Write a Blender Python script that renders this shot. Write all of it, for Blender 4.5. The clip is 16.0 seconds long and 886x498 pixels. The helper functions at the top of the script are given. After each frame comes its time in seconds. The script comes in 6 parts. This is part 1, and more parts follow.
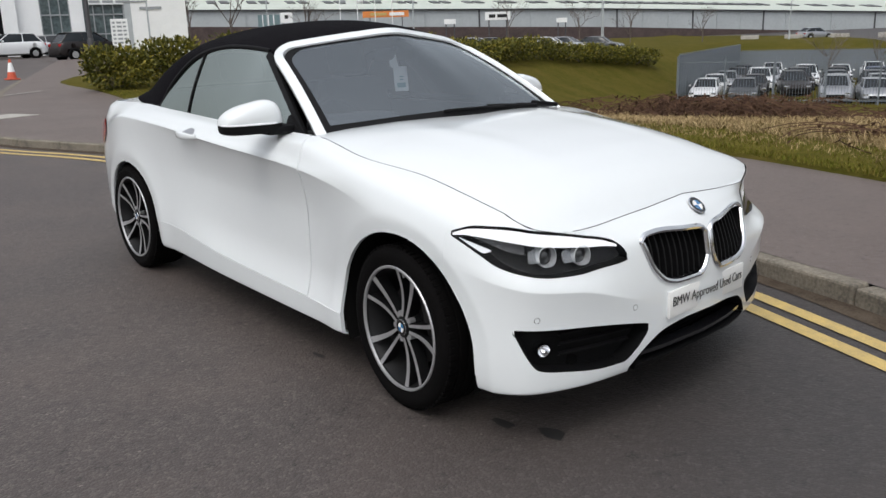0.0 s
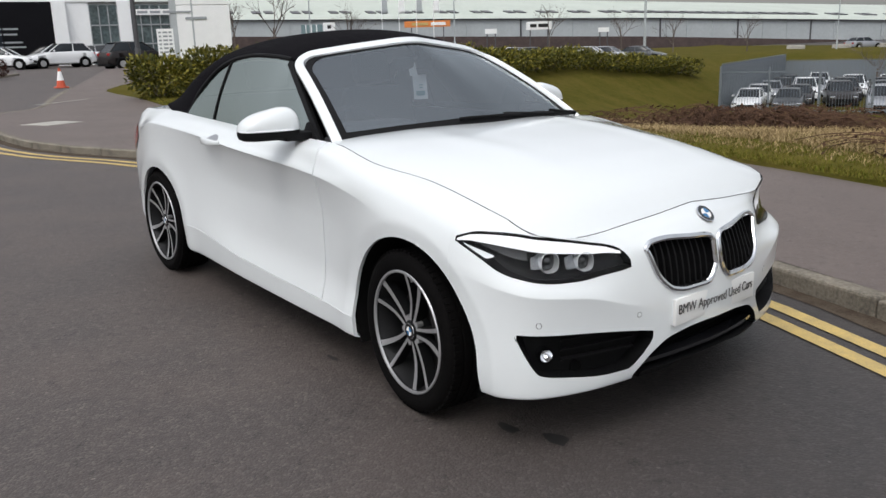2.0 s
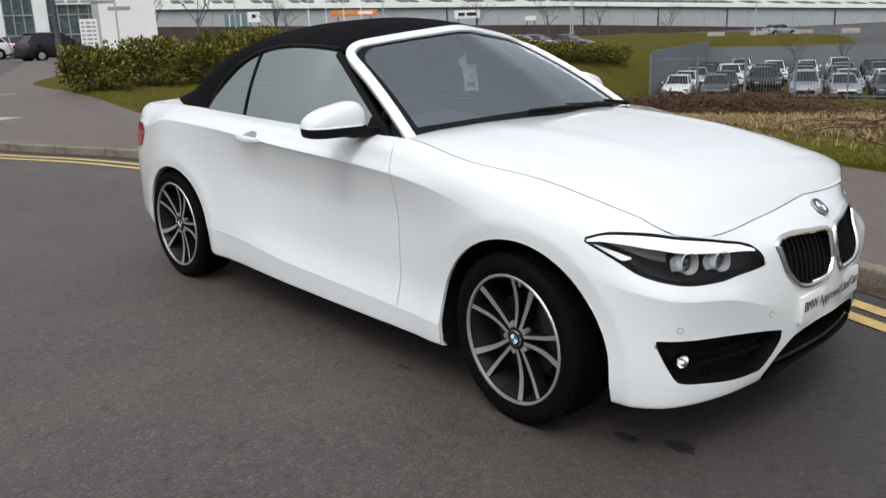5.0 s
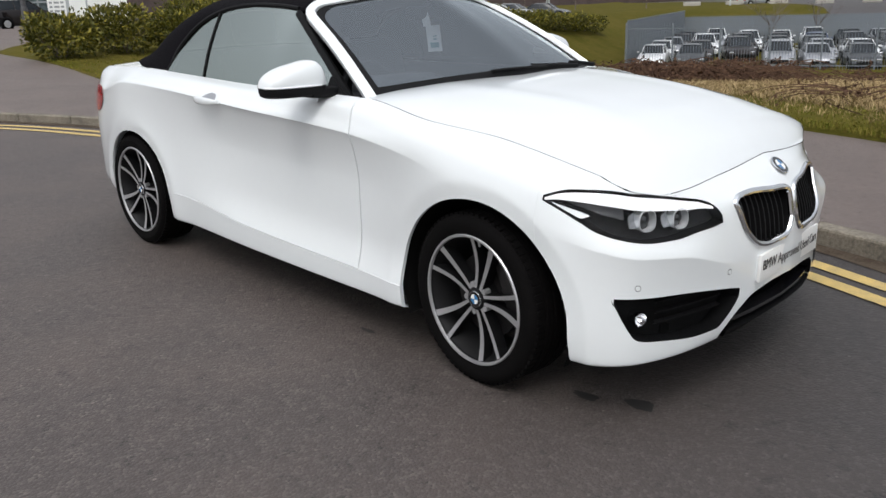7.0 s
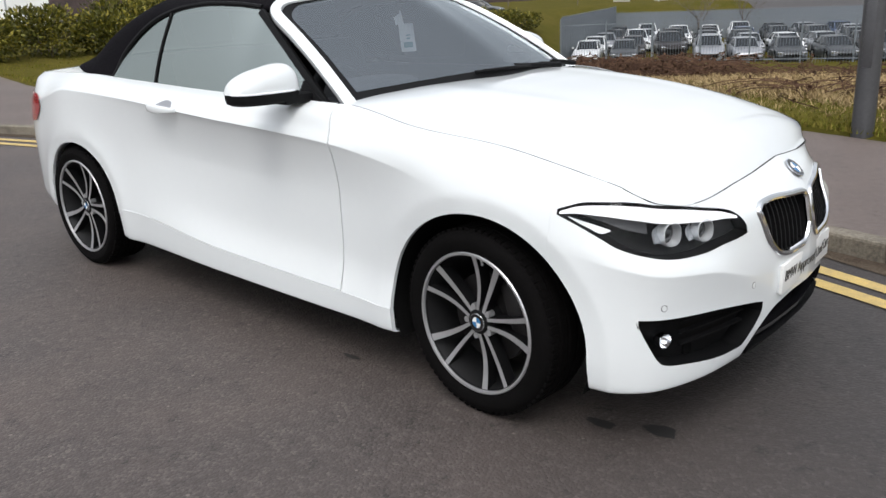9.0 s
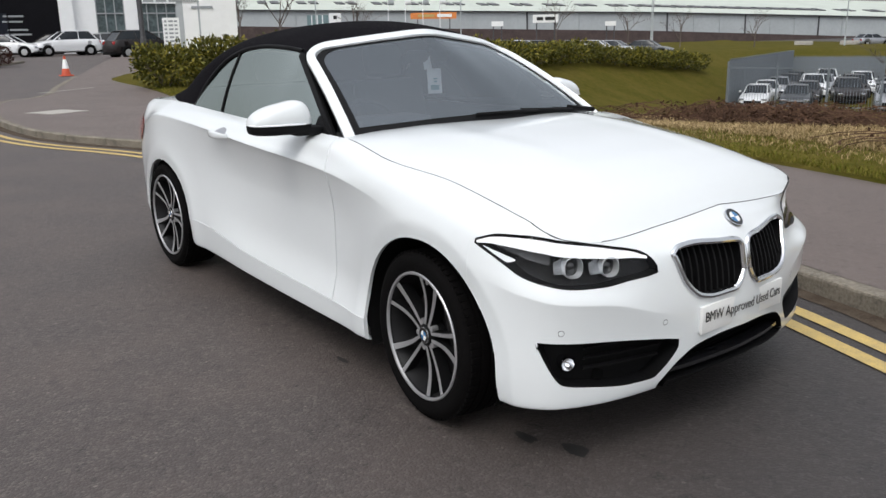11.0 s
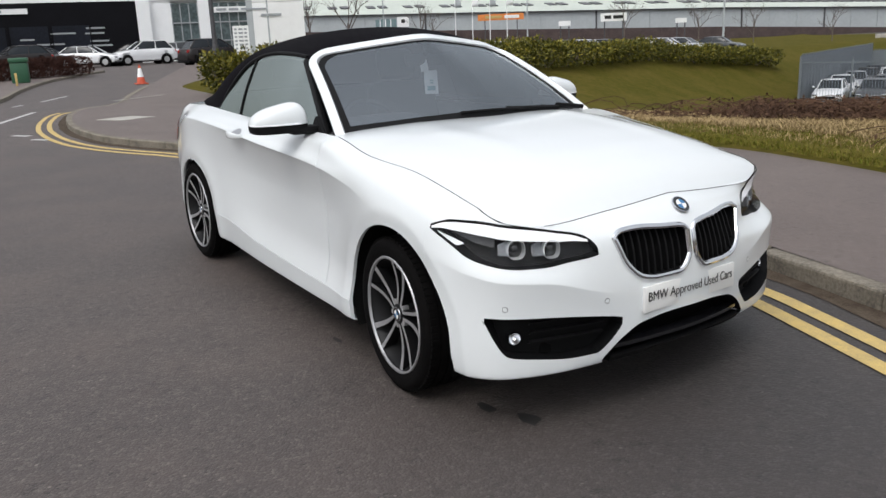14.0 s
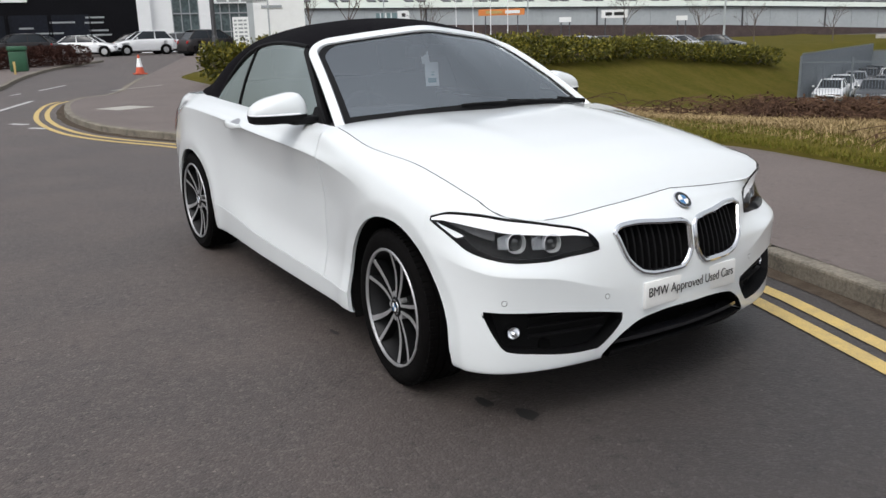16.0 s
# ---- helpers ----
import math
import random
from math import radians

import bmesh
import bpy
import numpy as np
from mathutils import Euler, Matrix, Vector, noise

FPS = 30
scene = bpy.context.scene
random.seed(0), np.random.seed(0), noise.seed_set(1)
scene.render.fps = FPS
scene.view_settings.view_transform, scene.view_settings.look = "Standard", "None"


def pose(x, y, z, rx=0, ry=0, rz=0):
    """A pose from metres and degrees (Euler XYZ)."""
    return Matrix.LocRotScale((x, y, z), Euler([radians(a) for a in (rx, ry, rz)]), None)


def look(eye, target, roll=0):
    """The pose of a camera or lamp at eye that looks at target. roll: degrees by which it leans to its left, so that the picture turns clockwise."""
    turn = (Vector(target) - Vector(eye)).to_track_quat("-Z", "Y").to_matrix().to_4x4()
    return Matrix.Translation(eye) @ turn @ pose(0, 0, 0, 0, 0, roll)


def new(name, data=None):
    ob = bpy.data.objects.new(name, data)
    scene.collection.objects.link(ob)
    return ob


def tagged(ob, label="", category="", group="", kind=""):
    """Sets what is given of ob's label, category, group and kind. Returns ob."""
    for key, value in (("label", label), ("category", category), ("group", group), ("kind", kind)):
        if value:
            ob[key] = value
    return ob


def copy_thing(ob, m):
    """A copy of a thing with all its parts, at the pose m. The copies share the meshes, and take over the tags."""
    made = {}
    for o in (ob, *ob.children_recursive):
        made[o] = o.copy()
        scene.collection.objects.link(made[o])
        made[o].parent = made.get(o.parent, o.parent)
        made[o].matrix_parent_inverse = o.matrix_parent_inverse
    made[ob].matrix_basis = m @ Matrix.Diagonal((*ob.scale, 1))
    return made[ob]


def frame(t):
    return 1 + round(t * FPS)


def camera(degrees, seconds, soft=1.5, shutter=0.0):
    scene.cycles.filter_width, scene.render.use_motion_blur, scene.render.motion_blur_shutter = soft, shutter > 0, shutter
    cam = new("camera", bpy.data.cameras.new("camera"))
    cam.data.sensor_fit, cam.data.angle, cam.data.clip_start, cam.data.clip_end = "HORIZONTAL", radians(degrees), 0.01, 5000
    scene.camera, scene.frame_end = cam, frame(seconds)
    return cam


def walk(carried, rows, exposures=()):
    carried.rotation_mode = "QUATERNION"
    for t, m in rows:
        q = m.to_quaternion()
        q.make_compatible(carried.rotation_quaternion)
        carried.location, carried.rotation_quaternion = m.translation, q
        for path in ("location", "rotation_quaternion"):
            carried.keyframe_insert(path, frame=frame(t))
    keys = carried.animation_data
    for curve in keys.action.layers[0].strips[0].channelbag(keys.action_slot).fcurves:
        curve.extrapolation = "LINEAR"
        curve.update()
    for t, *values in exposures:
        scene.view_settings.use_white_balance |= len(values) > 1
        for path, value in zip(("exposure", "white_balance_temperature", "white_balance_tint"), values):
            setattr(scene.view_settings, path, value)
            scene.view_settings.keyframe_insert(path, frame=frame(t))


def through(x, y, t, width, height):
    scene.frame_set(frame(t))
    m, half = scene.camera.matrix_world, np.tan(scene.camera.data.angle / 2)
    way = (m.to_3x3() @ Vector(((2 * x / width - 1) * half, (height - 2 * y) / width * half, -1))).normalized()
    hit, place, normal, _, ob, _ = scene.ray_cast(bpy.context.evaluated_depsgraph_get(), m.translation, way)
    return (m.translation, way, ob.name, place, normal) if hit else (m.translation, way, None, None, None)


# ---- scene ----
cam = camera(56.0, 16.0)
PATH = [
    (0, (2.309, -2.63, 1.34), (0.828, -1.383, 0.838), -1.7),
    (0.5, (2.322, -2.631, 1.332), (0.843, -1.379, 0.839), -1.8),
    (1, (2.341, -2.63, 1.336), (0.844, -1.397, 0.844), -2.3),
    (1.5, (2.367, -2.599, 1.335), (0.86, -1.378, 0.846), -2.4),
    (2, (2.415, -2.567, 1.333), (0.871, -1.39, 0.855), -1.7),
    (2.5, (2.404, -2.586, 1.345), (0.863, -1.401, 0.874), -2.7),
    (3, (2.314, -2.675, 1.337), (0.889, -1.351, 0.871), -1.1),
    (3.5, (2.173, -2.8, 1.339), (0.773, -1.461, 0.843), -1.1),
    (4, (1.989, -2.85, 1.35), (0.569, -1.532, 0.854), -1.8),
    (6.5, (1.815, -2.978, 1.348), (0.383, -1.686, 0.816), -2.3),
    (7, (1.882, -2.861, 1.302), (0.501, -1.533, 0.727), -1.9),
    (7.5, (1.837, -2.83, 1.282), (0.518, -1.464, 0.654), -1.2),
    (8, (1.652, -2.848, 1.257), (0.424, -1.4, 0.627), -3.1),
    (8.5, (1.54, -2.857, 1.263), (0.338, -1.399, 0.607), -3.7),
    (9, (1.555, -2.801, 1.3), (0.281, -1.374, 0.716), -2.4),
    (9.2, (1.589, -2.783, 1.315), (0.257, -1.409, 0.736), -1.0),
    (11.3, (2.397, -2.512, 1.338), (0.841, -1.356, 0.844), -1.5),
    (11.5, (2.457, -2.507, 1.331), (0.911, -1.341, 0.831), -2.3),
    (12, (2.582, -2.496, 1.317), (1.05, -1.32, 0.798), -1.0),
    (12.5, (2.657, -2.431, 1.334), (1.063, -1.328, 0.838), -1.6),
    (13, (2.715, -2.405, 1.341), (1.061, -1.391, 0.855), -1.3),
    (13.5, (2.746, -2.39, 1.343), (1.097, -1.371, 0.851), -2.2),
    (14, (2.747, -2.384, 1.338), (1.103, -1.353, 0.851), -2.4),
    (14.5, (2.74, -2.387, 1.337), (1.092, -1.358, 0.865), -2.3),
    (15, (2.733, -2.383, 1.338), (1.087, -1.357, 0.854), -2.3),
    (15.5, (2.734, -2.383, 1.339), (1.089, -1.356, 0.848), -2.1),
    (16, (2.722, -2.377, 1.324), (1.084, -1.343, 0.825), -1.6),
]
EXPOSURES = [(0, 0.03), (4, 0.08), (6.5, -0.02), (7, 0.14), (7.5, 0.28), (8.5, 0.36), (9.2, 0.25), (11.5, 0.12), (12, 0.22), (13, 0.12), (16, 0.12)]
walk(cam, [(t, look(eye, target, roll)) for t, eye, target, roll in PATH], EXPOSURES)

# ---- light ----
world = bpy.data.worlds.new("sky")
scene.world = world
world.use_nodes = True
wn = world.node_tree
sky = wn.nodes.new("ShaderNodeTexSky")
sky.sky_type, sky.sun_disc = "NISHITA", False
SUN_EL, SUN_AZ = 55.0, 148.0
sky.sun_elevation, sky.sun_rotation = radians(SUN_EL), radians(SUN_AZ)
sky.dust_density, sky.air_density = 2.0, 1.0
grey = wn.nodes.new("ShaderNodeHueSaturation")
grey.inputs["Saturation"].default_value = 0.22
wn.links.new(sky.outputs[0], grey.inputs["Color"])
# a clouded sky is brightest overhead
wco = wn.nodes.new("ShaderNodeTexCoord")
wsep = wn.nodes.new("ShaderNodeSeparateXYZ")
wmap = wn.nodes.new("ShaderNodeMapRange")
wmap.inputs[1].default_value, wmap.inputs[2].default_value, wmap.inputs[3].default_value, wmap.inputs[4].default_value = 0.0, 1.0, 0.66, 2.85
wmul = wn.nodes.new("ShaderNodeVectorMath")
wmul.operation = "SCALE"
wn.links.new(wco.outputs["Generated"], wsep.inputs[0])
wn.links.new(wsep.outputs[2], wmap.inputs[0])
wn.links.new(grey.outputs[0], wmul.inputs[0])
wn.links.new(wmap.outputs[0], wmul.inputs["Scale"])
wn.links.new(wmul.outputs[0], wn.nodes["Background"].inputs[0])
wn.nodes["Background"].inputs[1].default_value = 0.12
sun = new("sun", bpy.data.lights.new("sun", "SUN"))
sun.data.energy, sun.data.angle, sun.data.color = 0.5, radians(25), (1.0, 0.98, 0.95)
sd = Vector((math.sin(radians(SUN_AZ)) * math.cos(radians(SUN_EL)), math.cos(radians(SUN_AZ)) * math.cos(radians(SUN_EL)), math.sin(radians(SUN_EL))))
sun.matrix_world = look((0, 0, 30), Vector((0, 0, 30)) - sd)


# ---- materials ----
def mat(name, color, rough=0.5, metal=0.0, vary=0.0, scale=8.0, bump=0.0, bscale=120.0, color2=None, coat=0.0, spec=0.5, island=False):
    """A surface with two scales of variation in colour and a fine relief."""
    m = bpy.data.materials.new(name)
    m.use_nodes = True
    nt = m.node_tree
    b = nt.nodes["Principled BSDF"]
    b.inputs["Base Color"].default_value = (*color, 1)
    b.inputs["Roughness"].default_value = rough
    b.inputs["Metallic"].default_value = metal
    b.inputs["Coat Weight"].default_value = coat
    b.inputs["Coat Roughness"].default_value = 0.04
    b.inputs["Specular IOR Level"].default_value = spec
    co = nt.nodes.new("ShaderNodeTexCoord")
    if vary or color2:
        c2 = color2 or tuple(c * (1 - vary) for c in color)
        big, small = (nt.nodes.new("ShaderNodeTexNoise") for _ in range(2))
        big.inputs["Scale"].default_value, small.inputs["Scale"].default_value = scale, scale * 9
        big.inputs["Detail"].default_value, small.inputs["Detail"].default_value = 5, 3
        add = nt.nodes.new("ShaderNodeMath")
        add.operation = "ADD"
        ramp = nt.nodes.new("ShaderNodeMapRange")
        ramp.inputs[1].default_value, ramp.inputs[2].default_value = 0.75, 1.25
        mix = nt.nodes.new("ShaderNodeMix")
        mix.data_type = "RGBA"
        mix.inputs[6].default_value, mix.inputs[7].default_value = (*color, 1), (*c2, 1)
        for n in (big, small):
            nt.links.new(co.outputs["Object"], n.inputs["Vector"])
        nt.links.new(big.outputs[0], add.inputs[0])
        nt.links.new(small.outputs[0], add.inputs[1])
        last = add
        if island:
            geo = nt.nodes.new("ShaderNodeNewGeometry")
            more = nt.nodes.new("ShaderNodeMath")
            more.operation = "MULTIPLY_ADD"
            more.inputs[1].default_value = 0.8
            nt.links.new(geo.outputs["Random Per Island"], more.inputs[0])
            less = nt.nodes.new("ShaderNodeMath")
            less.operation = "SUBTRACT"
            less.inputs[1].default_value = 0.4
            nt.links.new(add.outputs[0], less.inputs[0])
            nt.links.new(less.outputs[0], more.inputs[2])
            last = more
        nt.links.new(last.outputs[0], ramp.inputs[0])
        nt.links.new(ramp.outputs[0], mix.inputs[0])
        nt.links.new(mix.outputs[2], b.inputs["Base Color"])
    if bump:
        bn, bo = nt.nodes.new("ShaderNodeTexNoise"), nt.nodes.new("ShaderNodeBump")
        bn.inputs["Scale"].default_value, bn.inputs["Detail"].default_value = bscale, 4
        bo.inputs["Strength"].default_value = bump
        bo.inputs["Distance"].default_value = 0.01
        nt.links.new(co.outputs["Object"], bn.inputs["Vector"])
        nt.links.new(bn.outputs[0], bo.inputs["Height"])
        nt.links.new(bo.outputs[0], b.inputs["Normal"])
    return m


def glass(name, tint, rough=0.02, through=0.9, sheen=(1, 1, 1)):
    """Thin tinted pane: clear with a mirror-like sheen."""
    m = bpy.data.materials.new(name)
    m.use_nodes = True
    nt = m.node_tree
    nt.nodes.remove(nt.nodes["Principled BSDF"])
    out = nt.nodes["Material Output"]
    tr, gl, mx, fr = (nt.nodes.new(k) for k in ("ShaderNodeBsdfTransparent", "ShaderNodeBsdfGlossy", "ShaderNodeMixShader", "ShaderNodeFresnel"))
    tr.inputs[0].default_value = (*tint, 1)
    gl.inputs["Roughness"].default_value = rough
    gl.inputs[0].default_value = (*sheen, 1)
    fr.inputs[0].default_value = through
    nt.links.new(fr.outputs[0], mx.inputs[0])
    nt.links.new(tr.outputs[0], mx.inputs[1])
    nt.links.new(gl.outputs[0], mx.inputs[2])
    nt.links.new(mx.outputs[0], out.inputs[0])
    return m


def asphalt_material(name, dark, light, patch, edge=None):
    """Chippings of several tones in dark binder, pits, worn patches, and a darker strip beside the kerb."""
    m = mat(name, dark, 0.64, spec=0.6)
    nt = m.node_tree
    b = nt.nodes["Principled BSDF"]
    co = nt.nodes.new("ShaderNodeTexCoord")

    def node(kind, **inputs):
        n = nt.nodes.new(kind)
        for k, v in inputs.items():
            n.inputs[k].default_value = v
        if "Vector" in n.inputs and kind.startswith("ShaderNodeTex"):
            nt.links.new(co.outputs["Object"], n.inputs["Vector"])
        return n

    def ranged(out, a0, a1, b0, b1):
        n = nt.nodes.new("ShaderNodeMapRange")
        for k, v in zip((1, 2, 3, 4), (a0, a1, b0, b1)):
            n.inputs[k].default_value = v
        nt.links.new(out, n.inputs[0])
        return n.outputs[0]

    def mixed(fac, first, second):
        n = nt.nodes.new("ShaderNodeMix")
        n.data_type = "RGBA"
        nt.links.new(fac, n.inputs[0])
        for k, c in ((6, first), (7, second)):
            if isinstance(c, tuple):
                n.inputs[k].default_value = (*c, 1)
            else:
                nt.links.new(c, n.inputs[k])
        return n.outputs[2]

    chips = node("ShaderNodeTexVoronoi", Scale=95.0)
    clumps = node("ShaderNodeTexNoise", Scale=26.0, Detail=7.0, Roughness=0.65)
    patches = node("ShaderNodeTexNoise", Scale=0.9, Detail=6.0, Roughness=0.6)
    pits = node("ShaderNodeTexNoise", Scale=14.0, Detail=3.0)
    specks = node("ShaderNodeTexVoronoi", Scale=21.0)
    tone = nt.nodes.new("ShaderNodeSeparateColor")
    nt.links.new(chips.outputs["Color"], tone.inputs[0])
    few = nt.nodes.new("ShaderNodeSeparateColor")
    nt.links.new(specks.outputs["Color"], few.inputs[0])
    # stones of many tones, gathered in clumps
    stones = nt.nodes.new("ShaderNodeMath")
    stones.operation = "MULTIPLY"
    nt.links.new(ranged(tone.outputs[0], 0.35, 1.0, 0.1, 1.0), stones.inputs[0])
    nt.links.new(ranged(clumps.outputs[0], 0.36, 0.68, 0.0, 1.0), stones.inputs[1])
    worn = mixed(ranged(patches.outputs[0], 0.42, 0.6, 0.0, 1.0), dark, patch)
    colour = mixed(stones.outputs[0], worn, light)
    # scattered dark pits and pale grit
    hole = nt.nodes.new("ShaderNodeMath")
    hole.operation = "MULTIPLY"
    nt.links.new(ranged(pits.outputs[0], 0.58, 0.66, 0.0, 1.0), hole.inputs[0])
    nt.links.new(ranged(tone.outputs[1], 0.4, 0.8, 0.0, 0.8), hole.inputs[1])
    colour = mixed(hole.outputs[0], colour, tuple(c * 0.45 for c in dark))
    grit = nt.nodes.new("ShaderNodeMath")
    grit.operation = "MULTIPLY"
    nt.links.new(ranged(few.outputs[0], 0.9, 0.92, 0.0, 1.0), grit.inputs[0])
    nt.links.new(ranged(specks.outputs["Distance"], 0.10, 0.16, 0.8, 0.0), grit.inputs[1])
    colour = mixed(grit.outputs[0], colour, tuple(min(1.0, c * 1.5) for c in light))
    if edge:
        # darker towards the kerb, with an uneven edge
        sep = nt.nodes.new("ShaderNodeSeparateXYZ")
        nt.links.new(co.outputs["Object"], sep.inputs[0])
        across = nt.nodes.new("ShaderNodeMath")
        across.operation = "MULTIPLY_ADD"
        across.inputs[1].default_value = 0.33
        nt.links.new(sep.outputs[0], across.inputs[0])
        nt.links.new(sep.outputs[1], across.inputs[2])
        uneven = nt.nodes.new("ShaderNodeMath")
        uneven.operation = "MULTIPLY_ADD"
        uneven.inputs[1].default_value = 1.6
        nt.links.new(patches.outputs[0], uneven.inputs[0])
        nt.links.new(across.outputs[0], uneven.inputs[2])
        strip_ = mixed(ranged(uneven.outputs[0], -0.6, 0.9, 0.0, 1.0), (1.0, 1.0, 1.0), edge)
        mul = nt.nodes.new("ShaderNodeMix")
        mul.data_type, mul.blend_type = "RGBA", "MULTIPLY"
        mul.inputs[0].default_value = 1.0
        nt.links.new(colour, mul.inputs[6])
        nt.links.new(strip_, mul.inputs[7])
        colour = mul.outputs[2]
    nt.links.new(colour, b.inputs["Base Color"])
    height = nt.nodes.new("ShaderNodeMath")
    height.operation = "SUBTRACT"
    nt.links.new(clumps.outputs[0], height.inputs[0])
    nt.links.new(chips.outputs["Distance"], height.inputs[1])
    bo = nt.nodes.new("ShaderNodeBump")
    bo.inputs["Strength"].default_value, bo.inputs["Distance"].default_value = 0.45, 0.006
    nt.links.new(height.outputs[0], bo.inputs["Height"])
    nt.links.new(bo.outputs[0], b.inputs["Normal"])
    return m


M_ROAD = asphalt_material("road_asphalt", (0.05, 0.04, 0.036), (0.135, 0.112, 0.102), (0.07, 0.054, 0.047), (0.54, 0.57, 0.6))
M_PAVE = asphalt_material("path_asphalt", (0.098, 0.074, 0.064), (0.158, 0.128, 0.112), (0.12, 0.092, 0.08))
M_PALESTONE = mat("pale_concrete", (0.42, 0.4, 0.36), 0.9, vary=0.3, scale=5, bump=0.3, bscale=80)
M_KERB = mat("kerb_concrete", (0.24, 0.21, 0.165), 0.9, vary=0.55, scale=6, bump=0.5, bscale=90)
M_YELLOW = mat("yellow_line_paint", (0.6, 0.43, 0.14), 0.7, scale=14, color2=(0.4, 0.3, 0.13), bump=0.4, bscale=150)
M_WHITELINE = mat("white_line_paint", (0.6, 0.6, 0.58), 0.7, scale=9, color2=(0.35, 0.34, 0.33))
M_GRASS = mat("grass_ground", (0.06, 0.057, 0.008), 0.95, scale=0.5, color2=(0.098, 0.08, 0.018), bump=0.8, bscale=30, spec=0.03)
M_DRY = mat("dry_grass", (0.4, 0.3, 0.16), 0.95, scale=0.8, color2=(0.21, 0.15, 0.075), island=True, spec=0.05)
M_BLADE = mat("green_blades", (0.1, 0.11, 0.013), 0.8, scale=0.8, color2=(0.17, 0.14, 0.03), island=True, spec=0.08)
M_BRAMBLE = mat("bramble_stems", (0.06, 0.035, 0.025), 0.9, scale=3, color2=(0.11, 0.065, 0.042), island=True, spec=0.05)
M_LEAF = mat("laurel_leaves", (0.095, 0.09, 0.012), 0.5, scale=3, color2=(0.04, 0.045, 0.007), island=True, spec=0.2)
M_LEAFY = mat("laurel_leaves_yellow", (0.25, 0.21, 0.032), 0.5, scale=3, color2=(0.1, 0.1, 0.014), island=True, spec=0.2)
M_REDHEDGE = mat("winter_hedge_twigs", (0.06, 0.03, 0.024), 0.9, scale=3, color2=(0.042, 0.021, 0.017), island=True, spec=0.03)
M_BARK = mat("bark", (0.16, 0.13, 0.11), 0.9, vary=0.5, scale=6, bump=0.5, bscale=40)
M_PAINT = mat("white_car_paint", (0.745, 0.775, 0.78), 0.28, coat=1.0, vary=0.01, scale=3)
M_GAP = mat("dark_seam_rubber", (0.012, 0.012, 0.012), 0.9, spec=0.1)
M_CLOTH = mat("black_roof_cloth", (0.0075, 0.0068, 0.0085), 0.95, vary=0.4, scale=40, bump=0.25, bscale=900, spec=0.06)
M_BLACK = mat("black_plastic", (0.005, 0.005, 0.0055), 0.6, vary=0.3, scale=20, bump=0.1, bscale=300, spec=0.15)
M_GLOSSBLACK = mat("gloss_black_trim", (0.01, 0.01, 0.012), 0.12, coat=0.5)
M_RUBBER = mat("tyre_rubber", (0.005, 0.0046, 0.0046), 0.85, vary=0.35, scale=15, bump=0.3, bscale=200, spec=0.06)
M_CHROME = mat("chrome", (0.75, 0.76, 0.78), 0.12, metal=1.0)
M_ALLOY = mat("machined_alloy", (0.52, 0.52, 0.53), 0.38, metal=0.7, vary=0.12, scale=30)
M_ALLOYDARK = mat("dark_grey_alloy", (0.006, 0.006, 0.0065), 0.5, vary=0.2, scale=30, spec=0.15)
M_DISC = mat("brake_disc_steel", (0.03, 0.028, 0.028), 0.45, metal=0.6, vary=0.3, scale=30)
M_UNDER = mat("dark_underside", (0.004, 0.004, 0.004), 0.95, spec=0.1)
M_LINING = mat("grey_roof_lining", (0.2, 0.205, 0.215), 0.9, vary=0.1, scale=20)
M_SEAT = mat("black_seat_leather", (0.035, 0.035, 0.038), 0.55, vary=0.2, scale=12, bump=0.15, bscale=250)
M_DASH = mat("grey_dashboard", (0.12, 0.125, 0.135), 0.7, vary=0.2, scale=12, bump=0.15, bscale=300)
M_SCREEN = glass("windscreen_glass", (0.46, 0.51, 0.555), through=2.72, sheen=(0.88, 0.95, 1.0))
M_SIDEGLASS = glass("side_glass", (0.36, 0.42, 0.4), through=5.2, sheen=(0.86, 0.95, 0.9))
M_LENS = glass("lamp_lens", (0.97, 0.98, 0.98), through=1.22)
M_LAMPBODY = mat("lamp_inside_black", (0.008, 0.008, 0.009), 0.4, spec=0.2)
M_LAMPWHITE = mat("lamp_light_guide", (0.92, 0.93, 0.95), 0.25, coat=0.5)
M_REFLECT = mat("lamp_reflector", (0.5, 0.51, 0.53), 0.16, metal=0.85, coat=0.4)
M_RING = mat("lamp_ring_clear", (0.72, 0.73, 0.75), 0.2, metal=0.3, coat=0.5)
M_BARREL = mat("grey_rim_barrel", (0.022, 0.022, 0.023), 0.45, metal=0.5, vary=0.2, scale=20)
M_REFLECTGREY = mat("lamp_side_reflector", (0.22, 0.23, 0.25), 0.3, metal=0.4, coat=0.4)
M_DIRT = mat("gutter_dirt", (0.05, 0.036, 0.026), 0.95, scale=9, color2=(0.1, 0.08, 0.06), bump=0.6, bscale=80, spec=0.1)
M_BLUE = mat("badge_blue", (0.04, 0.17, 0.36), 0.2, coat=0.6)
M_RED = mat("red_lamp_plastic", (0.35, 0.01, 0.01), 0.15, coat=0.6)
M_PLATE = mat("plate_white", (0.78, 0.78, 0.76), 0.4, vary=0.04, scale=12)
M_LETTER = mat("plate_letter_black", (0.01, 0.01, 0.01), 0.4)
M_TAGPAPER = mat("tag_paper", (0.88, 0.92, 0.93), 0.6, vary=0.05, scale=30)
M_TEALPANEL = mat("teal_panel", (0.17, 0.25, 0.26), 0.6, vary=0.2, scale=1)
M_TEAL = mat("tag_print", (0.1, 0.3, 0.33), 0.6)
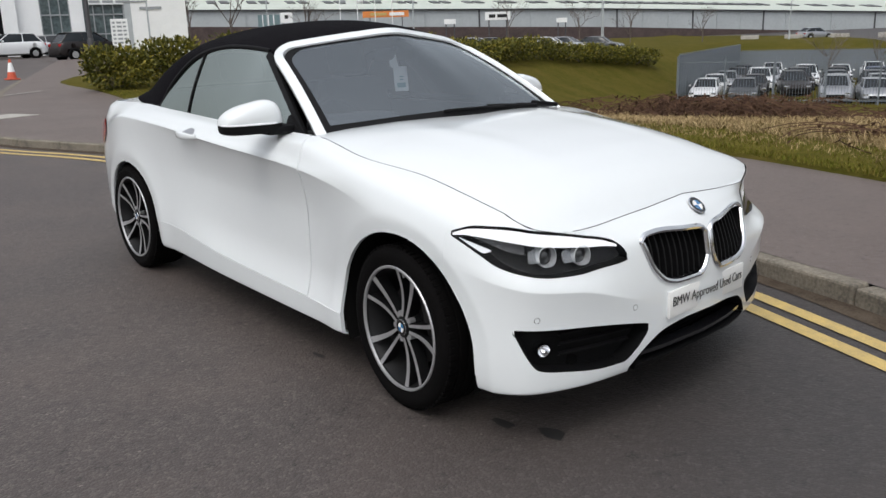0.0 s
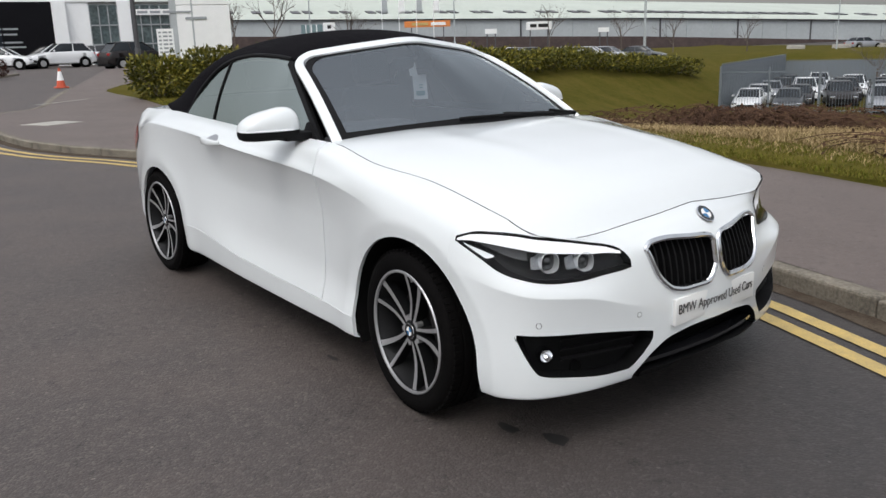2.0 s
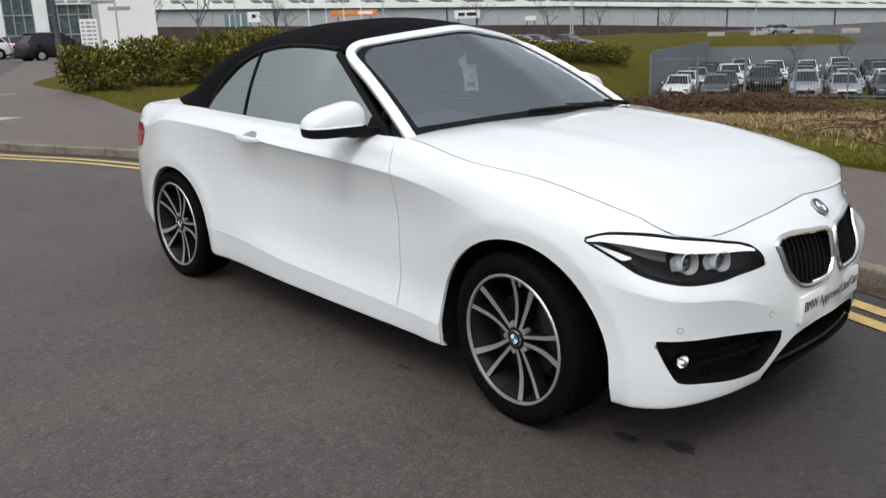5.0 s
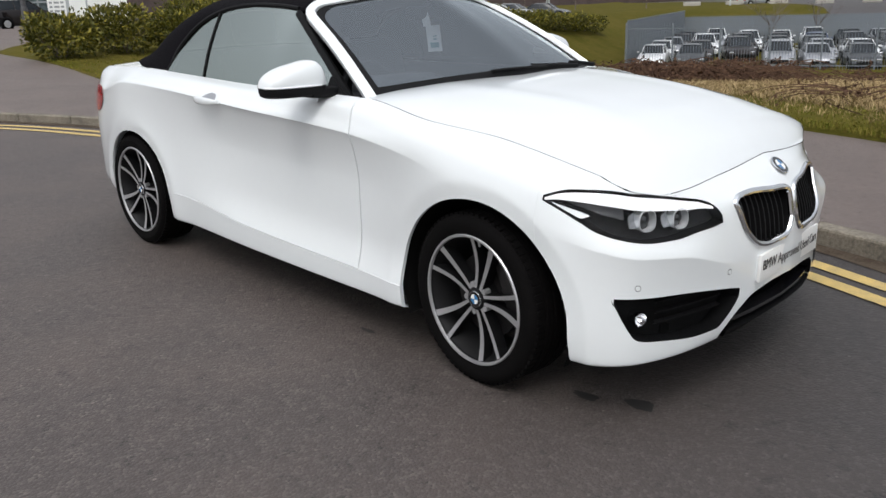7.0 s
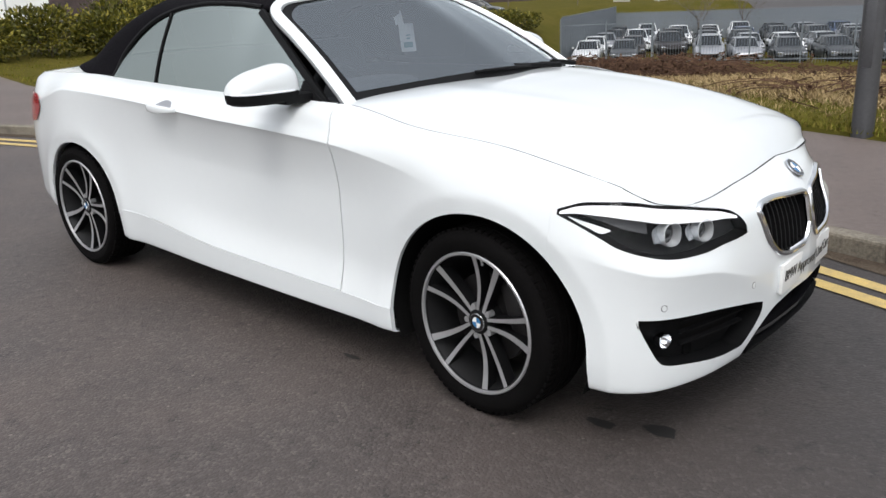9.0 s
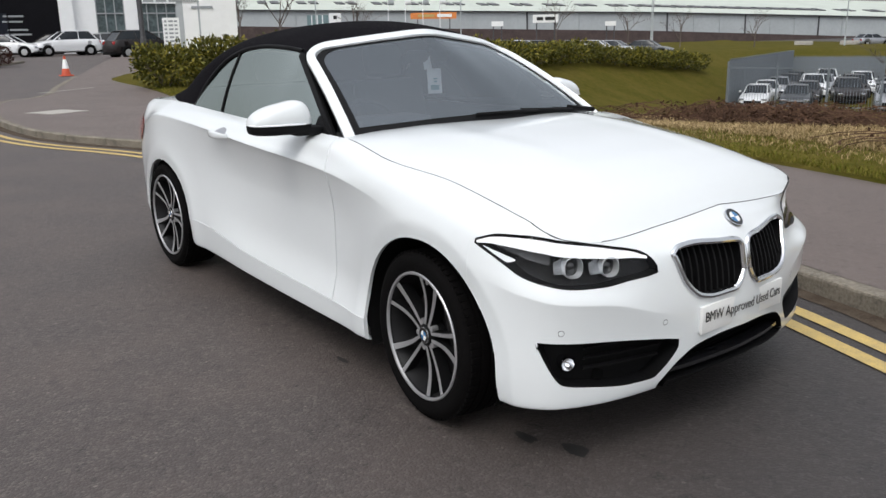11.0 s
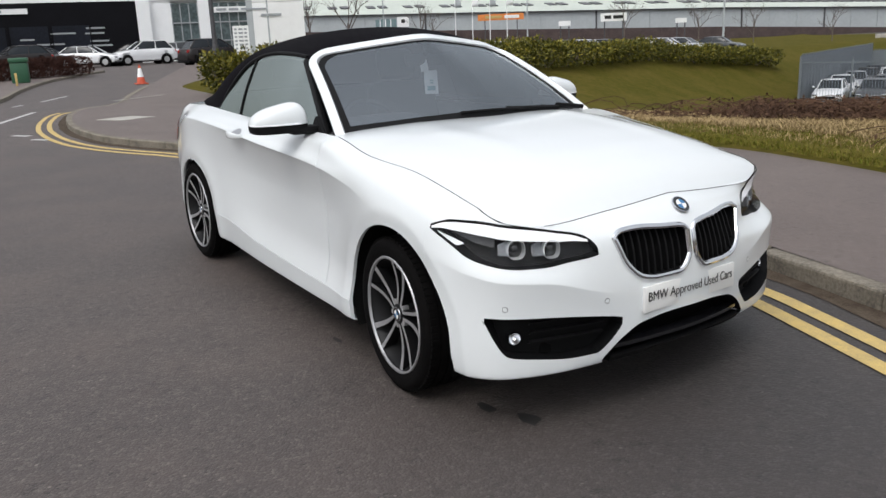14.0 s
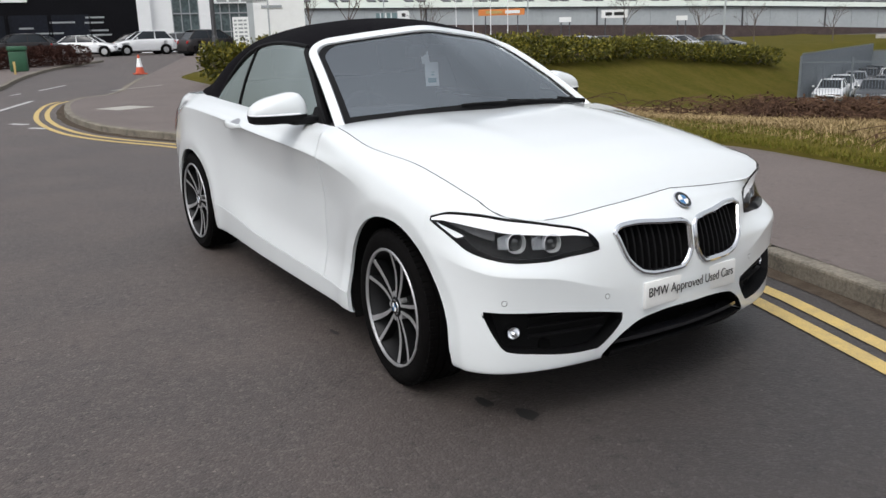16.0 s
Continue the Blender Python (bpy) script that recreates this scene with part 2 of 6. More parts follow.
M_WALLWHITE = mat("white_render_wall", (0.86, 0.87, 0.87), 0.8, vary=0.04, scale=0.25)
M_CLAD = mat("pale_grey_cladding", (0.42, 0.45, 0.46), 0.6, vary=0.12, scale=0.2)
M_ROOFPALE = mat("pale_green_roof_sheet", (0.5, 0.54, 0.48), 0.7, vary=0.12, scale=0.15)
M_BRICK = mat("dark_brown_brick", (0.085, 0.06, 0.055), 0.9, vary=0.4, scale=0.8)
M_FACADEBLACK = mat("black_facade_panel", (0.006, 0.006, 0.008), 0.6, vary=0.3, scale=0.7, spec=0.1)
M_BAYWINDOW = mat("dark_bay_window", (0.012, 0.014, 0.022), 0.3, vary=0.5, scale=0.6, spec=0.2)
M_WINDOW = mat("office_window_glass", (0.12, 0.16, 0.165), 0.06, vary=0.6, scale=0.5, coat=0.3)
M_STEELGREY = mat("grey_painted_steel", (0.075, 0.075, 0.08), 0.5, metal=0.2, vary=0.2, scale=5)
M_FENCE = mat("galvanised_fence", (0.2, 0.225, 0.25), 0.55, metal=0.4, vary=0.2, scale=1)
M_ORANGE = mat("orange_sign", (0.75, 0.25, 0.06), 0.5, vary=0.15, scale=2)
M_SIGNWHITE = mat("sign_white", (0.86, 0.87, 0.86), 0.5, vary=0.06, scale=2)
M_SIGNGREY = mat("sign_print_grey", (0.3, 0.32, 0.33), 0.6)
M_CONE = mat("cone_orange_plastic", (0.6, 0.1, 0.045), 0.6, vary=0.25, scale=6)
M_GREENBIN = mat("green_plastic_bin", (0.025, 0.1, 0.05), 0.5, vary=0.2, scale=4)
M_CARWHITE = mat("parked_car_white", (0.7, 0.71, 0.72), 0.3, coat=0.6)
M_CARSILVER = mat("parked_car_silver", (0.32, 0.33, 0.35), 0.3, metal=0.5, coat=0.5)
M_CARBLACK = mat("parked_car_black", (0.012, 0.009, 0.009), 0.35, coat=0.15, spec=0.3)
M_CARGREY = mat("parked_car_grey", (0.05, 0.055, 0.06), 0.35, metal=0.3, coat=0.2, spec=0.4)
M_CARRED = mat("parked_car_red", (0.2, 0.02, 0.02), 0.3, coat=0.6)
M_CARBLUE = mat("parked_car_blue", (0.03, 0.06, 0.14), 0.3, coat=0.6)
M_CARGLASS = mat("parked_car_glass", (0.012, 0.016, 0.02), 0.15, spec=0.35)


# ---- helpers for shapes ----
def link(name, bm, material, parent=None, smooth=True, angle=35):
    me = bpy.data.meshes.new(name)
    bm.to_mesh(me)
    bm.free()
    for m in material if isinstance(material, (list, tuple)) else [material]:
        me.materials.append(m)
    if smooth:
        me.shade_smooth()
        me.set_sharp_from_angle(angle=radians(angle))
    ob = new(name, me)
    if parent:
        ob.parent = parent
    return ob


def part(name, bm, material, parent, label="", smooth=True, angle=35):
    """One mesh object under a thing or under a part."""
    ob = link(name, bm, material, parent, smooth, angle)
    if label:
        ob["label"] = label
    return ob


def thing(name, label, category, group="", kind="", at=None):
    e = new(name)
    if at is not None:
        e.matrix_world = at
    return tagged(e, label, category, group, kind)


def box(bm, x0, x1, y0, y1, z0, z1, bevel=0.0, m=None):
    r = bmesh.ops.create_cube(bm, size=1.0, matrix=Matrix.Translation(((x0 + x1) / 2, (y0 + y1) / 2, (z0 + z1) / 2)) @ Matrix.Diagonal((x1 - x0, y1 - y0, z1 - z0, 1)))
    if bevel:
        es = list({e for v in r["verts"] for e in v.link_edges})
        r2 = bmesh.ops.bevel(bm, geom=es, offset=bevel, segments=2, profile=0.5, affect="EDGES")
        vs = list({v for f in r2["faces"] for v in f.verts} | {v for v in r["verts"] if v.is_valid})
    else:
        vs = r["verts"]
    if m is not None:
        bmesh.ops.transform(bm, matrix=m, verts=vs)
    return bm


def boxed(*a, **k):
    return box(bmesh.new(), *a, **k)


def pour(bm, verts, faces):
    """Adds many faces at once."""
    me = bpy.data.meshes.new("many")
    me.from_pydata(verts, [], faces)
    bm.from_mesh(me)
    bpy.data.meshes.remove(me)
    return bm


def tube(bm, p, q, r0, r1=None, n=8):
    p, q = Vector(p), Vector(q)
    r1 = r0 if r1 is None else r1
    d = q - p
    m = Matrix.Translation((p + q) / 2) @ d.to_track_quat("Z", "Y").to_matrix().to_4x4()
    bmesh.ops.create_cone(bm, cap_ends=True, segments=n, radius1=r0, radius2=r1, depth=d.length, matrix=m)
    return bm


def lathe(bm, prof, n, axis="y", closed=False, mats=None):
    """Turns (radius, along) about an axis through the origin."""
    rings = []
    for r, a in prof:
        ring = []
        for i in range(n):
            t = 2 * math.pi * i / n
            ring.append(bm.verts.new((r * math.sin(t), a, r * math.cos(t)) if axis == "y" else (r * math.cos(t), r * math.sin(t), a)))
        rings.append(ring)
    if closed:
        rings.append(rings[0])
    for a, b in zip(rings, rings[1:]):
        for i in range(n):
            try:
                bm.faces.new((a[i], a[(i + 1) % n], b[(i + 1) % n], b[i]))
            except ValueError:
                pass
    return bm


def grid(bm, rows, mi=0):
    """Faces over rows of places; returns the vertices."""
    vs = [[bm.verts.new(p) for p in row] for row in rows]
    for a, b in zip(vs, vs[1:]):
        for i in range(len(a) - 1):
            f = bm.faces.new((a[i], a[i + 1], b[i + 1], b[i]))
            f.material_index = mi
    return vs


def smooth_curve(xs, ys):
    """A function through the knots, without overshoot."""
    xs, ys = np.array(xs, float), np.array(ys, float)
    h, dl = np.diff(xs), np.diff(ys) / np.diff(xs)
    m = np.zeros(len(xs))
    m[0], m[-1] = dl[0], dl[-1]
    for i in range(1, len(xs) - 1):
        if dl[i - 1] * dl[i] > 0:
            w1, w2 = 2 * h[i] + h[i - 1], h[i] + 2 * h[i - 1]
            m[i] = (w1 + w2) / (w1 / dl[i - 1] + w2 / dl[i])

    kx, ky, km, kh = xs.tolist(), ys.tolist(), m.tolist(), h.tolist()
    last = len(kx) - 2

    def f(x):
        lo, hi = 0, last
        while lo < hi:
            mid = (lo + hi + 1) // 2
            if kx[mid] < x:
                lo = mid
            else:
                hi = mid - 1
        w = kh[lo]
        t = min(max((x - kx[lo]) / w, 0.0), 1.0)
        t2, t3 = t * t, t * t * t
        return (2 * t3 - 3 * t2 + 1) * ky[lo] + (t3 - 2 * t2 + t) * w * km[lo] + (3 * t2 - 2 * t3) * ky[lo + 1] + (t3 - t2) * w * km[lo + 1]

    return f


def ribbon(pts, half, lift=0.0):
    """A flat strip of that half width along places, seen from above."""
    bm = bmesh.new()
    rows = []
    for i, p in enumerate(pts):
        a, b = Vector(pts[max(i - 1, 0)]), Vector(pts[min(i + 1, len(pts) - 1)])
        d = (b - a).normalized()
        s = Vector((-d.y, d.x, 0)) * half
        rows.append([Vector(p) + s + Vector((0, 0, lift)), Vector(p) - s + Vector((0, 0, lift))])
    grid(bm, rows)
    return bm

# ---- the car's outer skin: plan outline, side sections, half of it ----
PLAN_X = (0.703, 0.698, 0.677, 0.635, 0.555, 0.445, 0.27, 0.0, -0.7, -1.5, -2.2, -2.7, -3.1, -3.38, -3.53, -3.6, -3.62)
PLAN_Y = (0.0, 0.2, 0.405, 0.63, 0.81, 0.877, 0.902, 0.906, 0.89, 0.883, 0.878, 0.88, 0.84, 0.755, 0.6, 0.3, 0.0)
PLAN_S = np.concatenate(([0.0], np.cumsum(np.hypot(np.diff(PLAN_X), np.diff(PLAN_Y)))))
plan_x, plan_y = smooth_curve(PLAN_S, PLAN_X), smooth_curve(PLAN_S, PLAN_Y)
# sections from the bottom edge to the top edge: inward offset from the outline, height
SECTIONS = {
    0.0: ((0.1, 0.03, 0.006, 0.0, 0.003, 0.012, 0.032, 0.075, 0.135), (0.175, 0.2, 0.29, 0.38, 0.47, 0.56, 0.64, 0.7, 0.74)),
    0.33: ((0.1, 0.03, 0.008, 0.004, 0.001, 0.012, 0.03, 0.066, 0.112), (0.155, 0.182, 0.28, 0.36, 0.44, 0.55, 0.638, 0.684, 0.717)),
    0.63: ((0.08, 0.022, 0.014, 0.012, 0.0, 0.021, 0.042, 0.062, 0.085), (0.158, 0.18, 0.28, 0.395, 0.513, 0.562, 0.62, 0.665, 0.698)),
    0.84: ((0.08, 0.022, 0.014, 0.012, 0.0, 0.02, 0.045, 0.062, 0.088), (0.158, 0.18, 0.28, 0.405, 0.538, 0.59, 0.645, 0.7, 0.732)),
    0.93: ((0.08, 0.02, 0.01, 0.009, 0.0, 0.016, 0.035, 0.056, 0.105), (0.158, 0.18, 0.29, 0.42, 0.558, 0.612, 0.665, 0.722, 0.757)),
    1.12: ((0.08, 0.02, 0.0, 0.0, 0.0, 0.005, 0.018, 0.06, 0.132), (0.158, 0.18, 0.3, 0.44, 0.59, 0.65, 0.71, 0.765, 0.793)),
    1.39: ((0.08, 0.02, 0.0, 0.0, 0.0, 0.004, 0.025, 0.08, 0.138), (0.158, 0.18, 0.3, 0.44, 0.56, 0.67, 0.77, 0.826, 0.843)),
    1.75: ((0.05, 0.012, 0.004, 0.022, 0.016, 0.003, 0.016, 0.05, 0.096), (0.158, 0.175, 0.26, 0.4, 0.59, 0.766, 0.822, 0.868, 0.888)),
    2.09: ((0.05, 0.008, 0.004, 0.034, 0.036, 0.0, 0.02, 0.05, 0.105), (0.165, 0.178, 0.268, 0.42, 0.62, 0.815, 0.855, 0.91, 0.94)),
    2.88: ((0.05, 0.006, 0.002, 0.042, 0.052, 0.0, 0.025, 0.06, 0.112), (0.18, 0.195, 0.3, 0.46, 0.64, 0.86, 0.888, 0.928, 0.95)),
    3.58: ((0.06, 0.012, 0.0, 0.008, 0.016, 0.004, 0.03, 0.07, 0.118), (0.2, 0.215, 0.365, 0.5, 0.68, 0.903, 0.925, 0.955, 0.974)),
    4.08: ((0.08, 0.025, 0.0, 0.0, 0.0, 0.012, 0.04, 0.09, 0.135), (0.2, 0.215, 0.32, 0.47, 0.66, 0.92, 0.94, 0.968, 0.99)),
    4.49: ((0.08, 0.025, 0.0, 0.0, 0.0, 0.02, 0.05, 0.09, 0.13), (0.24, 0.255, 0.34, 0.47, 0.63, 0.84, 0.9, 0.95, 0.98)),
    4.92: ((0.08, 0.025, 0.0, 0.0, 0.0, 0.02, 0.04, 0.06, 0.1), (0.25, 0.265, 0.35, 0.47, 0.61, 0.81, 0.885, 0.94, 0.97)),
    5.7: ((0.08, 0.025, 0.0, 0.0, 0.0, 0.02, 0.04, 0.06, 0.1), (0.25, 0.265, 0.35, 0.47, 0.61, 0.8, 0.89, 0.95, 0.99)),
}
LEVELS = [(smooth_curve(list(SECTIONS), [s[0][k] for s in SECTIONS.values()]), smooth_curve(list(SECTIONS), [s[1][k] for s in SECTIONS.values()])) for k in range(9)]
S_END = float(PLAN_S[-1])


def skin_column(s):
    """Inward offset and height as functions of the level 0 to 8, at the run s along the outline from the nose."""
    ins = [a(s) for a, _ in LEVELS]
    even, k, w = smooth_curve(range(9), ins), 4, min(1.0, max(0.0, (1.12 - s) / 0.2)) * min(1.0, max(0.0, (s - 0.36) / 0.12))
    if s > 1.3:
        k, w = 5, min(1.0, max(0.0, (s - 1.58) / 0.2)) * min(1.0, max(0.0, (4.6 - s) / 0.3))
    rise = smooth_curve(range(9), [b(s) for _, b in LEVELS])
    if w <= 0:
        return even, rise
    # a crease: the curve breaks at one level, and along the sill too
    low = 2 if 1.7 < s < 3.7 else 0
    under, over = smooth_curve(range(low, k + 1), ins[low : k + 1]), smooth_curve(range(k, 9), ins[k:])
    foot = smooth_curve(range(3), ins[:3]) if low else under
    return (lambda v: (1 - w) * even(v) + w * (foot(v) if v <= low else under(v) if v <= k else over(v))), rise


def seam_bend(s, v):
    """The front door seam leans back towards its top."""
    return 0.05 * max(0.0, (v - 4.5) / 3.5) ** 1.5 * max(0.0, 1 - abs(s - 2.078) / 0.28)


def plan_normal(s):
    a, b = max(s - 0.01, 0.0), min(s + 0.01, S_END)
    dx, dy = plan_x(b) - plan_x(a), plan_y(b) - plan_y(a)
    if s < 0.02:
        return 1.0, 0.0
    n = math.hypot(dx, dy)
    return dy / n, -dx / n


def skin(s, v, out=0.0, column=None):
    """A place on the skin, on the side of the driver (y below 0), pushed outwards by that much."""
    o, h = column or skin_column(s)
    nx, ny = plan_normal(s)
    d = out - o(v)
    return (plan_x(s) + nx * d, -(plan_y(s) + ny * d), h(v))


def level_at(s, z, column=None):
    """The level at which the skin has that height."""
    h = (column or skin_column(s))[1]
    lo, hi = 0.0, 8.0
    for _ in range(24):
        mid = (lo + hi) / 2
        lo, hi = (mid, hi) if h(mid) < z else (lo, mid)
    return lo


def skin_z(s, z, out=0.0):
    c = skin_column(s)
    return skin(s, level_at(s, z, c), out, c)

# ---- ground, road edge, verge ----
EYE0 = Vector((2.6, -2.3, 0.0))
FWD, RGT = Vector((-0.6, 0.8, 0)), Vector((0.8, 0.6, 0))
YARD_DEEP = 3.4
COMP_O, COMP_E, COMP_S = Vector((-27.9, 42.0, 0)), Vector((0.928, 0.373, 0)), Vector((-0.373, 0.928, 0))


def step(a, b, x):
    t = min(max((x - a) / (b - a), 0.0), 1.0)
    return t * t * (3 - 2 * t)


def camber(x):
    """The road falls a little towards the front of the car."""
    return -0.012 * min(max(x + 2.7, 0.0), 9.0)


def land(x, y):
    """Height of the natural ground: it climbs slowly on one side, falls on the other and dips to a sunken yard."""
    d = math.hypot(x - EYE0.x, y - EYE0.y)
    turn = math.degrees(math.atan2(y - EYE0.y, x - EYE0.x)) % 360
    rate = 0.0125 - 0.00156 * min(max(143.0 - turn, 0.0), 17.0) if turn > 80 else 0.0
    z = rate * max(0.0, min(d, 70.0) - 26.0)
    p = Vector((x, y, 0)) - COMP_O
    a, b = p.dot(COMP_E), p.dot(COMP_S)
    inside = step(-9.0, 1.0, a) * min(1.0, max(0.0, (b + 42.0) / 39.0)) * (1 - step(23.5, 40, b))
    return z * (1 - inside) - YARD_DEEP * inside + camber(x) * (1 - step(8, 20, d - 6))


KERB = [(24, -6.5), (12, -2.3), (6, -0.35), (3, 0.68), (1.5, 1.15), (0.7, 1.435), (0.2, 1.6), (-0.3, 1.7), (-1.2, 1.82), (-2.5, 1.87), (-4.5, 1.72), (-6.5, 1.37), (-8.0, 1.05), (-8.8, 0.81), (-9.6, 0.5), (-10.5, 0.24), (-11.4, 0.1), (-12.5, 0.05), (-13.8, 0.09), (-15.2, 0.24), (-17.2, 0.6), (-18.6, 0.97), (-19.3, 1.35), (-19.9, 2.0), (-23.5, 3.2), (-29, 5.1), (-35, 7.2), (-50, 12.5)]


def along(knots, gap):
    """Even places on a smooth line through the knots."""
    ks = [Vector((p[0], p[1], 0)) for p in knots]
    acc = np.concatenate(([0], np.cumsum([(b - a).length for a, b in zip(ks, ks[1:])])))
    fx, fy = smooth_curve(acc, [p.x for p in ks]), smooth_curve(acc, [p.y for p in ks])
    n = int(acc[-1] / gap)
    return [Vector((fx(acc[-1] * i / n), fy(acc[-1] * i / n), 0)) for i in range(n + 1)]


def shifted(pts, off):
    out = []
    for i, p in enumerate(pts):
        d = (pts[min(i + 1, len(pts) - 1)] - pts[max(i - 1, 0)]).normalized()
        o = off(p) if callable(off) else off
        out.append(p + Vector((-d.y, d.x, 0)) * o)
    return out


kerb_line = along(KERB, 0.915)

# road: one sheet to the horizon
big = bmesh.new()
R_ = [0, 1.5, 3, 4.5, 6, 8, 10, 15, 20, 26, 33, 42, 52, 64, 80, 100, 130, 180, 300, 800, 3000]
rings = []
for r in R_[1:]:
    ring = []
    for k in range(96):
        a = 2 * math.pi * k / 96
        x, y = EYE0.x + r * math.cos(a), EYE0.y + r * math.sin(a)
        ring.append(big.verts.new((x, y, (land(x, y) if r < 250 else 0.8) - (0.3 if y > 8 and r > 12 and not (x < -38 and y < 21) else 0.0))))
    rings.append(ring)
c_ = big.verts.new((EYE0.x, EYE0.y, 0))
for k in range(96):
    big.faces.new((c_, rings[0][k], rings[0][(k + 1) % 96]))
for a, b in zip(rings, rings[1:]):
    for k in range(96):
        big.faces.new((a[k], b[k], b[(k + 1) % 96], a[(k + 1) % 96]))
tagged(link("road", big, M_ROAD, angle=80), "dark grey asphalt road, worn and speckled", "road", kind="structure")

GRASS_EDGE = [(24, -1.5), (12, 1.5), (4, 3.2), (0, 4.25), (-1.2, 4.6), (-3.1, 4.93), (-6, 4.95), (-10, 4.3), (-13.5, 3.85), (-16.6, 4.5), (-19, 4.95), (-21, 5.15), (-26, 5.6), (-31, 8.0), (-38, 11.5), (-50, 17)]
grass_line = along(GRASS_EDGE, 0.915)
# pavement between kerb and grass
bm = bmesh.new()
n_ = 140
ka = along(KERB, 0.4)
ga = along(GRASS_EDGE, 0.4)
ka = shifted(ka, -0.12)
rows = []
for i in range(n_ + 1):
    p, q = ka[round(i * (len(ka) - 1) / n_)], ga[round(i * (len(ga) - 1) / n_)]
    rows.append([(c.x, c.y, 0.096 + land(c.x, c.y)) for c in (p.lerp(q, t) for t in np.linspace(0, 1, 7))])
grid(bm, rows)
bmesh.ops.recalc_face_normals(bm, faces=bm.faces)
pave = tagged(link("pavement", bm, M_PAVE, angle=80), "brown-grey asphalt footpath behind a concrete kerb", "pavement", kind="structure")

# verge: a grass sheet from the path to the far ground
bm = bmesh.new()
rows = []
for i in range(n_ + 1):
    p = ga[round(i * (len(ga) - 1) / n_)]
    d = (p - EYE0)
    d = Vector((-0.45 + 0.25 * (i / n_ - 0.5), 0.85, 0)).normalized()
    row = []
    for k in range(46):
        t = 0.06 * k * k + 0.35 * k
        q = p + d * t
        bump = 0.05 * noise.noise(Vector((q.x * 0.7, q.y * 0.7, 0))) * min(1, t)
        row.append((q.x, q.y, 0.135 + land(q.x, q.y) + bump + (0.02 if t > 0 else -0.05)))
    rows.append(row)
grid(bm, rows)
bmesh.ops.recalc_face_normals(bm, faces=bm.faces)
tagged(link("grass_verge", bm, M_GRASS, angle=80), "rough green and straw-coloured grass verge", "grass", kind="structure")

# yellow double lines and white road markings
yl = along(KERB, 0.25)
for off in (-0.1,):
    tagged(link("dropped_kerb", ribbon([Vector((p.x, p.y, land(p.x, p.y) + 0.1)) for p in shifted(yl, off) if -27.5 < p.x < -20.5], 0.09, 0.006), M_KERB), "flush pale kerb line at the side turning", "kerb", kind="structure")
near_off = lambda a, b: (lambda p: (a if p.x > -3 else (b if p.x < -9 else a + (b - a) * (-3 - p.x) / 6)))
for a, b in ((0.315, 0.31), (0.48, 0.505)):
    tagged(link("yellow_line", ribbon([Vector((p.x, p.y, land(p.x, p.y))) for p in shifted(yl, near_off(a, b)) if p.x > -19.6], 0.045, 0.006), M_YELLOW), "faded yellow no-parking line along the kerb", "road marking", kind="structure")
for p, q, h in (((-17.03, -0.83), (-20.27, 0.29), 0.06), ((-13.8, -0.86), (-13.39, -0.64), 0.07), ((-12.67, -0.68), (-12.3, -0.48), 0.07), ((-23.39, 0.13), (-23.95, 0.44), 0.05), ((-24.86, 1.04), (-27.04, 2.13), 0.05)):
    n = 12
    pts = [Vector((p[0] + (q[0] - p[0]) * k / n, p[1] + (q[1] - p[1]) * k / n, 0)) for k in range(n + 1)]
    for v in pts:
        v.z = land(v.x, v.y)
    tagged(link("white_line", ribbon(pts, h, 0.006), M_WHITELINE), "worn white painted line on the road", "road marking", kind="structure")
bm = boxed(-0.39, 0.39, -0.39, 0.39, 0.06, 0.102)
bm.transform(pose(-14.5, 1.23, land(-14.5, 1.23), 0, 0, 23))
tagged(link("drain_cover", bm, M_PALESTONE, smooth=False), "pale concrete cover set in the footpath", "cover", kind="structure")

edging = [Vector((-21.2 - 1.5 * k / 8, 2.35 + 1.75 * k / 8, 0)) for k in range(9)]
tagged(link("flush_kerb", ribbon([Vector((p.x, p.y, land(p.x, p.y) + 0.1)) for p in edging], 0.07, 0.006), M_PALESTONE), "flush pale edging line across the footpath", "kerb", kind="structure")

dirt = []
for p in shifted(along(KERB, 0.3), 0.07):
    if -20 < p.x < 12:
        dirt.append(Vector((p.x, p.y + 0.03 * noise.noise(Vector((p.x * 1.7, 0, 3))), land(p.x, p.y))))
tagged(link("gutter_dirt", ribbon(dirt, 0.075, 0.004), M_DIRT), "brown dirt and grit washed along the kerb", "dirt", kind="structure")

# dark stains and a crack on the road by the car
def blot(name, cx, cy, rx, ry, seed, label, ma):
    b = bmesh.new()
    c = b.verts.new((cx, cy, land(cx, cy) + 0.004))
    ring = []
    for k in range(22):
        a = 2 * math.pi * k / 22
        r = 1 + 0.5 * noise.noise(Vector((math.cos(a) * 1.6 + seed, math.sin(a) * 1.6, seed)))
        ring.append(b.verts.new((cx + rx * r * math.cos(a), cy + ry * r * math.sin(a), land(cx, cy) + 0.004)))
    for k in range(22):
        b.faces.new((c, ring[k], ring[(k + 1) % 22]))
    tagged(link(name, b, ma), label, "stain", kind="structure")


M_STAIN = mat("oil_stain", (0.018, 0.017, 0.017), 0.6, vary=0.4, scale=20)
blot("oil_stain", 0.5, -0.63, 0.055, 0.03, 1.0, "dark oil stain on the asphalt", M_STAIN)
blot("oil_stain", 0.33, -0.7, 0.06, 0.02, 4.0, "dark oil stain on the asphalt", M_STAIN)
blot("oil_stain", -0.69, -0.84, 0.05, 0.012, 7.0, "dark crack patch in the asphalt", M_STAIN)


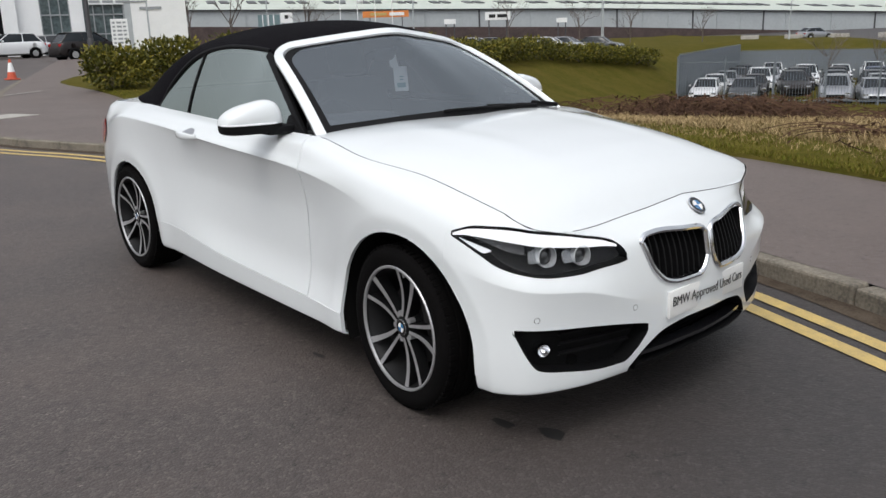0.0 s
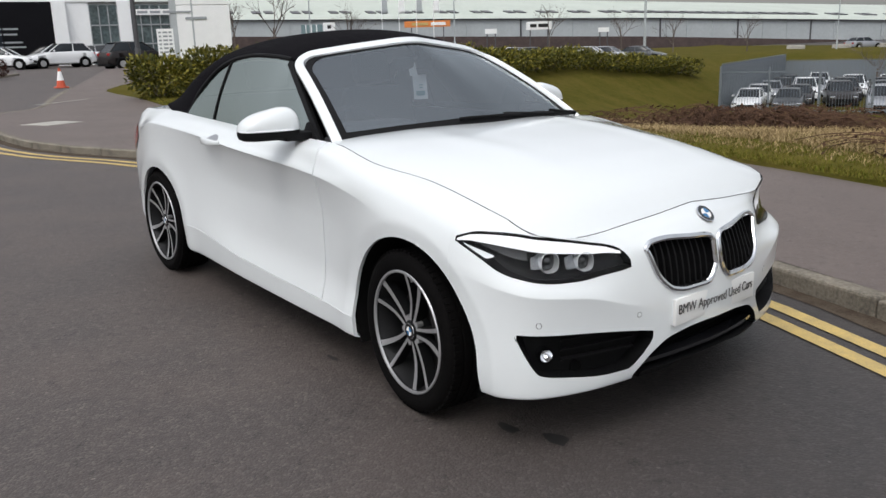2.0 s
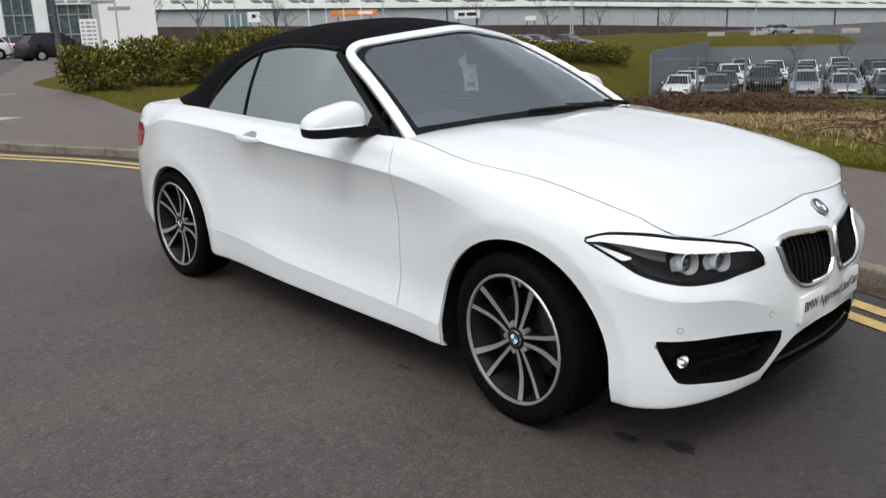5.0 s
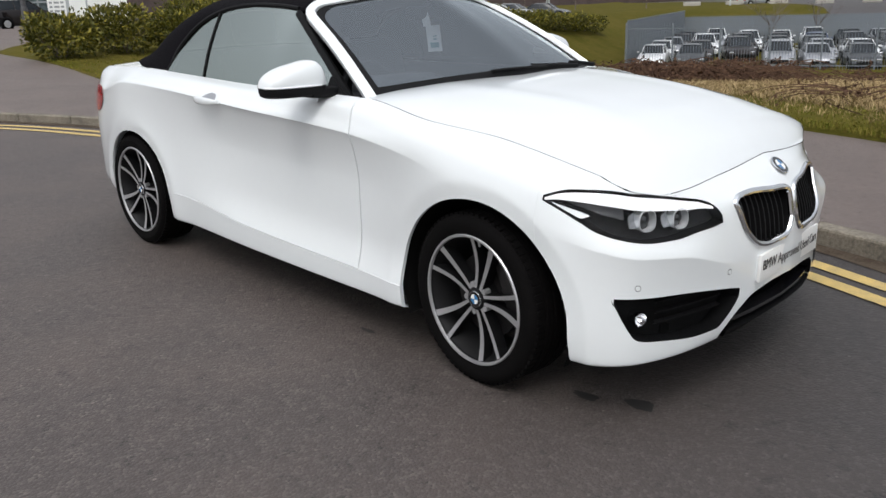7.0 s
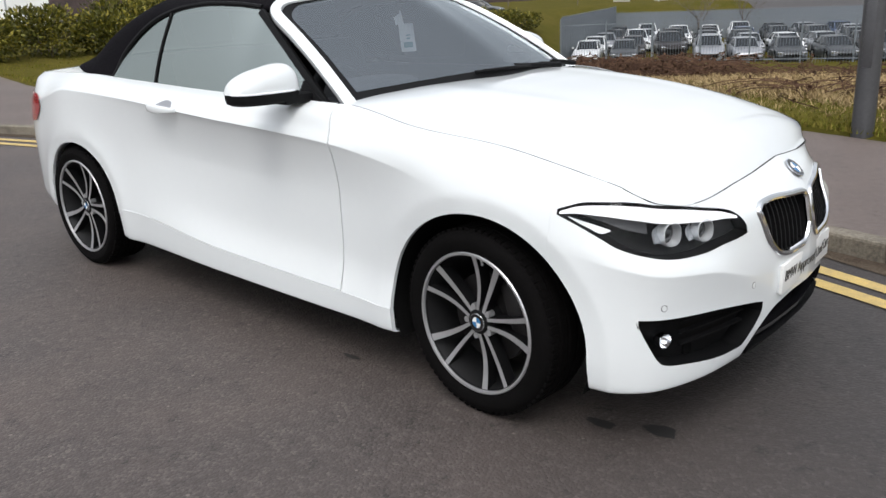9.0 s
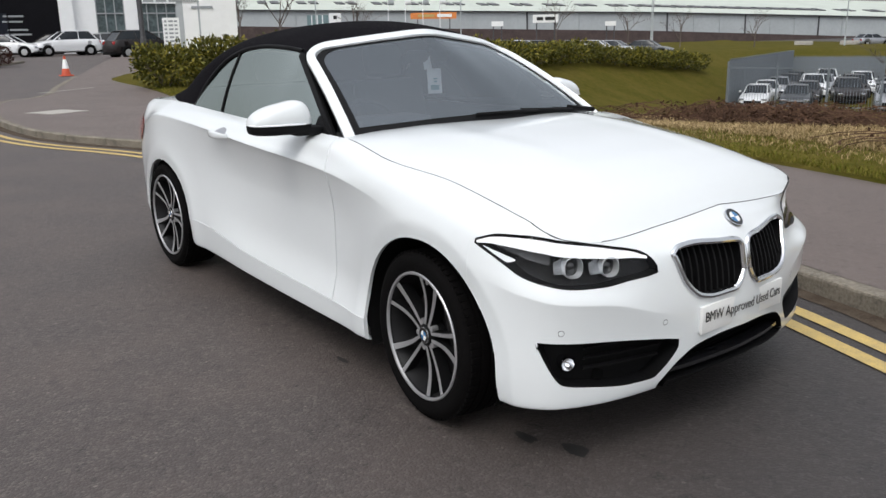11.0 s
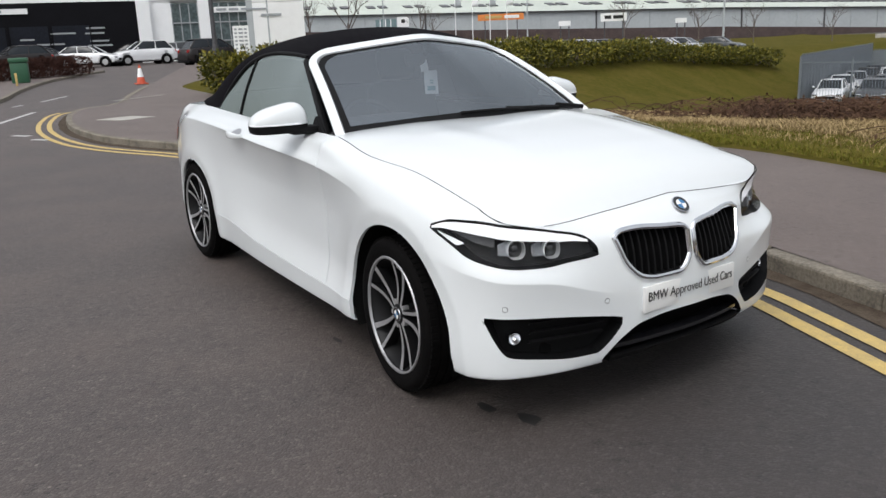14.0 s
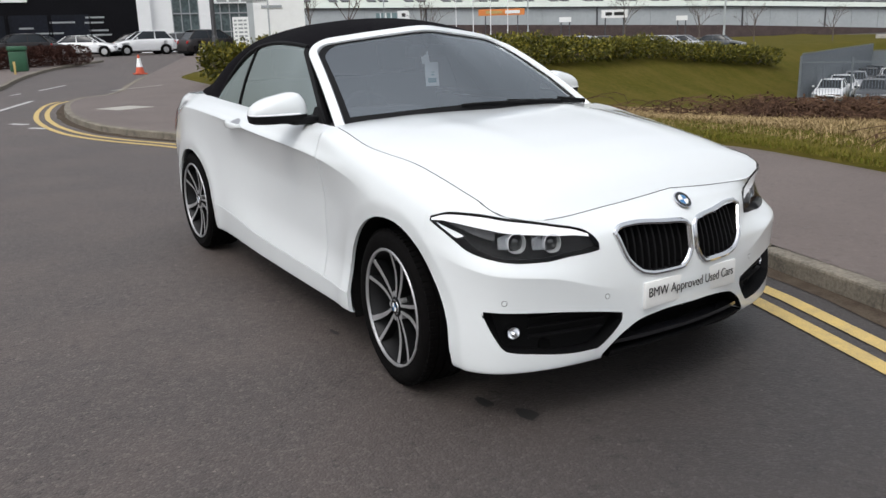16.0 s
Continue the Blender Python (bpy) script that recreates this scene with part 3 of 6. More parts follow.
# ---- greenery ----
def leaf_cloud(bm, centre, size, n, leaf, rng, shape=2.2):
    """Small folded leaves through a lumpy volume, thicker near its skin."""
    vs, fs = [], []
    for _ in range(n):
        while True:
            v = Vector((rng.uniform(-1, 1), rng.uniform(-1, 1), rng.uniform(-1, 1)))
            r = (abs(v.x) ** shape + abs(v.y) ** shape + abs(v.z) ** shape) ** (1 / shape)
            if r <= 1 and r > rng.random() ** 0.35 * 0.9:
                break
        lump = 1 + 0.22 * noise.noise(v * 2.3 + centre)
        p = centre + Vector((v.x * size[0], v.y * size[1], v.z * size[2])) * lump
        d = (v + Vector((rng.gauss(0, 0.6), rng.gauss(0, 0.6), rng.gauss(0.3, 0.6)))).normalized()
        side = d.cross(Vector((rng.gauss(0, 1), rng.gauss(0, 1), rng.gauss(0, 1)))).normalized()
        l = leaf * rng.uniform(0.7, 1.3)
        k = len(vs)
        vs += [p, p + d * l * 0.5 + side * l * 0.25, p + d * l, p + d * l * 0.5 - side * l * 0.25]
        fs += [(k, k + 1, k + 2), (k, k + 2, k + 3)]
    pour(bm, vs, fs)


def laurel(x, y, w, dpt, h, seed, n=2600, leaf=0.13, mats=None, label="leafy green laurel bush with yellowish tips"):
    rng = random.Random(seed)
    z = land(x, y) + 0.13
    t = thing("laurel_bush", label, "bush", "laurels by the path", at=Matrix.Translation((x, y, z)))
    bm = bmesh.new()
    for _ in range(9):
        a = rng.uniform(0, 6.28)
        tube(bm, (rng.uniform(-0.1, 0.1), rng.uniform(-0.1, 0.1), -0.05), (math.cos(a) * w * 0.4, math.sin(a) * dpt * 0.4, h * rng.uniform(0.5, 0.8)), 0.02, 0.008, 5)
    tagged(part("stem", bm, M_BARK, t), kind="stuff")
    for ma, k in ((M_LEAF, 0.6), (M_LEAFY, 0.4)):
        bm = bmesh.new()
        leaf_cloud(bm, Vector((0, 0, h * 0.52)), (w / 2, dpt / 2, h * 0.5), int(n * k * 0.62), leaf, rng, 2.3)
        for _ in range(6):
            a, e = rng.uniform(0, 6.28), rng.uniform(0.45, 0.85)
            leaf_cloud(bm, Vector((math.cos(a) * w * 0.3, math.sin(a) * dpt * 0.3, h * e)), (w * 0.24, dpt * 0.24, h * 0.3), int(n * k * 0.07), leaf, rng, 2.2)
        part("foliage", bm, ma, t, smooth=False)
    return t


for i, (x, y, w, d, h) in enumerate([(-21.3, 5.75, 1.75, 1.7, 1.08), (-22.1, 7.75, 1.8, 1.7, 1.25), (-21.9, 9.5, 1.8, 1.7, 1.15), (-23.6, 10.7, 1.9, 1.8, 1.35), (-25.6, 12.9, 1.8, 1.7, 1.25), (-26.8, 14.2, 2.0, 1.8, 1.35), (-28.3, 15.4, 2.0, 1.9, 1.3)]):
    laurel(x, y, w, d, h, 10 + i)


# kerb stones, one by one
def kerb_mesh(length):
    b = bmesh.new()
    box(b, -length / 2 + 0.004, length / 2 - 0.004, -0.125, 0.0, -0.2, 0.1, bevel=0.016)
    me = bpy.data.meshes.new("kerb_stone")
    b.to_mesh(me)
    b.free()
    me.materials.append(M_KERB)
    return me


kerb = thing("kerb", "row of weathered concrete kerb stones", "kerb", kind="structure")
short = kerb_mesh(0.915)
kl = along(KERB, 0.915)
for p, q in zip(kl, kl[1:]):
    if not -30 < p.x < 12:
        continue
    m = (p + q) / 2
    st = new("kerb_stone", short)
    st.parent = kerb
    st.matrix_world = pose(m.x, m.y, land(m.x, m.y) + random.uniform(-0.003, 0.003), 0, 0, math.degrees(math.atan2(q.y - p.y, q.x - p.x)) + random.uniform(-0.4, 0.4)) @ Matrix.Diagonal(((q - p).length / 0.915, 1, 1, 1))


# ---- street lamp by the path ----
def post(name, x, y, label, r0, r1, h0, h, material=M_STEELGREY, head=False, lean=0.0, group=""):
    z = land(x, y) + 0.1
    t = thing(name, label, "lamp post" if head else "post", group, at=Matrix.Translation((x, y, z)))
    b = bmesh.new()
    lathe(b, [(r0, -0.2), (r0, h0 - 0.08), (r0 * 0.96, h0 - 0.04), (r1, h0)], 28, axis="z")
    part("base", b, material, t)
    b = bmesh.new()
    lathe(b, [(r1, h0 - 0.02), (r1 * 0.75, h)], 20, axis="z")
    part("shaft", b, material, t)
    if head:
        b = boxed(-0.15, 0.55, -0.12, 0.12, h - 0.06, h + 0.06, bevel=0.04)
        part("lamp_head", b, material, t)
    return t


lamp_post = post("street_lamp", -0.33, 4.44, "grey steel street lamp post at the path edge", 0.085, 0.057, 1.35, 6.0, head=True)
part("access_door", boxed(-0.04, 0.04, -0.089, -0.08, 0.55, 1.05, bevel=0.004), M_STEELGREY, lamp_post)

# ---- grass blades, dry tufts, brambles ----
def blades(name, n, area, h0, h1, material, label, seed, wide=0.006, lean=0.5):
    rng = random.Random(seed)
    b = bmesh.new()
    vs, fs = [], []
    k = 0
    while k < n:
        p = area(rng)
        if p is None:
            continue
        x, y = p
        z = land(x, y) + 0.13
        for _ in range(3):
            a, h, l = rng.uniform(0, 6.28), rng.uniform(h0, h1), rng.uniform(0.1, lean)
            w = Vector((math.cos(a + 1.57), math.sin(a + 1.57), 0)) * wide
            q = Vector((x + rng.gauss(0, 0.03), y + rng.gauss(0, 0.03), z))
            t = q + Vector((math.cos(a) * h * l * 0.4, math.sin(a) * h * l * 0.4, h * 0.6))
            u = q + Vector((math.cos(a) * h * l, math.sin(a) * h * l, h))
            m = len(vs)
            vs += [q - w, q + w, t + w * 0.7, t - w * 0.7, u]
            fs += [(m, m + 1, m + 2, m + 3), (m + 3, m + 2, m + 4)]
        k += 1
    pour(b, vs, fs)
    return tagged(link(name, b, material, smooth=False), label, "grass", kind="stuff")


edge_fy = smooth_curve([-p[0] for p in GRASS_EDGE], [p[1] for p in GRASS_EDGE])


def strip(x0, x1, d0, d1):
    def f(rng):
        x, d = rng.uniform(x0, x1), d0 + (d1 - d0) * rng.random()
        return x - 0.25 * d, edge_fy(-x) + d

    return f


blades("verge_grass", 15000, strip(-7, 3.5, 0.0, 1.5), 0.015, 0.055, M_BLADE, "short green grass along the path", 3, 0.005, 1.0)
blades("verge_grass", 3500, strip(-22, -7, 0.0, 5), 0.02, 0.07, M_BLADE, "short green grass by the laurels", 13, 0.01)
blades("dry_grass", 16000, strip(-7.5, 4.5, 1.2, 3.6), 0.03, 0.11, M_DRY, "straw-coloured dry grass", 4, 0.006, 1.6)
blades("dry_grass", 14000, strip(-10, 6, 3.0, 8), 0.04, 0.15, M_DRY, "straw-coloured dry grass", 5, 0.009, 1.5)
blades("dry_grass", 3500, strip(-8, 4.5, 0.5, 1.8), 0.02, 0.08, M_DRY, "straw-coloured grass among the green", 6, 0.005, 1.2)


def brambles(name, n, area, h0, h1, seed, label, r=0.006, leafy=0):
    rng = random.Random(seed)
    vs, fs = [], []
    for _ in range(n):
        x, y = area(rng)
        p = Vector((x, y, land(x, y) + 0.1))
        a, up, arc = rng.uniform(0, 6.28), rng.uniform(h0, h1), rng.uniform(0.4, 1.3)
        pts, k0 = [], len(vs)
        for k in range(6):
            t = k / 5
            q = p + Vector((math.cos(a + t) * arc * t, math.sin(a + t) * arc * t, up * math.sin(math.pi * (0.08 + 0.72 * t))))
            pts.append(q)
            side = Vector((-math.sin(a + t), math.cos(a + t), 0)) * r * (1 - 0.08 * k)
            vs += [q - side, q + side, q + Vector((0, 0, 1.6 * r))]
        for k in range(5):
            for j in range(3):
                fs.append((k0 + 3 * k + j, k0 + 3 * k + (j + 1) % 3, k0 + 3 * k + 3 + (j + 1) % 3, k0 + 3 * k + 3 + j))
        for _ in range(leafy):
            q = pts[rng.randrange(1, 6)]
            d = Vector((rng.gauss(0, 1), rng.gauss(0, 1), rng.gauss(0, 1))).normalized()
            e = d.orthogonal().normalized()
            l, k = rng.uniform(0.03, 0.07), len(vs)
            vs += [q, q + d * l * 0.5 + e * l * 0.3, q + d * l, q + d * l * 0.5 - e * l * 0.3]
            fs.append((k, k + 1, k + 2, k + 3))
    return tagged(link(name, pour(bmesh.new(), vs, fs), M_BRAMBLE, smooth=False), label, "brambles", kind="stuff")


def spread(x, y, rx, ry, rot=0.0):
    c, s = math.cos(rot), math.sin(rot)

    def f(rng):
        u, v = rng.gauss(0, 0.5) * rx, rng.gauss(0, 0.5) * ry
        return x + c * u - s * v, y + s * u + c * v

    return f


brambles("bramble_thicket", 110, spread(-6.9, 9.0, 1.6, 0.6, 0.3), 0.08, 0.2, 21, "tangle of bare reddish-brown brambles on the verge", leafy=5)
blades("verge_grass", 4000, strip(-9, 5, 1.2, 3.0), 0.02, 0.07, M_BLADE, "green grass among the straw", 14, 0.006, 1.2)
blades("dry_grass", 5000, strip(-12, -3, 4.5, 8), 0.04, 0.14, M_DRY, "straw-coloured dry grass behind the brambles", 15, 0.01, 1.5)
brambles("bramble_thicket", 480, spread(-4.7, 9.0, 1.4, 0.6, 0.35), 0.12, 0.42, 22, "tangle of bare reddish-brown brambles on the verge", leafy=6)
brambles("bramble_thicket", 150, spread(-1.6, 9.8, 2.6, 0.8, 0.1), 0.1, 0.28, 23, "low dry brambles and cut stems", leafy=4)
brambles("bramble_thicket", 30, spread(-1.3, 6.6, 0.5, 0.3), 0.08, 0.2, 24, "low dry brambles and cut stems", leafy=4)
brambles("bramble_thicket", 26, spread(-7.0, 8.0, 0.9, 0.5), 0.15, 0.4, 25, "upright dead stalks in the grass", leafy=2)

# ---- clipped hedge on the bank ----
rng_h = random.Random(5)
for i in range(19):
    t = i / 18
    x, y = (-24.5 + (-31.9 + 24.5) * t / 0.5, 16.3 + (33.6 - 16.3) * t / 0.5) if t < 0.5 else (-31.9 + (-36.6 + 31.9) * (t - 0.5) / 0.5, 33.6 + (50.5 - 33.6) * (t - 0.5) / 0.5)
    laurel(x, y, rng_h.uniform(1.9, 2.5), 2.1, (1.1 - 0.1 * t) * rng_h.uniform(0.86, 1.12), 60 + i, n=1700, leaf=0.16, label="clipped yellow-green hedge bush on the bank")


# ---- parked cars ----
def car_mesh_parts(kind):
    """Outlines along a parked car: stations, bottom, shoulder and roof heights, half widths."""
    if kind == "suv":
        return 4.45, 1.84, 1.66, (0.0, 0.2, 0.6, 1.2, 1.35, 2.1, 3.4, 4.1, 4.35, 4.45), (0.62, 0.82, 0.95, 1.03, 1.06, 1.08, 1.1, 1.08, 0.98, 0.7), 1.3, 2.1, 3.75, 4.3
    return 4.3, 1.78, 1.46, (0.0, 0.15, 0.5, 1.15, 1.3, 2.1, 3.3, 3.95, 4.2, 4.3), (0.5, 0.7, 0.82, 0.92, 0.95, 0.97, 0.99, 0.98, 0.9, 0.6), 1.2, 1.95, 3.4, 4.15


def parked_car(kind, paint, label, m, group="", arches=False):
    L, W, H, xs, zs, c0, c1, c2, c3 = car_mesh_parts(kind)
    t = thing("parked_car", label, "car", group, at=m)
    zf = smooth_curve(xs, zs)
    b = bmesh.new()
    rows = []
    for x in np.linspace(0, L, 34):
        e = min(x, L - x)
        hw = W / 2 * (1 - 0.16 * max(0, 1 - e / 0.45) ** 2)
        zt, zb = zf(x), 0.24 + 0.12 * max(0, 1 - e / 0.3)
        half = [(hw * 0.86, zb), (hw * 0.98, zb + 0.08), (hw, (zt + zb) / 2), (hw * 0.97, zt - 0.12), (hw * 0.88, zt - 0.01), (hw * 0.45, zt + 0.02)]
        rows.append([(x - L / 2, -y, z) for y, z in half] + [(x - L / 2, y, z) for y, z in reversed(half)])
    vs = grid(b, rows)
    for k in (0, -1):
        b.faces.new(vs[k])
    for ax in (0.82, L - 0.85):
        hit = {v for v in b.verts if math.hypot(v.co.x + L / 2 - ax, v.co.z - 0.32) < 0.36 and abs(v.co.y) > W * 0.4}
        for v in hit:
            v.co.y *= 0.8
    bmesh.ops.recalc_face_normals(b, faces=b.faces)
    part("body", b, paint, t)
    # cabin: dark glass with a painted roof
    b = bmesh.new()
    base = [(c0, zf(c0)), (c3, zf(c3) - 0.03)]
    top = [(c1, H - 0.05), (c2, H - 0.06)]
    hw0, hw1 = W / 2 * 0.86, W / 2 * 0.66
    rows = []
    for h in np.linspace(0, 1, 5):
        xa, xb = base[0][0] + (top[0][0] - base[0][0]) * h, base[1][0] + (top[1][0] - base[1][0]) * h
        za, zb = base[0][1] + (top[0][1] - base[0][1]) * h, base[1][1] + (top[1][1] - base[1][1]) * h
        hw = hw0 + (hw1 - hw0) * h**1.3
        ring = []
        for u in np.linspace(0, 1, 9):
            ring.append((xa + (xb - xa) * u - L / 2, -hw * (1 - 0.12 * (2 * u - 1) ** 4), za + (zb - za) * u))
        for u in np.linspace(1, 0, 9):
            ring.append((xa + (xb - xa) * u - L / 2, hw * (1 - 0.12 * (2 * u - 1) ** 4), za + (zb - za) * u))
        rows.append(ring + [ring[0]])
    grid(b, rows)
    bmesh.ops.remove_doubles(b, verts=b.verts, dist=0.001)
    bmesh.ops.recalc_face_normals(b, faces=b.faces)
    part("window_glass", b, M_CARGLASS, t)
    b = bmesh.new()
    rows = []
    for u in np.linspace(0, 1, 9):
        x = top[0][0] - 0.06 + (top[1][0] - top[0][0] + 0.16) * u - L / 2
        rows.append([(x, hw1 * w * 1.03, H - 0.055 + 0.055 * (1 - abs(w) ** 2.5) * (1 - abs(2 * u - 1) ** 3)) for w in np.linspace(-1, 1, 9)])
    grid(b, rows)
    bmesh.ops.recalc_face_normals(b, faces=b.faces)
    part("roof", b, paint, t)
    for sy in (-1, 1):
        for xa, za, xb, zb in ((c0, base[0][1], c1, top[0][1]), ((c1 + c2) / 2, zf(2.4), (c1 + c2) / 2 + 0.05, top[0][1]), (c3, base[1][1], c2, top[1][1])):
            b = bmesh.new()
            tube(b, (xa - L / 2, sy * hw0 * 0.9 if xa in (c0, c3) else sy * hw0, za), (xb - L / 2, sy * hw1 * 0.97, zb), 0.035, 0.03, 5)
            part("pillar", b, paint, t)
        for ax in (0.82, L - 0.85):
            b = bmesh.new()
            lathe(b, [(0.03, -0.1), (0.2, -0.1), (0.21, -0.08), (0.32, -0.09), (0.325, 0.0), (0.31, 0.1)], 24)
            b.transform(Matrix.Translation((ax - L / 2, sy * (W / 2 - (0.075 if arches else 0.1)), 0.325)) @ pose(0, 0, 0, 0, 0, 0 if sy < 0 else 180))
            w = part("tyre", b, M_RUBBER, t)
            b = bmesh.new()
            lathe(b, [(0.001, -0.112), (0.06, -0.112), (0.2, -0.103)], 20)
            b.transform(Matrix.Translation((ax - L / 2, sy * (W / 2 - (0.075 if arches else 0.1)), 0.325)) @ pose(0, 0, 0, 0, 0, 0 if sy < 0 else 180))
            part("rim", b, M_ALLOY, w)
            if arches:
                b = bmesh.new()
                lathe(b, [(0.001, -0.012), (0.38, -0.012), (0.4, 0.0), (0.4, 0.06)], 28)
                b.transform(Matrix.Translation((ax - L / 2, sy * (W / 2 - 0.006), 0.335)) @ pose(0, 0, 0, 0, 0, 0 if sy < 0 else 180))
                part("arch_liner", b, M_BLACK, t)
        part("headlight", boxed(-L / 2 + 0.06, -L / 2 + 0.3, min(sy * 0.5, sy * 0.8), max(sy * 0.5, sy * 0.8), zf(0.2) - 0.16, zf(0.2) - 0.03, bevel=0.02), M_REFLECT, t)
        part("tail_light", boxed(L / 2 - 0.22, L / 2 - 0.04, min(sy * 0.55, sy * 0.8), max(sy * 0.55, sy * 0.8), zf(4.1) - 0.28, zf(4.1) - 0.1, bevel=0.02), M_RED, t)
        part("door_mirror", boxed(c0 + 0.25 - L / 2, c0 + 0.37 - L / 2, min(sy * 0.85, sy * 1.0), max(sy * 0.85, sy * 1.0), zf(1.4) + 0.02, zf(1.4) + 0.14, bevel=0.03), paint, t)
    part("grille", boxed(-L / 2 - 0.012, -L / 2 + 0.08, -0.5, 0.5, 0.42, zf(0.1) - 0.08, bevel=0.02), M_BLACK, t)
    part("lower_trim", boxed(-L / 2 + 0.02, L / 2 - 0.02, -W / 2 * 0.9, W / 2 * 0.9, 0.2, 0.34, bevel=0.03), M_BLACK, t)
    return t


PAINTS = [("white", M_CARWHITE), ("silver", M_CARSILVER), ("black", M_CARBLACK), ("dark grey", M_CARGREY), ("red", M_CARRED), ("blue", M_CARBLUE)]
def ground_pose(x, y, turn):
    return pose(x, y, land(x, y), 0, 0, turn)


protos = {}
yard_turn = math.degrees(math.atan2(COMP_S.y, COMP_S.x))
rng_c = random.Random(12)
for row in range(5):
    for k in range(14):
        if rng_c.random() < 0.08:
            continue
        p = COMP_O + COMP_E * (1.1 - 0.1 * row + 2.45 * k + rng_c.uniform(-0.2, 0.2)) + COMP_S * (2.9 + 4.6 * row + rng_c.uniform(-0.3, 0.3))
        name, paint = PAINTS[rng_c.choice((0, 0, 0, 1, 1, 1, 2, 2, 3, 3, 3, 3, 1, 5))]
        kind = rng_c.choice(("suv", "hatch", "hatch"))
        m = pose(p.x, p.y, 0.02 - YARD_DEEP, 0, 0, yard_turn + 8 + rng_c.uniform(-4, 4))
        if (name, kind) not in protos:
            protos[name, kind] = parked_car(kind, paint, f"{name} {'sport utility car' if kind == 'suv' else 'hatchback car'} parked in the fenced yard", m, "cars in the yard")
        else:
            copy_thing(protos[name, kind], m)
# cars by the showroom and along the far road
parked_car("suv", M_CARWHITE, "white sport utility car parked side-on by the showroom", ground_pose(-60.5, 12.6, 95), "cars by the showroom", True)
parked_car("suv", M_CARBLACK, "dark brown sport utility car parked by the showroom", ground_pose(-51.6, 15.0, 278), "cars by the showroom", True)
for x, y, tn, (name, paint), kind in ((-60.5, 9.0, 240, PAINTS[0], "hatch"), (-61.5, 6.4, 250, PAINTS[3], "hatch"), (-60.0, 4.3, 95, PAINTS[2], "suv"), (-66.0, 14.0, 250, PAINTS[2], "hatch"), (-62.0, 1.2, 260, PAINTS[0], "hatch"), (-63.5, 16.5, 250, PAINTS[1], "hatch")):
    parked_car(kind, paint, f"{name} car parked in front of the showroom", ground_pose(x, y, tn), "cars by the showroom", True)
far_proto = {}
for i in range(12):
    t = i / 15
    if i % 4 == 2:
        continue
    x, y = -51.5 + 4.0 * t, 38 + 30 * t
    name, paint = PAINTS[(0, 1, 0, 3, 0, 2, 1, 0)[i % 8]]
    m = pose(x, y, -0.42 - 0.55 * t, 0, 0, 200 + (i % 3) * 3)
    if name not in far_proto:
        far_proto[name] = parked_car("hatch", paint, f"{name} car in the row behind the hedge", m, "cars behind the hedge")
    else:
        copy_thing(far_proto[name], m)
copy_thing(far_proto["silver"], pose(-47.5, 99.0, -0.75, 0, 0, 246))


# ---- fence of the yard ----
def fence_run(p, q, z, h, gap, solid, label):
    f = thing("steel_fence", label, "fence", kind="structure")
    d = (q - p)
    n = int(d.length / gap)
    turn = math.degrees(math.atan2(d.y, d.x))
    b = bmesh.new()
    for k, (x0, x1, z0, z1) in enumerate(((-0.034, -0.012, 0, h - 0.1), (-0.012, 0.012, 0, h), (0.012, 0.034, 0, h - 0.1))):
        box(b, x0, x1, -0.008 + 0.004 * (k % 2), 0.0 + 0.004 * (k % 2), z0, z1)
    me = bpy.data.meshes.new("pale")
    b.to_mesh(me)
    b.free()
    me.materials.append(M_FENCE)
    for i in range(min(n, 290)):
        c = p + d * (i / n)
        o = new("pale", me)
        o.parent = f
        o.matrix_world = pose(c.x, c.y, z, 0, 0, turn) @ Matrix.Diagonal((solid, 1, 1, 1))
    for i in range(int(d.length / 2.75) + 1):
        c = p + d.normalized() * 2.75 * i
        bb = boxed(-0.05, 0.05, 0.01, 0.1, -0.2, h - 0.15)
        bb.transform(pose(c.x, c.y, z, 0, 0, turn))
        part("post", bb, M_FENCE, f, smooth=False)
    for zz in (0.35, h - 0.45):
        bb = boxed(0, d.length, 0.005, 0.05, zz, zz + 0.06)
        bb.transform(pose(p.x, p.y, z, 0, 0, turn))
        part("rail", bb, M_FENCE, f, smooth=False)
    return f


F0 = COMP_O
fence_run(F0, F0 + COMP_E * 36, -YARD_DEEP, 3.0, 0.16, 0.28, "see-through galvanised palisade fence round the yard")
fence_run(F0 + COMP_S * 0.1, F0 + COMP_S * 24, -YARD_DEEP, 3.1, 0.1, 1.4, "galvanised palisade fence along the side of the yard")
fence_run(F0 + COMP_S * 24, F0 + COMP_S * 24 + COMP_E * 40, -YARD_DEEP, 2.6, 0.15, 2.1, "galvanised palisade fence at the back of the yard")
bm = boxed(0, 40, 0, 24.5, -YARD_DEEP, 0.015 - YARD_DEEP)
bm.transform(pose(COMP_O.x, COMP_O.y, 0, 0, 0, math.degrees(math.atan2(COMP_E.y, COMP_E.x))))
tagged(link("yard_surface", bm, M_PAVE, smooth=False), "grey asphalt surface of the sunken car yard", "yard", kind="structure")


# ---- showroom across the road ----
def wall_box(name, a, b, z0, z1, depth, material, parent, label="", inset=0.0):
    """An upright slab from a to b in plan, its face on that line, its body behind (away from the viewer)."""
    a, b = Vector((*a, 0)), Vector((*b, 0))
    d = b - a
    bm_ = boxed(0, d.length, inset, inset + depth, z0, z1)
    bm_.transform(pose(a.x, a.y, 0, 0, 0, math.degrees(math.atan2(d.y, d.x))))
    return part(name, bm_, material, parent, label, smooth=False)


SA, SB = Vector((-73.2, -8.0)), Vector((-67.3, 24.5))


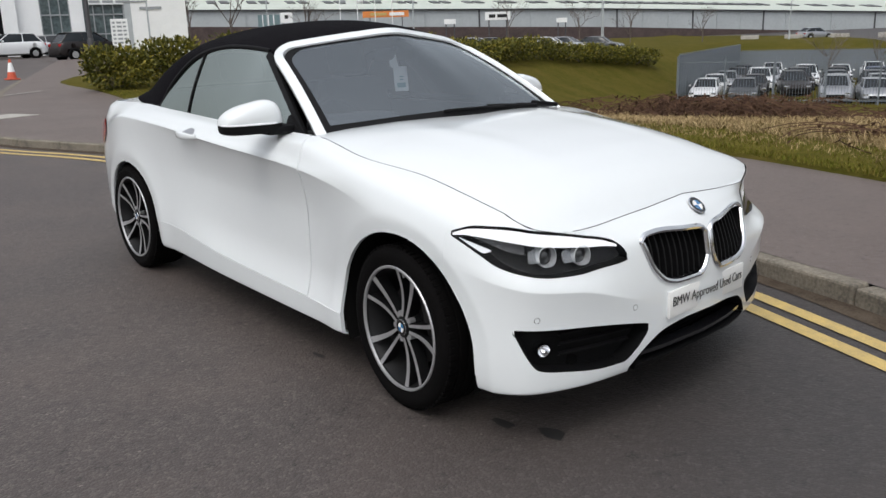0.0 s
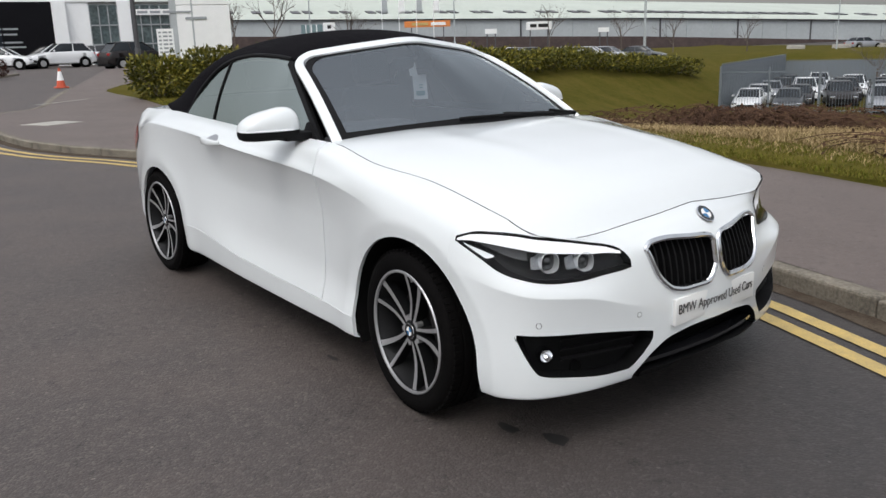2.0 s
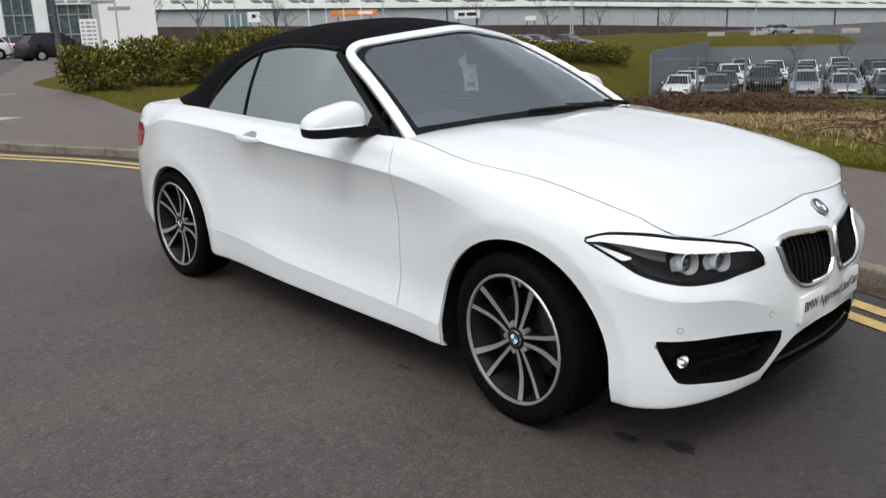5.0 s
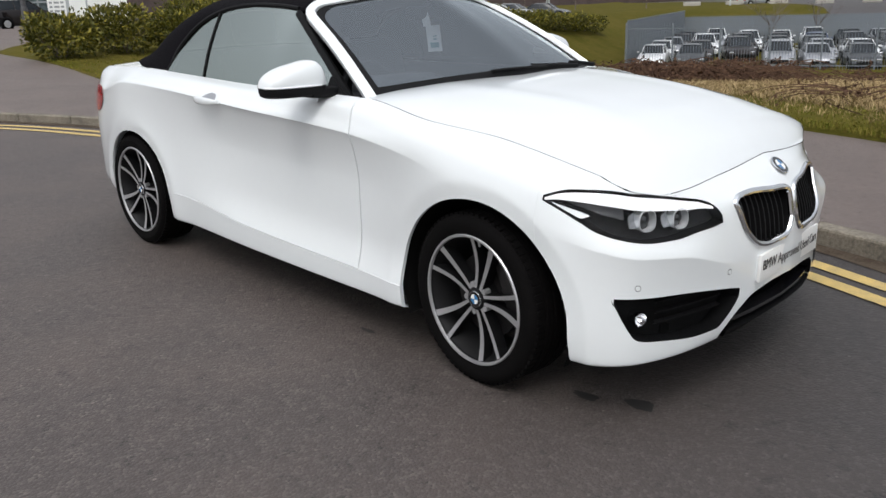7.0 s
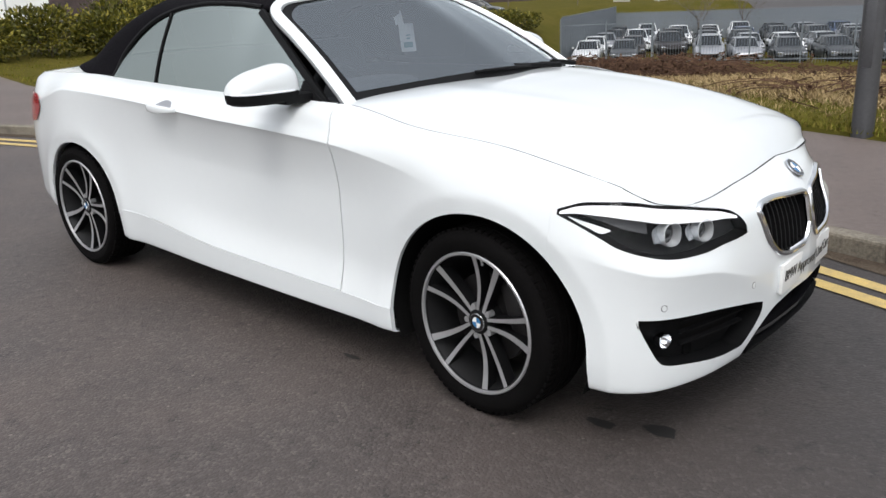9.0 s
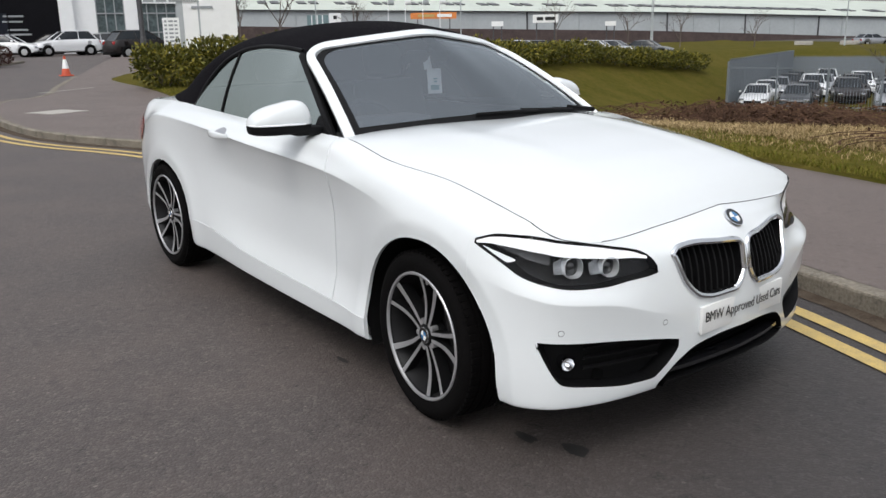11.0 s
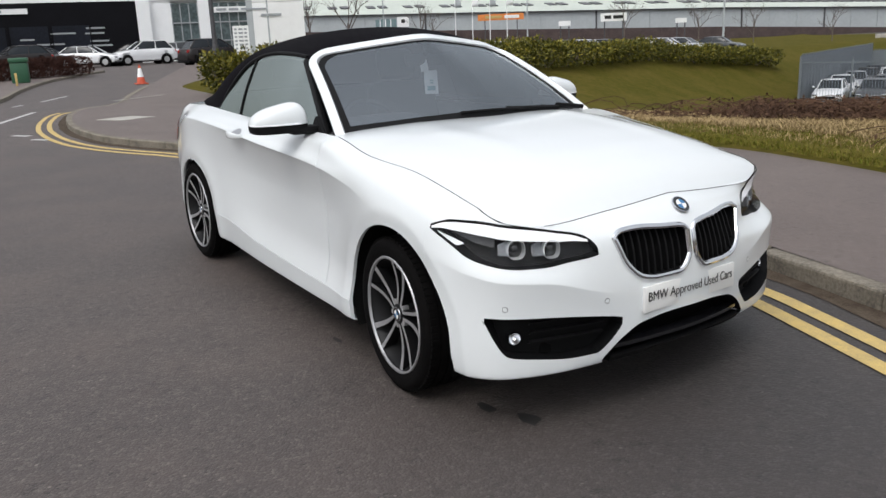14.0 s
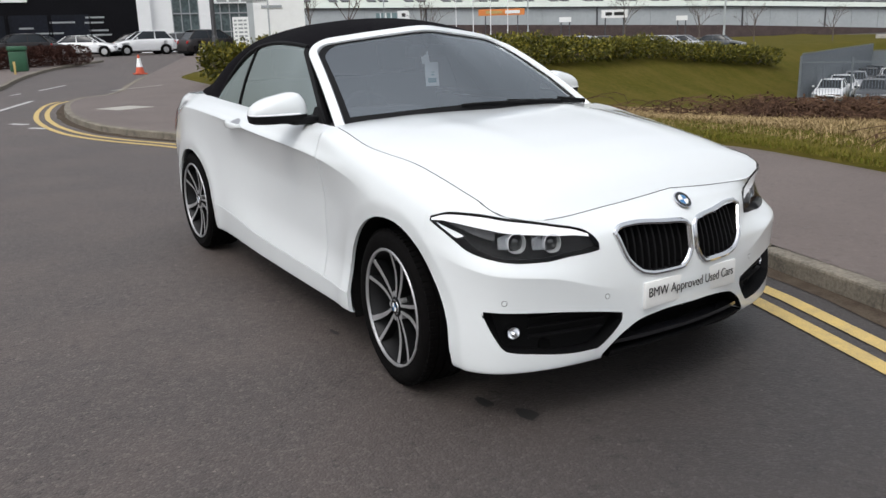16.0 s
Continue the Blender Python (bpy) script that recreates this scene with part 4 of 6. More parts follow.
def on_front(t, off=0.0):
    """A place along the showroom's front; off metres before it."""
    d = (SB - SA).normalized()
    return tuple(SA + d * t + Vector((d.y, -d.x)) * off)


show = thing("showroom_building", "white showroom with a black facade bay and tall windows", "building")
wall_box("wall", on_front(-30), on_front(33), -0.5, 9.0, 14, M_WALLWHITE, show, inset=0.6)
wall_box("wall", on_front(-30), on_front(33), 5.35, 9.0, 0.6, M_WALLWHITE, show)
BL = 22.9
wall_box("black_bay", on_front(-30), on_front(BL), 0.0, 5.36, 0.5, M_FACADEBLACK, show, "gloss black facade bay")
for t0, t1, z0, z1 in ((10.5, 13.3, 1.2, 3.6), (13.5, 16.3, 1.2, 3.6), (16.5, 19.3, 1.2, 3.6), (3, 6, 1.2, 3.4), (6.4, 9.6, 1.2, 3.4)):
    wd = wall_box("window", on_front(t0, 0.02), on_front(t1, 0.02), z0, z1, 0.1, M_BAYWINDOW, show)
    for tt in (t0, t1):
        wall_box("window_frame", on_front(tt - 0.05, 0.05), on_front(tt + 0.05, 0.05), z0, z1, 0.1, M_FACADEBLACK, wd)
fas = wall_box("fascia_sign", on_front(10.3, 0.12), on_front(15.0, 0.12), 4.55, 4.95, 0.12, M_SIGNWHITE, show, "white sign board with unreadable grey lettering")
for k in range(3):
    wall_box("bar", on_front(10.6 + (0, 1.0, 2.6)[k], 0.14), on_front(11.3 + (0, 1.3, 1.6)[k], 0.14), 4.66, 4.84, 0.03, M_SIGNGREY, fas)
for t0, t1, z in ((16.4, 18.2, 2.95), (14.2, 15.2, 2.55), (15.3, 17.3, 2.15), (18.9, 20.3, 2.9), (19.2, 20.6, 2.3), (19.0, 20.8, 1.95), (19.0, 20.4, 3.3)):
    wall_box("bar", on_front(t0, 0.04), on_front(t1, 0.04), z, z + 0.13, 0.03, M_SIGNGREY, show)
wall_box("bar", on_front(14.2, 0.05), on_front(15.6, 0.05), 1.75, 1.98, 0.03, M_SIGNWHITE, show)
wall_box("column", on_front(BL, 0.4), on_front(BL + 1.0, 0.4), 0.0, 5.36, 1.0, M_WALLWHITE, show)
wall_box("wall_panel", on_front(BL + 1.02, -0.1), on_front(BL + 2.7, -0.1), 0.0, 5.36, 0.5, M_WALLWHITE, show)
for t0, t1 in ((BL + 2.72, BL + 4.8), (BL + 5.8, BL + 9.6)):
    wd = wall_box("window", on_front(t0, -0.2), on_front(t1, -0.2), 0.3, 5.1, 0.2, M_WINDOW, show, "tall showroom window")
    n = 3 if t1 - t0 < 3 else 5
    for k in range(n + 1):
        tt = t0 + (t1 - t0) * k / n
        wall_box("mullion", on_front(tt - 0.04, -0.1), on_front(tt + 0.04, -0.1), 0.3, 5.1, 0.12, M_SIGNGREY, wd)
    for z in (2.0, 3.5):
        wall_box("transom", on_front(t0, -0.1), on_front(t1, -0.1), z, z + 0.1, 0.12, M_SIGNGREY, wd)
wall_box("column", on_front(BL + 4.82, 0.1), on_front(BL + 5.78, 0.1), 0.0, 5.36, 0.6, M_WALLWHITE, show)
fas = wall_box("fascia_sign", on_front(BL + 6.1, 0.1), on_front(BL + 9.2, 0.1), 4.3, 4.75, 0.12, M_SIGNWHITE, show, "white sign board with unreadable grey lettering")
for k in range(3):
    wall_box("bar", on_front(BL + 6.3 + k, 0.12), on_front(BL + 7.1 + k, 0.12), 4.43, 4.62, 0.03, M_SIGNGREY, fas)
# roof
bm = boxed(-30, 33, -0.1, 15, 9.0, 9.2)
bm.transform(pose(SA.x, SA.y, 0, 0, 0, math.degrees(math.atan2(SB.y - SA.y, SB.x - SA.x))))
part("roof", bm, M_CLAD, show, smooth=False)

# white tower sign block
tw = thing("pylon_sign", "tall white panel-clad sign tower with grey lettering bars", "sign")
ta, tb_ = (-48.85, 16.75), (-47.65, 19.65)
wall_box("panel", ta, tb_, -0.2, 4.05, 0.8, M_SIGNWHITE, tw)
wall_box("panel", ta, tb_, 4.08, 9.0, 0.8, M_SIGNWHITE, tw)
wall_box("edge", (-49.0, 16.4), (-48.86, 16.74), -0.2, 9.0, 0.8, M_CLAD, tw)
u = Vector((1.2, 2.9)).normalized()
for t0, t1, z0, z1 in ((-0.6, 0.9, 3.62, 3.72), (0.5, 1.75, 3.2, 3.36)):
    a_, b_ = Vector(ta) + u * t0 + Vector((u.y, -u.x)) * 0.05, Vector(ta) + u * t1 + Vector((u.y, -u.x)) * 0.05
    wall_box("bar", tuple(a_), tuple(b_), z0, z1, 0.04, M_SIGNGREY, tw)
# direction board
db = thing("direction_board", "white notice board with rows of grey print", "sign")
wall_box("board", (-39.8, 12.25), (-39.55, 13.0), 0.75, 2.45, 0.08, M_SIGNWHITE, db)
ud = Vector((0.25, 0.75)).normalized()
for k in range(8):
    for t0, t1 in ((0.08, 0.2), (0.28, 0.5), (0.56, 0.7)):
        a_, b_ = Vector((-39.8, 12.25)) + ud * t0 + Vector((ud.y, -ud.x)) * 0.01, Vector((-39.8, 12.25)) + ud * t1 + Vector((ud.y, -ud.x)) * 0.01
        wall_box("bar", tuple(a_), tuple(b_), 0.9 + 0.19 * k, 0.99 + 0.19 * k, 0.02, M_SIGNGREY, db)
for t0 in (0.08, 0.66):
    a_ = Vector((-39.8, 12.25)) + ud * t0
    part("leg", tube(bmesh.new(), (a_.x - 0.06, a_.y, 0.0), (a_.x - 0.06, a_.y, 0.8), 0.04, 0.04, 8), M_STEELGREY, db)
post("street_lamp", -44.9, 12.9, "dark slim lamp column by the showroom", 0.16, 0.13, 1.2, 9.0, head=True)
post("street_lamp", -47.0, 17.0, "slim pale pole beside the sign tower", 0.06, 0.05, 1.0, 8.5, M_CLAD)

# traffic cone
cn = thing("traffic_cone", "orange and white plastic traffic cone on the tarmac", "cone", at=pose(-32.0, 5.65, land(-32.0, 5.65)))
part("base", boxed(-0.23, 0.23, -0.23, 0.23, 0.0, 0.05, bevel=0.015), M_CONE, cn)
for z0, z1, ma in ((0.05, 0.28, M_CONE), (0.28, 0.62, M_SIGNWHITE), (0.62, 0.75, M_CONE)):
    r = lambda z: 0.17 - 0.135 * (z - 0.05) / 0.7
    bm = bmesh.new()
    lathe(bm, [(r(z0), z0), (r(z1), z1)] + ([(0.001, z1)] if z1 > 0.7 else []), 20, axis="z")
    part("sleeve", bm, ma, cn)

# grit bin, marker post, winter hedge on the far corner
gb = thing("grit_bin", "dark green plastic grit bin on the corner", "bin", at=pose(-37.4, 1.98, land(-37.4, 1.98) + 0.1, 0, 0, 80))
part("bin_body", boxed(-0.34, 0.34, -0.34, 0.34, 0.0, 0.85, bevel=0.05), M_GREENBIN, gb)
part("lid", boxed(-0.38, 0.38, -0.38, 0.38, 0.85, 1.05, bevel=0.06), M_GREENBIN, gb)
mp_ = thing("marker_post", "short yellow marker post by the kerb", "post", at=pose(-34.6, 1.5, land(-34.6, 1.5)))
part("pole", boxed(-0.04, 0.04, -0.04, 0.04, 0, 0.6, bevel=0.008), M_YELLOW, mp_)
rh = random.Random(77)
for i in range(9):
    t = i / 10
    x, y = -38.6 - 5.9 * t, -1.6 + 8.4 * t
    h = thing("winter_hedge", "low reddish-brown bare winter hedge", "hedge", "winter hedge on the corner", at=pose(x, y, land(x, y) + 0.1))
    bm = bmesh.new()
    leaf_cloud(bm, Vector((0, 0, 0.46)), (0.8, 0.85, 0.46), 2200, 0.09, rh, 3.2)
    part("foliage", bm, M_REDHEDGE, h, smooth=False)
OPP = [(-14, -9), (-20, -3.2), (-25.2, -0.1), (-31, 1.2), (-38.9, 3.4), (-48.3, 7.5)]
op = along(OPP, 0.8)
bm = bmesh.new()
rows = []
for i, p in enumerate(op):
    d = (op[min(i + 1, len(op) - 1)] - op[max(i - 1, 0)]).normalized()
    s_ = Vector((d.y, -d.x, 0)) * -1
    z = land(p.x, p.y)
    q = p + s_ * 0.0
    rows.append([(p.x, p.y, z - 0.1), (p.x, p.y, z + 0.11), (p.x + s_.x * 0.13, p.y + s_.y * 0.13, z + 0.115), (p.x + s_.x * 0.14, p.y + s_.y * 0.14, z + 0.11), (p.x + s_.x * 3.5, p.y + s_.y * 3.5, z + 0.11)])
vs = grid(bm, rows)
bm.faces.ensure_lookup_table()
for i, f in enumerate(bm.faces):
    f.material_index = 0 if i % 4 < 2 else 1
bmesh.ops.recalc_face_normals(bm, faces=bm.faces)
tagged(link("pavement_far", bm, [M_KERB, M_PAVE], smooth=False), "footpath and kerb across the side road", "pavement", kind="structure")

# ---- warehouse behind the road ----
wh = thing("warehouse_building", "long pale warehouse with grey cladding, brick base and pale roof", "building")
WP = [((-150, 20, 6.75), (-150, 20, 1.6)), ((-134.8, 57.4, 6.25), (-134.8, 57.2, 1.6)), ((-107.6, 133.4, 5.15), (-107.5, 133.5, -1.0)), ((-92.0, 176.0, 3.95), (-92, 176, -3.2)), ((-58.0, 262.0, 1.5), (-58, 262, -6.0))]


def wall_strip(name, f0, f1, off, material, label=""):
    b_ = bmesh.new()
    rows_ = []
    n = Vector((0.93, -0.36, 0))
    for e, g in WP:
        e, g = Vector(e), Vector(g)
        lo, hi = g.lerp(e, f0), g.lerp(e, f1)
        rows_.append([lo - n * 2, lo + n * off, hi + n * off, hi - n * 2])
    grid(b_, rows_)
    bmesh.ops.recalc_face_normals(b_, faces=b_.faces)
    return part(name, b_, material, wh, label, smooth=False)


wall_strip("brick_base", -0.3, 0.42, 0.15, M_BRICK, "dark brown brick base wall")
wall_strip("cladding", 0.42, 0.97, 0.0, M_CLAD, "grey sheet cladding")
wall_strip("gutter", 0.965, 1.0, 0.5, M_STEELGREY, "dark eaves gutter")
b_ = bmesh.new()
rows_ = []
for e, g in WP:
    e = Vector(e)
    back = Vector((-0.93, 0.36, 0))
    rows_.append([e + Vector((0.93, -0.36, 0)) * 0.6, e + back * 18 + Vector((0, 0, 2.9)), e + back * 36 + Vector((0, 0, 5.3)), e + back * 75 + Vector((0, 0, 5.0))])
grid(b_, rows_)
bmesh.ops.recalc_face_normals(b_, faces=b_.faces)
part("roof", b_, M_ROOFPALE, wh, "pale ribbed sheet roof", smooth=False)
for k in range(46):
    f = (k + 0.5) / 46
    seg = f * (len(WP) - 1)
    i = min(int(seg), len(WP) - 2)
    e = Vector(WP[i][0]).lerp(Vector(WP[i + 1][0]), seg - i)
    d = (Vector(WP[i + 1][0]) - Vector(WP[i][0]))
    d.z = 0
    d.normalize()
    for dd in (-1.1, 1.1):
        c = e + Vector((-0.93, 0.36, 0)) * 9 + d * dd + Vector((0, 0, 1.55))
        bm = boxed(-0.75, 0.75, -1.6, 1.6, -0.05, 0.12)
        bm.transform(Matrix.Translation(c) @ pose(0, 0, 0, 0, 0, math.degrees(math.atan2(d.y, d.x))) @ pose(0, 0, 0, 9, 0, 0))
        part("rooflight", bm, M_STEELGREY, wh, smooth=False)
for k in range(30):
    f = (k + 0.5) / 30
    seg = f * (len(WP) - 1)
    i = min(int(seg), len(WP) - 2)
    e, g = Vector(WP[i][0]).lerp(Vector(WP[i + 1][0]), seg - i), Vector(WP[i][1]).lerp(Vector(WP[i + 1][1]), seg - i)
    p = g.lerp(e, 0.42) + Vector((0.93, -0.36, 0)) * 0.12
    q = e + Vector((0.93, -0.36, 0)) * 0.12 - Vector((0, 0, 0.2))
    part("downpipe", tube(bmesh.new(), p, q, 0.09 if k % 3 else 0.16, None, 6), M_STEELGREY if k % 3 == 0 else M_CLAD, wh)


# signs before the warehouse
def sign_on_posts(name, a, b, z0, z1, material, label, bars, legs=True, zg=0.3):
    t = thing(name, label, "sign")
    s_ = wall_box("board", a, b, z0, z1, 0.15, material, t)
    a_, b_ = Vector(a), Vector(b)
    d = (b_ - a_)
    nrm = Vector((d.y, -d.x)).normalized() * 0.04
    for f0, f1, h0, h1, ma in bars:
        wall_box("bar", tuple(a_ + d * f0 + nrm), tuple(a_ + d * f1 + nrm), z0 + (z1 - z0) * h0, z0 + (z1 - z0) * h1, 0.03, ma, s_)
    if legs:
        for f_ in (0.15, 0.85):
            c = a_ + d * f_
            part("leg", tube(bmesh.new(), (c.x - 0.1, c.y + 0.1, zg - 1), (c.x - 0.1, c.y + 0.1, z0 + 0.1), 0.07, 0.07, 6), M_STEELGREY, t)
    return t


sign_on_posts("banner_sign", (-95.5, 66.5), (-91.7, 71.6), 3.65, 4.5, M_ORANGE, "long orange banner sign with pale lettering bars", ((0.16, 0.52, 0.3, 0.72, M_YELLOW), (0.58, 0.9, 0.25, 0.75, M_SIGNWHITE)))
sign_on_posts("road_sign", (-73.4, 62.3), (-72.6, 63.4), 2.3, 2.85, M_SIGNWHITE, "small white sign on posts", ())
sign_on_posts("road_sign", (-71.1, 79.0), (-70.3, 80.1), 2.2, 2.75, M_SIGNWHITE, "small white sign on posts", ())
sign_on_posts("wall_sign", (-70.0, 65.6), (-68.2, 67.9), 2.6, 3.5, M_SIGNWHITE, "white sign with dark lettering bars", ((0.15, 0.4, 0.3, 0.7, M_LETTER), (0.48, 0.85, 0.3, 0.7, M_LETTER)))
sign_on_posts("round_sign", (-97.2, 54.6), (-96.5, 56.0), 3.2, 4.5, M_SIGNWHITE, "white panel with a dark round mark", ((0.35, 0.65, 0.4, 0.75, M_LETTER),))
sign_on_posts("teal_panel", (-102.9, 54.4), (-101.6, 57.0), 2.8, 4.4, M_TEALPANEL, "teal ribbed entrance panel", ((0.2, 0.24, 0, 1, M_SIGNWHITE), (0.45, 0.5, 0, 1, M_SIGNWHITE), (0.7, 0.75, 0, 1, M_SIGNWHITE)))
for i, (x, y) in enumerate(((-88.9, 58.4), (-87.7, 60.2), (-86.4, 62.0), (-85.2, 63.8))):
    t = thing("flag_pole", "white banner flag on a tall pole", "flag", "banner flags", at=pose(x, y, 0.8))
    part("pole", tube(bmesh.new(), (0, 0, -1), (0, 0, 9.5), 0.06, 0.04, 8), M_SIGNWHITE, t)
    bm = bmesh.new()
    grid(bm, [[(0.05 + 0.55 * u, 0.9 * u * 0.6 + 0.06 * math.sin(6 * v + 3 * u), 4.4 + 5 * v) for u in np.linspace(0, 1, 6)] for v in np.linspace(0, 1, 14)])
    so_ = part("banner", bm, M_SIGNWHITE if i % 2 else M_CLAD, t)
    so_.modifiers.new("thick", "SOLIDIFY").thickness = 0.01
for x, y, h in ((-67.9, 53.4, 8.5), (-63.8, 78.9, 8.5), (-54.2, 67.3, 8.5), (-78.0, 42.0, 8.5), (-45.0, 88.0, 8.0)):
    post("street_lamp", x, y, "slim grey lamp column on the far road", 0.09, 0.07, 1.0, h, M_CLAD, head=True, group="far lamp columns")


# pale concrete blocks along the far service road
block_m = boxed(-1.0, 1.0, -0.3, 0.3, 0.0, 0.6, bevel=0.05)
first_block = thing("concrete_block", "pale concrete barrier block beside the far road", "barrier", "barrier blocks")
part("block", block_m, M_PALESTONE, first_block)
for i in range(12):
    x, y = -52.0 + 4.5 * i, 92.0 + 1.9 * i
    m = pose(x, y, -0.6, 0, 0, 23)
    if i:
        copy_thing(first_block, m)
    else:
        first_block.matrix_world = m


# ---- bare trees ----
def bare_tree(x, y, h, seed, spread_=0.5, z=None):
    rng = random.Random(seed)
    z = land(x, y) if z is None else z
    t = thing("bare_tree", "young leafless street tree with thin upswept twigs", "tree", "bare trees", at=pose(x, y, z))
    b = bmesh.new()
    tips = []

    def grow(p, d, l, r, depth):
        q = p + d * l
        tube(b if depth == 0 else c, p, q, r, r * 0.7, 5 if depth < 2 else 3)
        if depth >= 4:
            return
        for _ in range(rng.choice((2, 3, 3)) if depth else 5):
            nd = (d + Vector((rng.gauss(0, spread_), rng.gauss(0, spread_), rng.gauss(0.15, 0.25)))).normalized()
            grow(p.lerp(q, rng.uniform(0.55, 1.0)), nd, l * rng.uniform(0.55, 0.8), r * 0.55, depth + 1)

    c = bmesh.new()
    grow(Vector((0, 0, -0.3)), Vector((0, 0, 1)), h * 0.42, h * 0.014, 0)
    part("trunk", b, M_BARK, t)
    part("crown", c, M_BARK, t)
    return t


for i, (x, y, h) in enumerate(((-68.5, 67.8, 6.2), (-62.6, 73.4, 5.6), (-77.9, 37.7, 7.5), (-79.4, 34.0, 7.0), (-74.5, 44.5, 5.5), (-58.5, 77.5, 5.0), (-84.0, 52.0, 5.2), (-30.0, 66.0, 5.0), (-27.0, 68.0, 4.6), (-52.0, 82.0, 4.8))):
    bare_tree(x, y, h, 100 + i)


def between(points):
    return smooth_curve([p[0] for p in points], [p[1] for p in points])


class Opening:
    """A shape on the skin between two heights over a run of the outline."""

    def __init__(self, top, bottom):
        self.s0, self.s1 = top[0][0], top[-1][0]
        self.top, self.bottom = between(top), between(bottom)

    def holds(self, s, z):
        return self.s0 < s < self.s1 and self.bottom(s) < z < self.top(s)

    def snap(self, s, z):
        t, b = self.top(s), self.bottom(s)
        ways = [(t - z, s, t), (z - b, s, b), (s - self.s0, self.s0, min(max(z, self.bottom(self.s0)), self.top(self.s0))), (self.s1 - s, self.s1, min(max(z, self.bottom(self.s1)), self.top(self.s1)))]
        return min(ways)[1:]

    def rim(self, n=40):
        """Places (s, z) round the shape."""
        ss = [self.s0 + (self.s1 - self.s0) * 0.5 * (1 - math.cos(math.pi * i / n)) for i in range(n + 1)]
        loop = [(s, self.top(s)) for s in ss] + [(s, self.bottom(s)) for s in reversed(ss)]
        out = []
        for p in loop:
            if not out or math.hypot(p[0] - out[-1][0], p[1] - out[-1][1]) > 0.002:
                out.append(p)
        if math.hypot(out[0][0] - out[-1][0], out[0][1] - out[-1][1]) < 0.002:
            out.pop()
        return out


LAMP = Opening([(0.425, 0.596), (0.45, 0.636), (0.483, 0.66), (0.588, 0.684), (0.7, 0.704), (0.85, 0.725), (0.95, 0.734), (1.04, 0.732), (1.1, 0.718), (1.136, 0.704)], [(0.425, 0.59), (0.47, 0.582), (0.55, 0.576), (0.64, 0.568), (0.72, 0.57), (0.86, 0.59), (0.94, 0.614), (1.0, 0.642), (1.06, 0.67), (1.136, 0.7)])
FOG = Opening([(0.34, 0.348), (0.4, 0.36), (0.63, 0.39), (0.8, 0.402), (0.884, 0.406)], [(0.34, 0.316), (0.39, 0.262), (0.445, 0.226), (0.52, 0.225), (0.7, 0.245), (0.785, 0.26), (0.84, 0.32), (0.884, 0.402)])
KIDNEY = Opening([(0.016, 0.62), (0.035, 0.638), (0.14, 0.649), (0.27, 0.66), (0.335, 0.656), (0.364, 0.64)], [(0.016, 0.535), (0.035, 0.5), (0.07, 0.476), (0.18, 0.475), (0.25, 0.486), (0.32, 0.54), (0.364, 0.634)])
LOWER = Opening([(-0.02, 0.33), (0.1, 0.328), (0.244, 0.312), (0.335, 0.268), (0.415, 0.196)], [(-0.02, 0.14), (0.2, 0.14), (0.36, 0.142), (0.4, 0.165), (0.415, 0.19)])
MARKER = Opening([(0.965, 0.66), (1.0, 0.67), (1.09, 0.691)], [(0.965, 0.658), (0.99, 0.65), (1.03, 0.664), (1.09, 0.689)])
ARCH_LONG = 1.065
ARCHES = ((-0.008, 0.285, 0.37), (-2.65, 0.305, 0.352))


RUN = np.linspace(0, S_END, 240)
RUN_X, RUN_Y = np.array([plan_x(s) for s in RUN]), np.array([plan_y(s) for s in RUN])


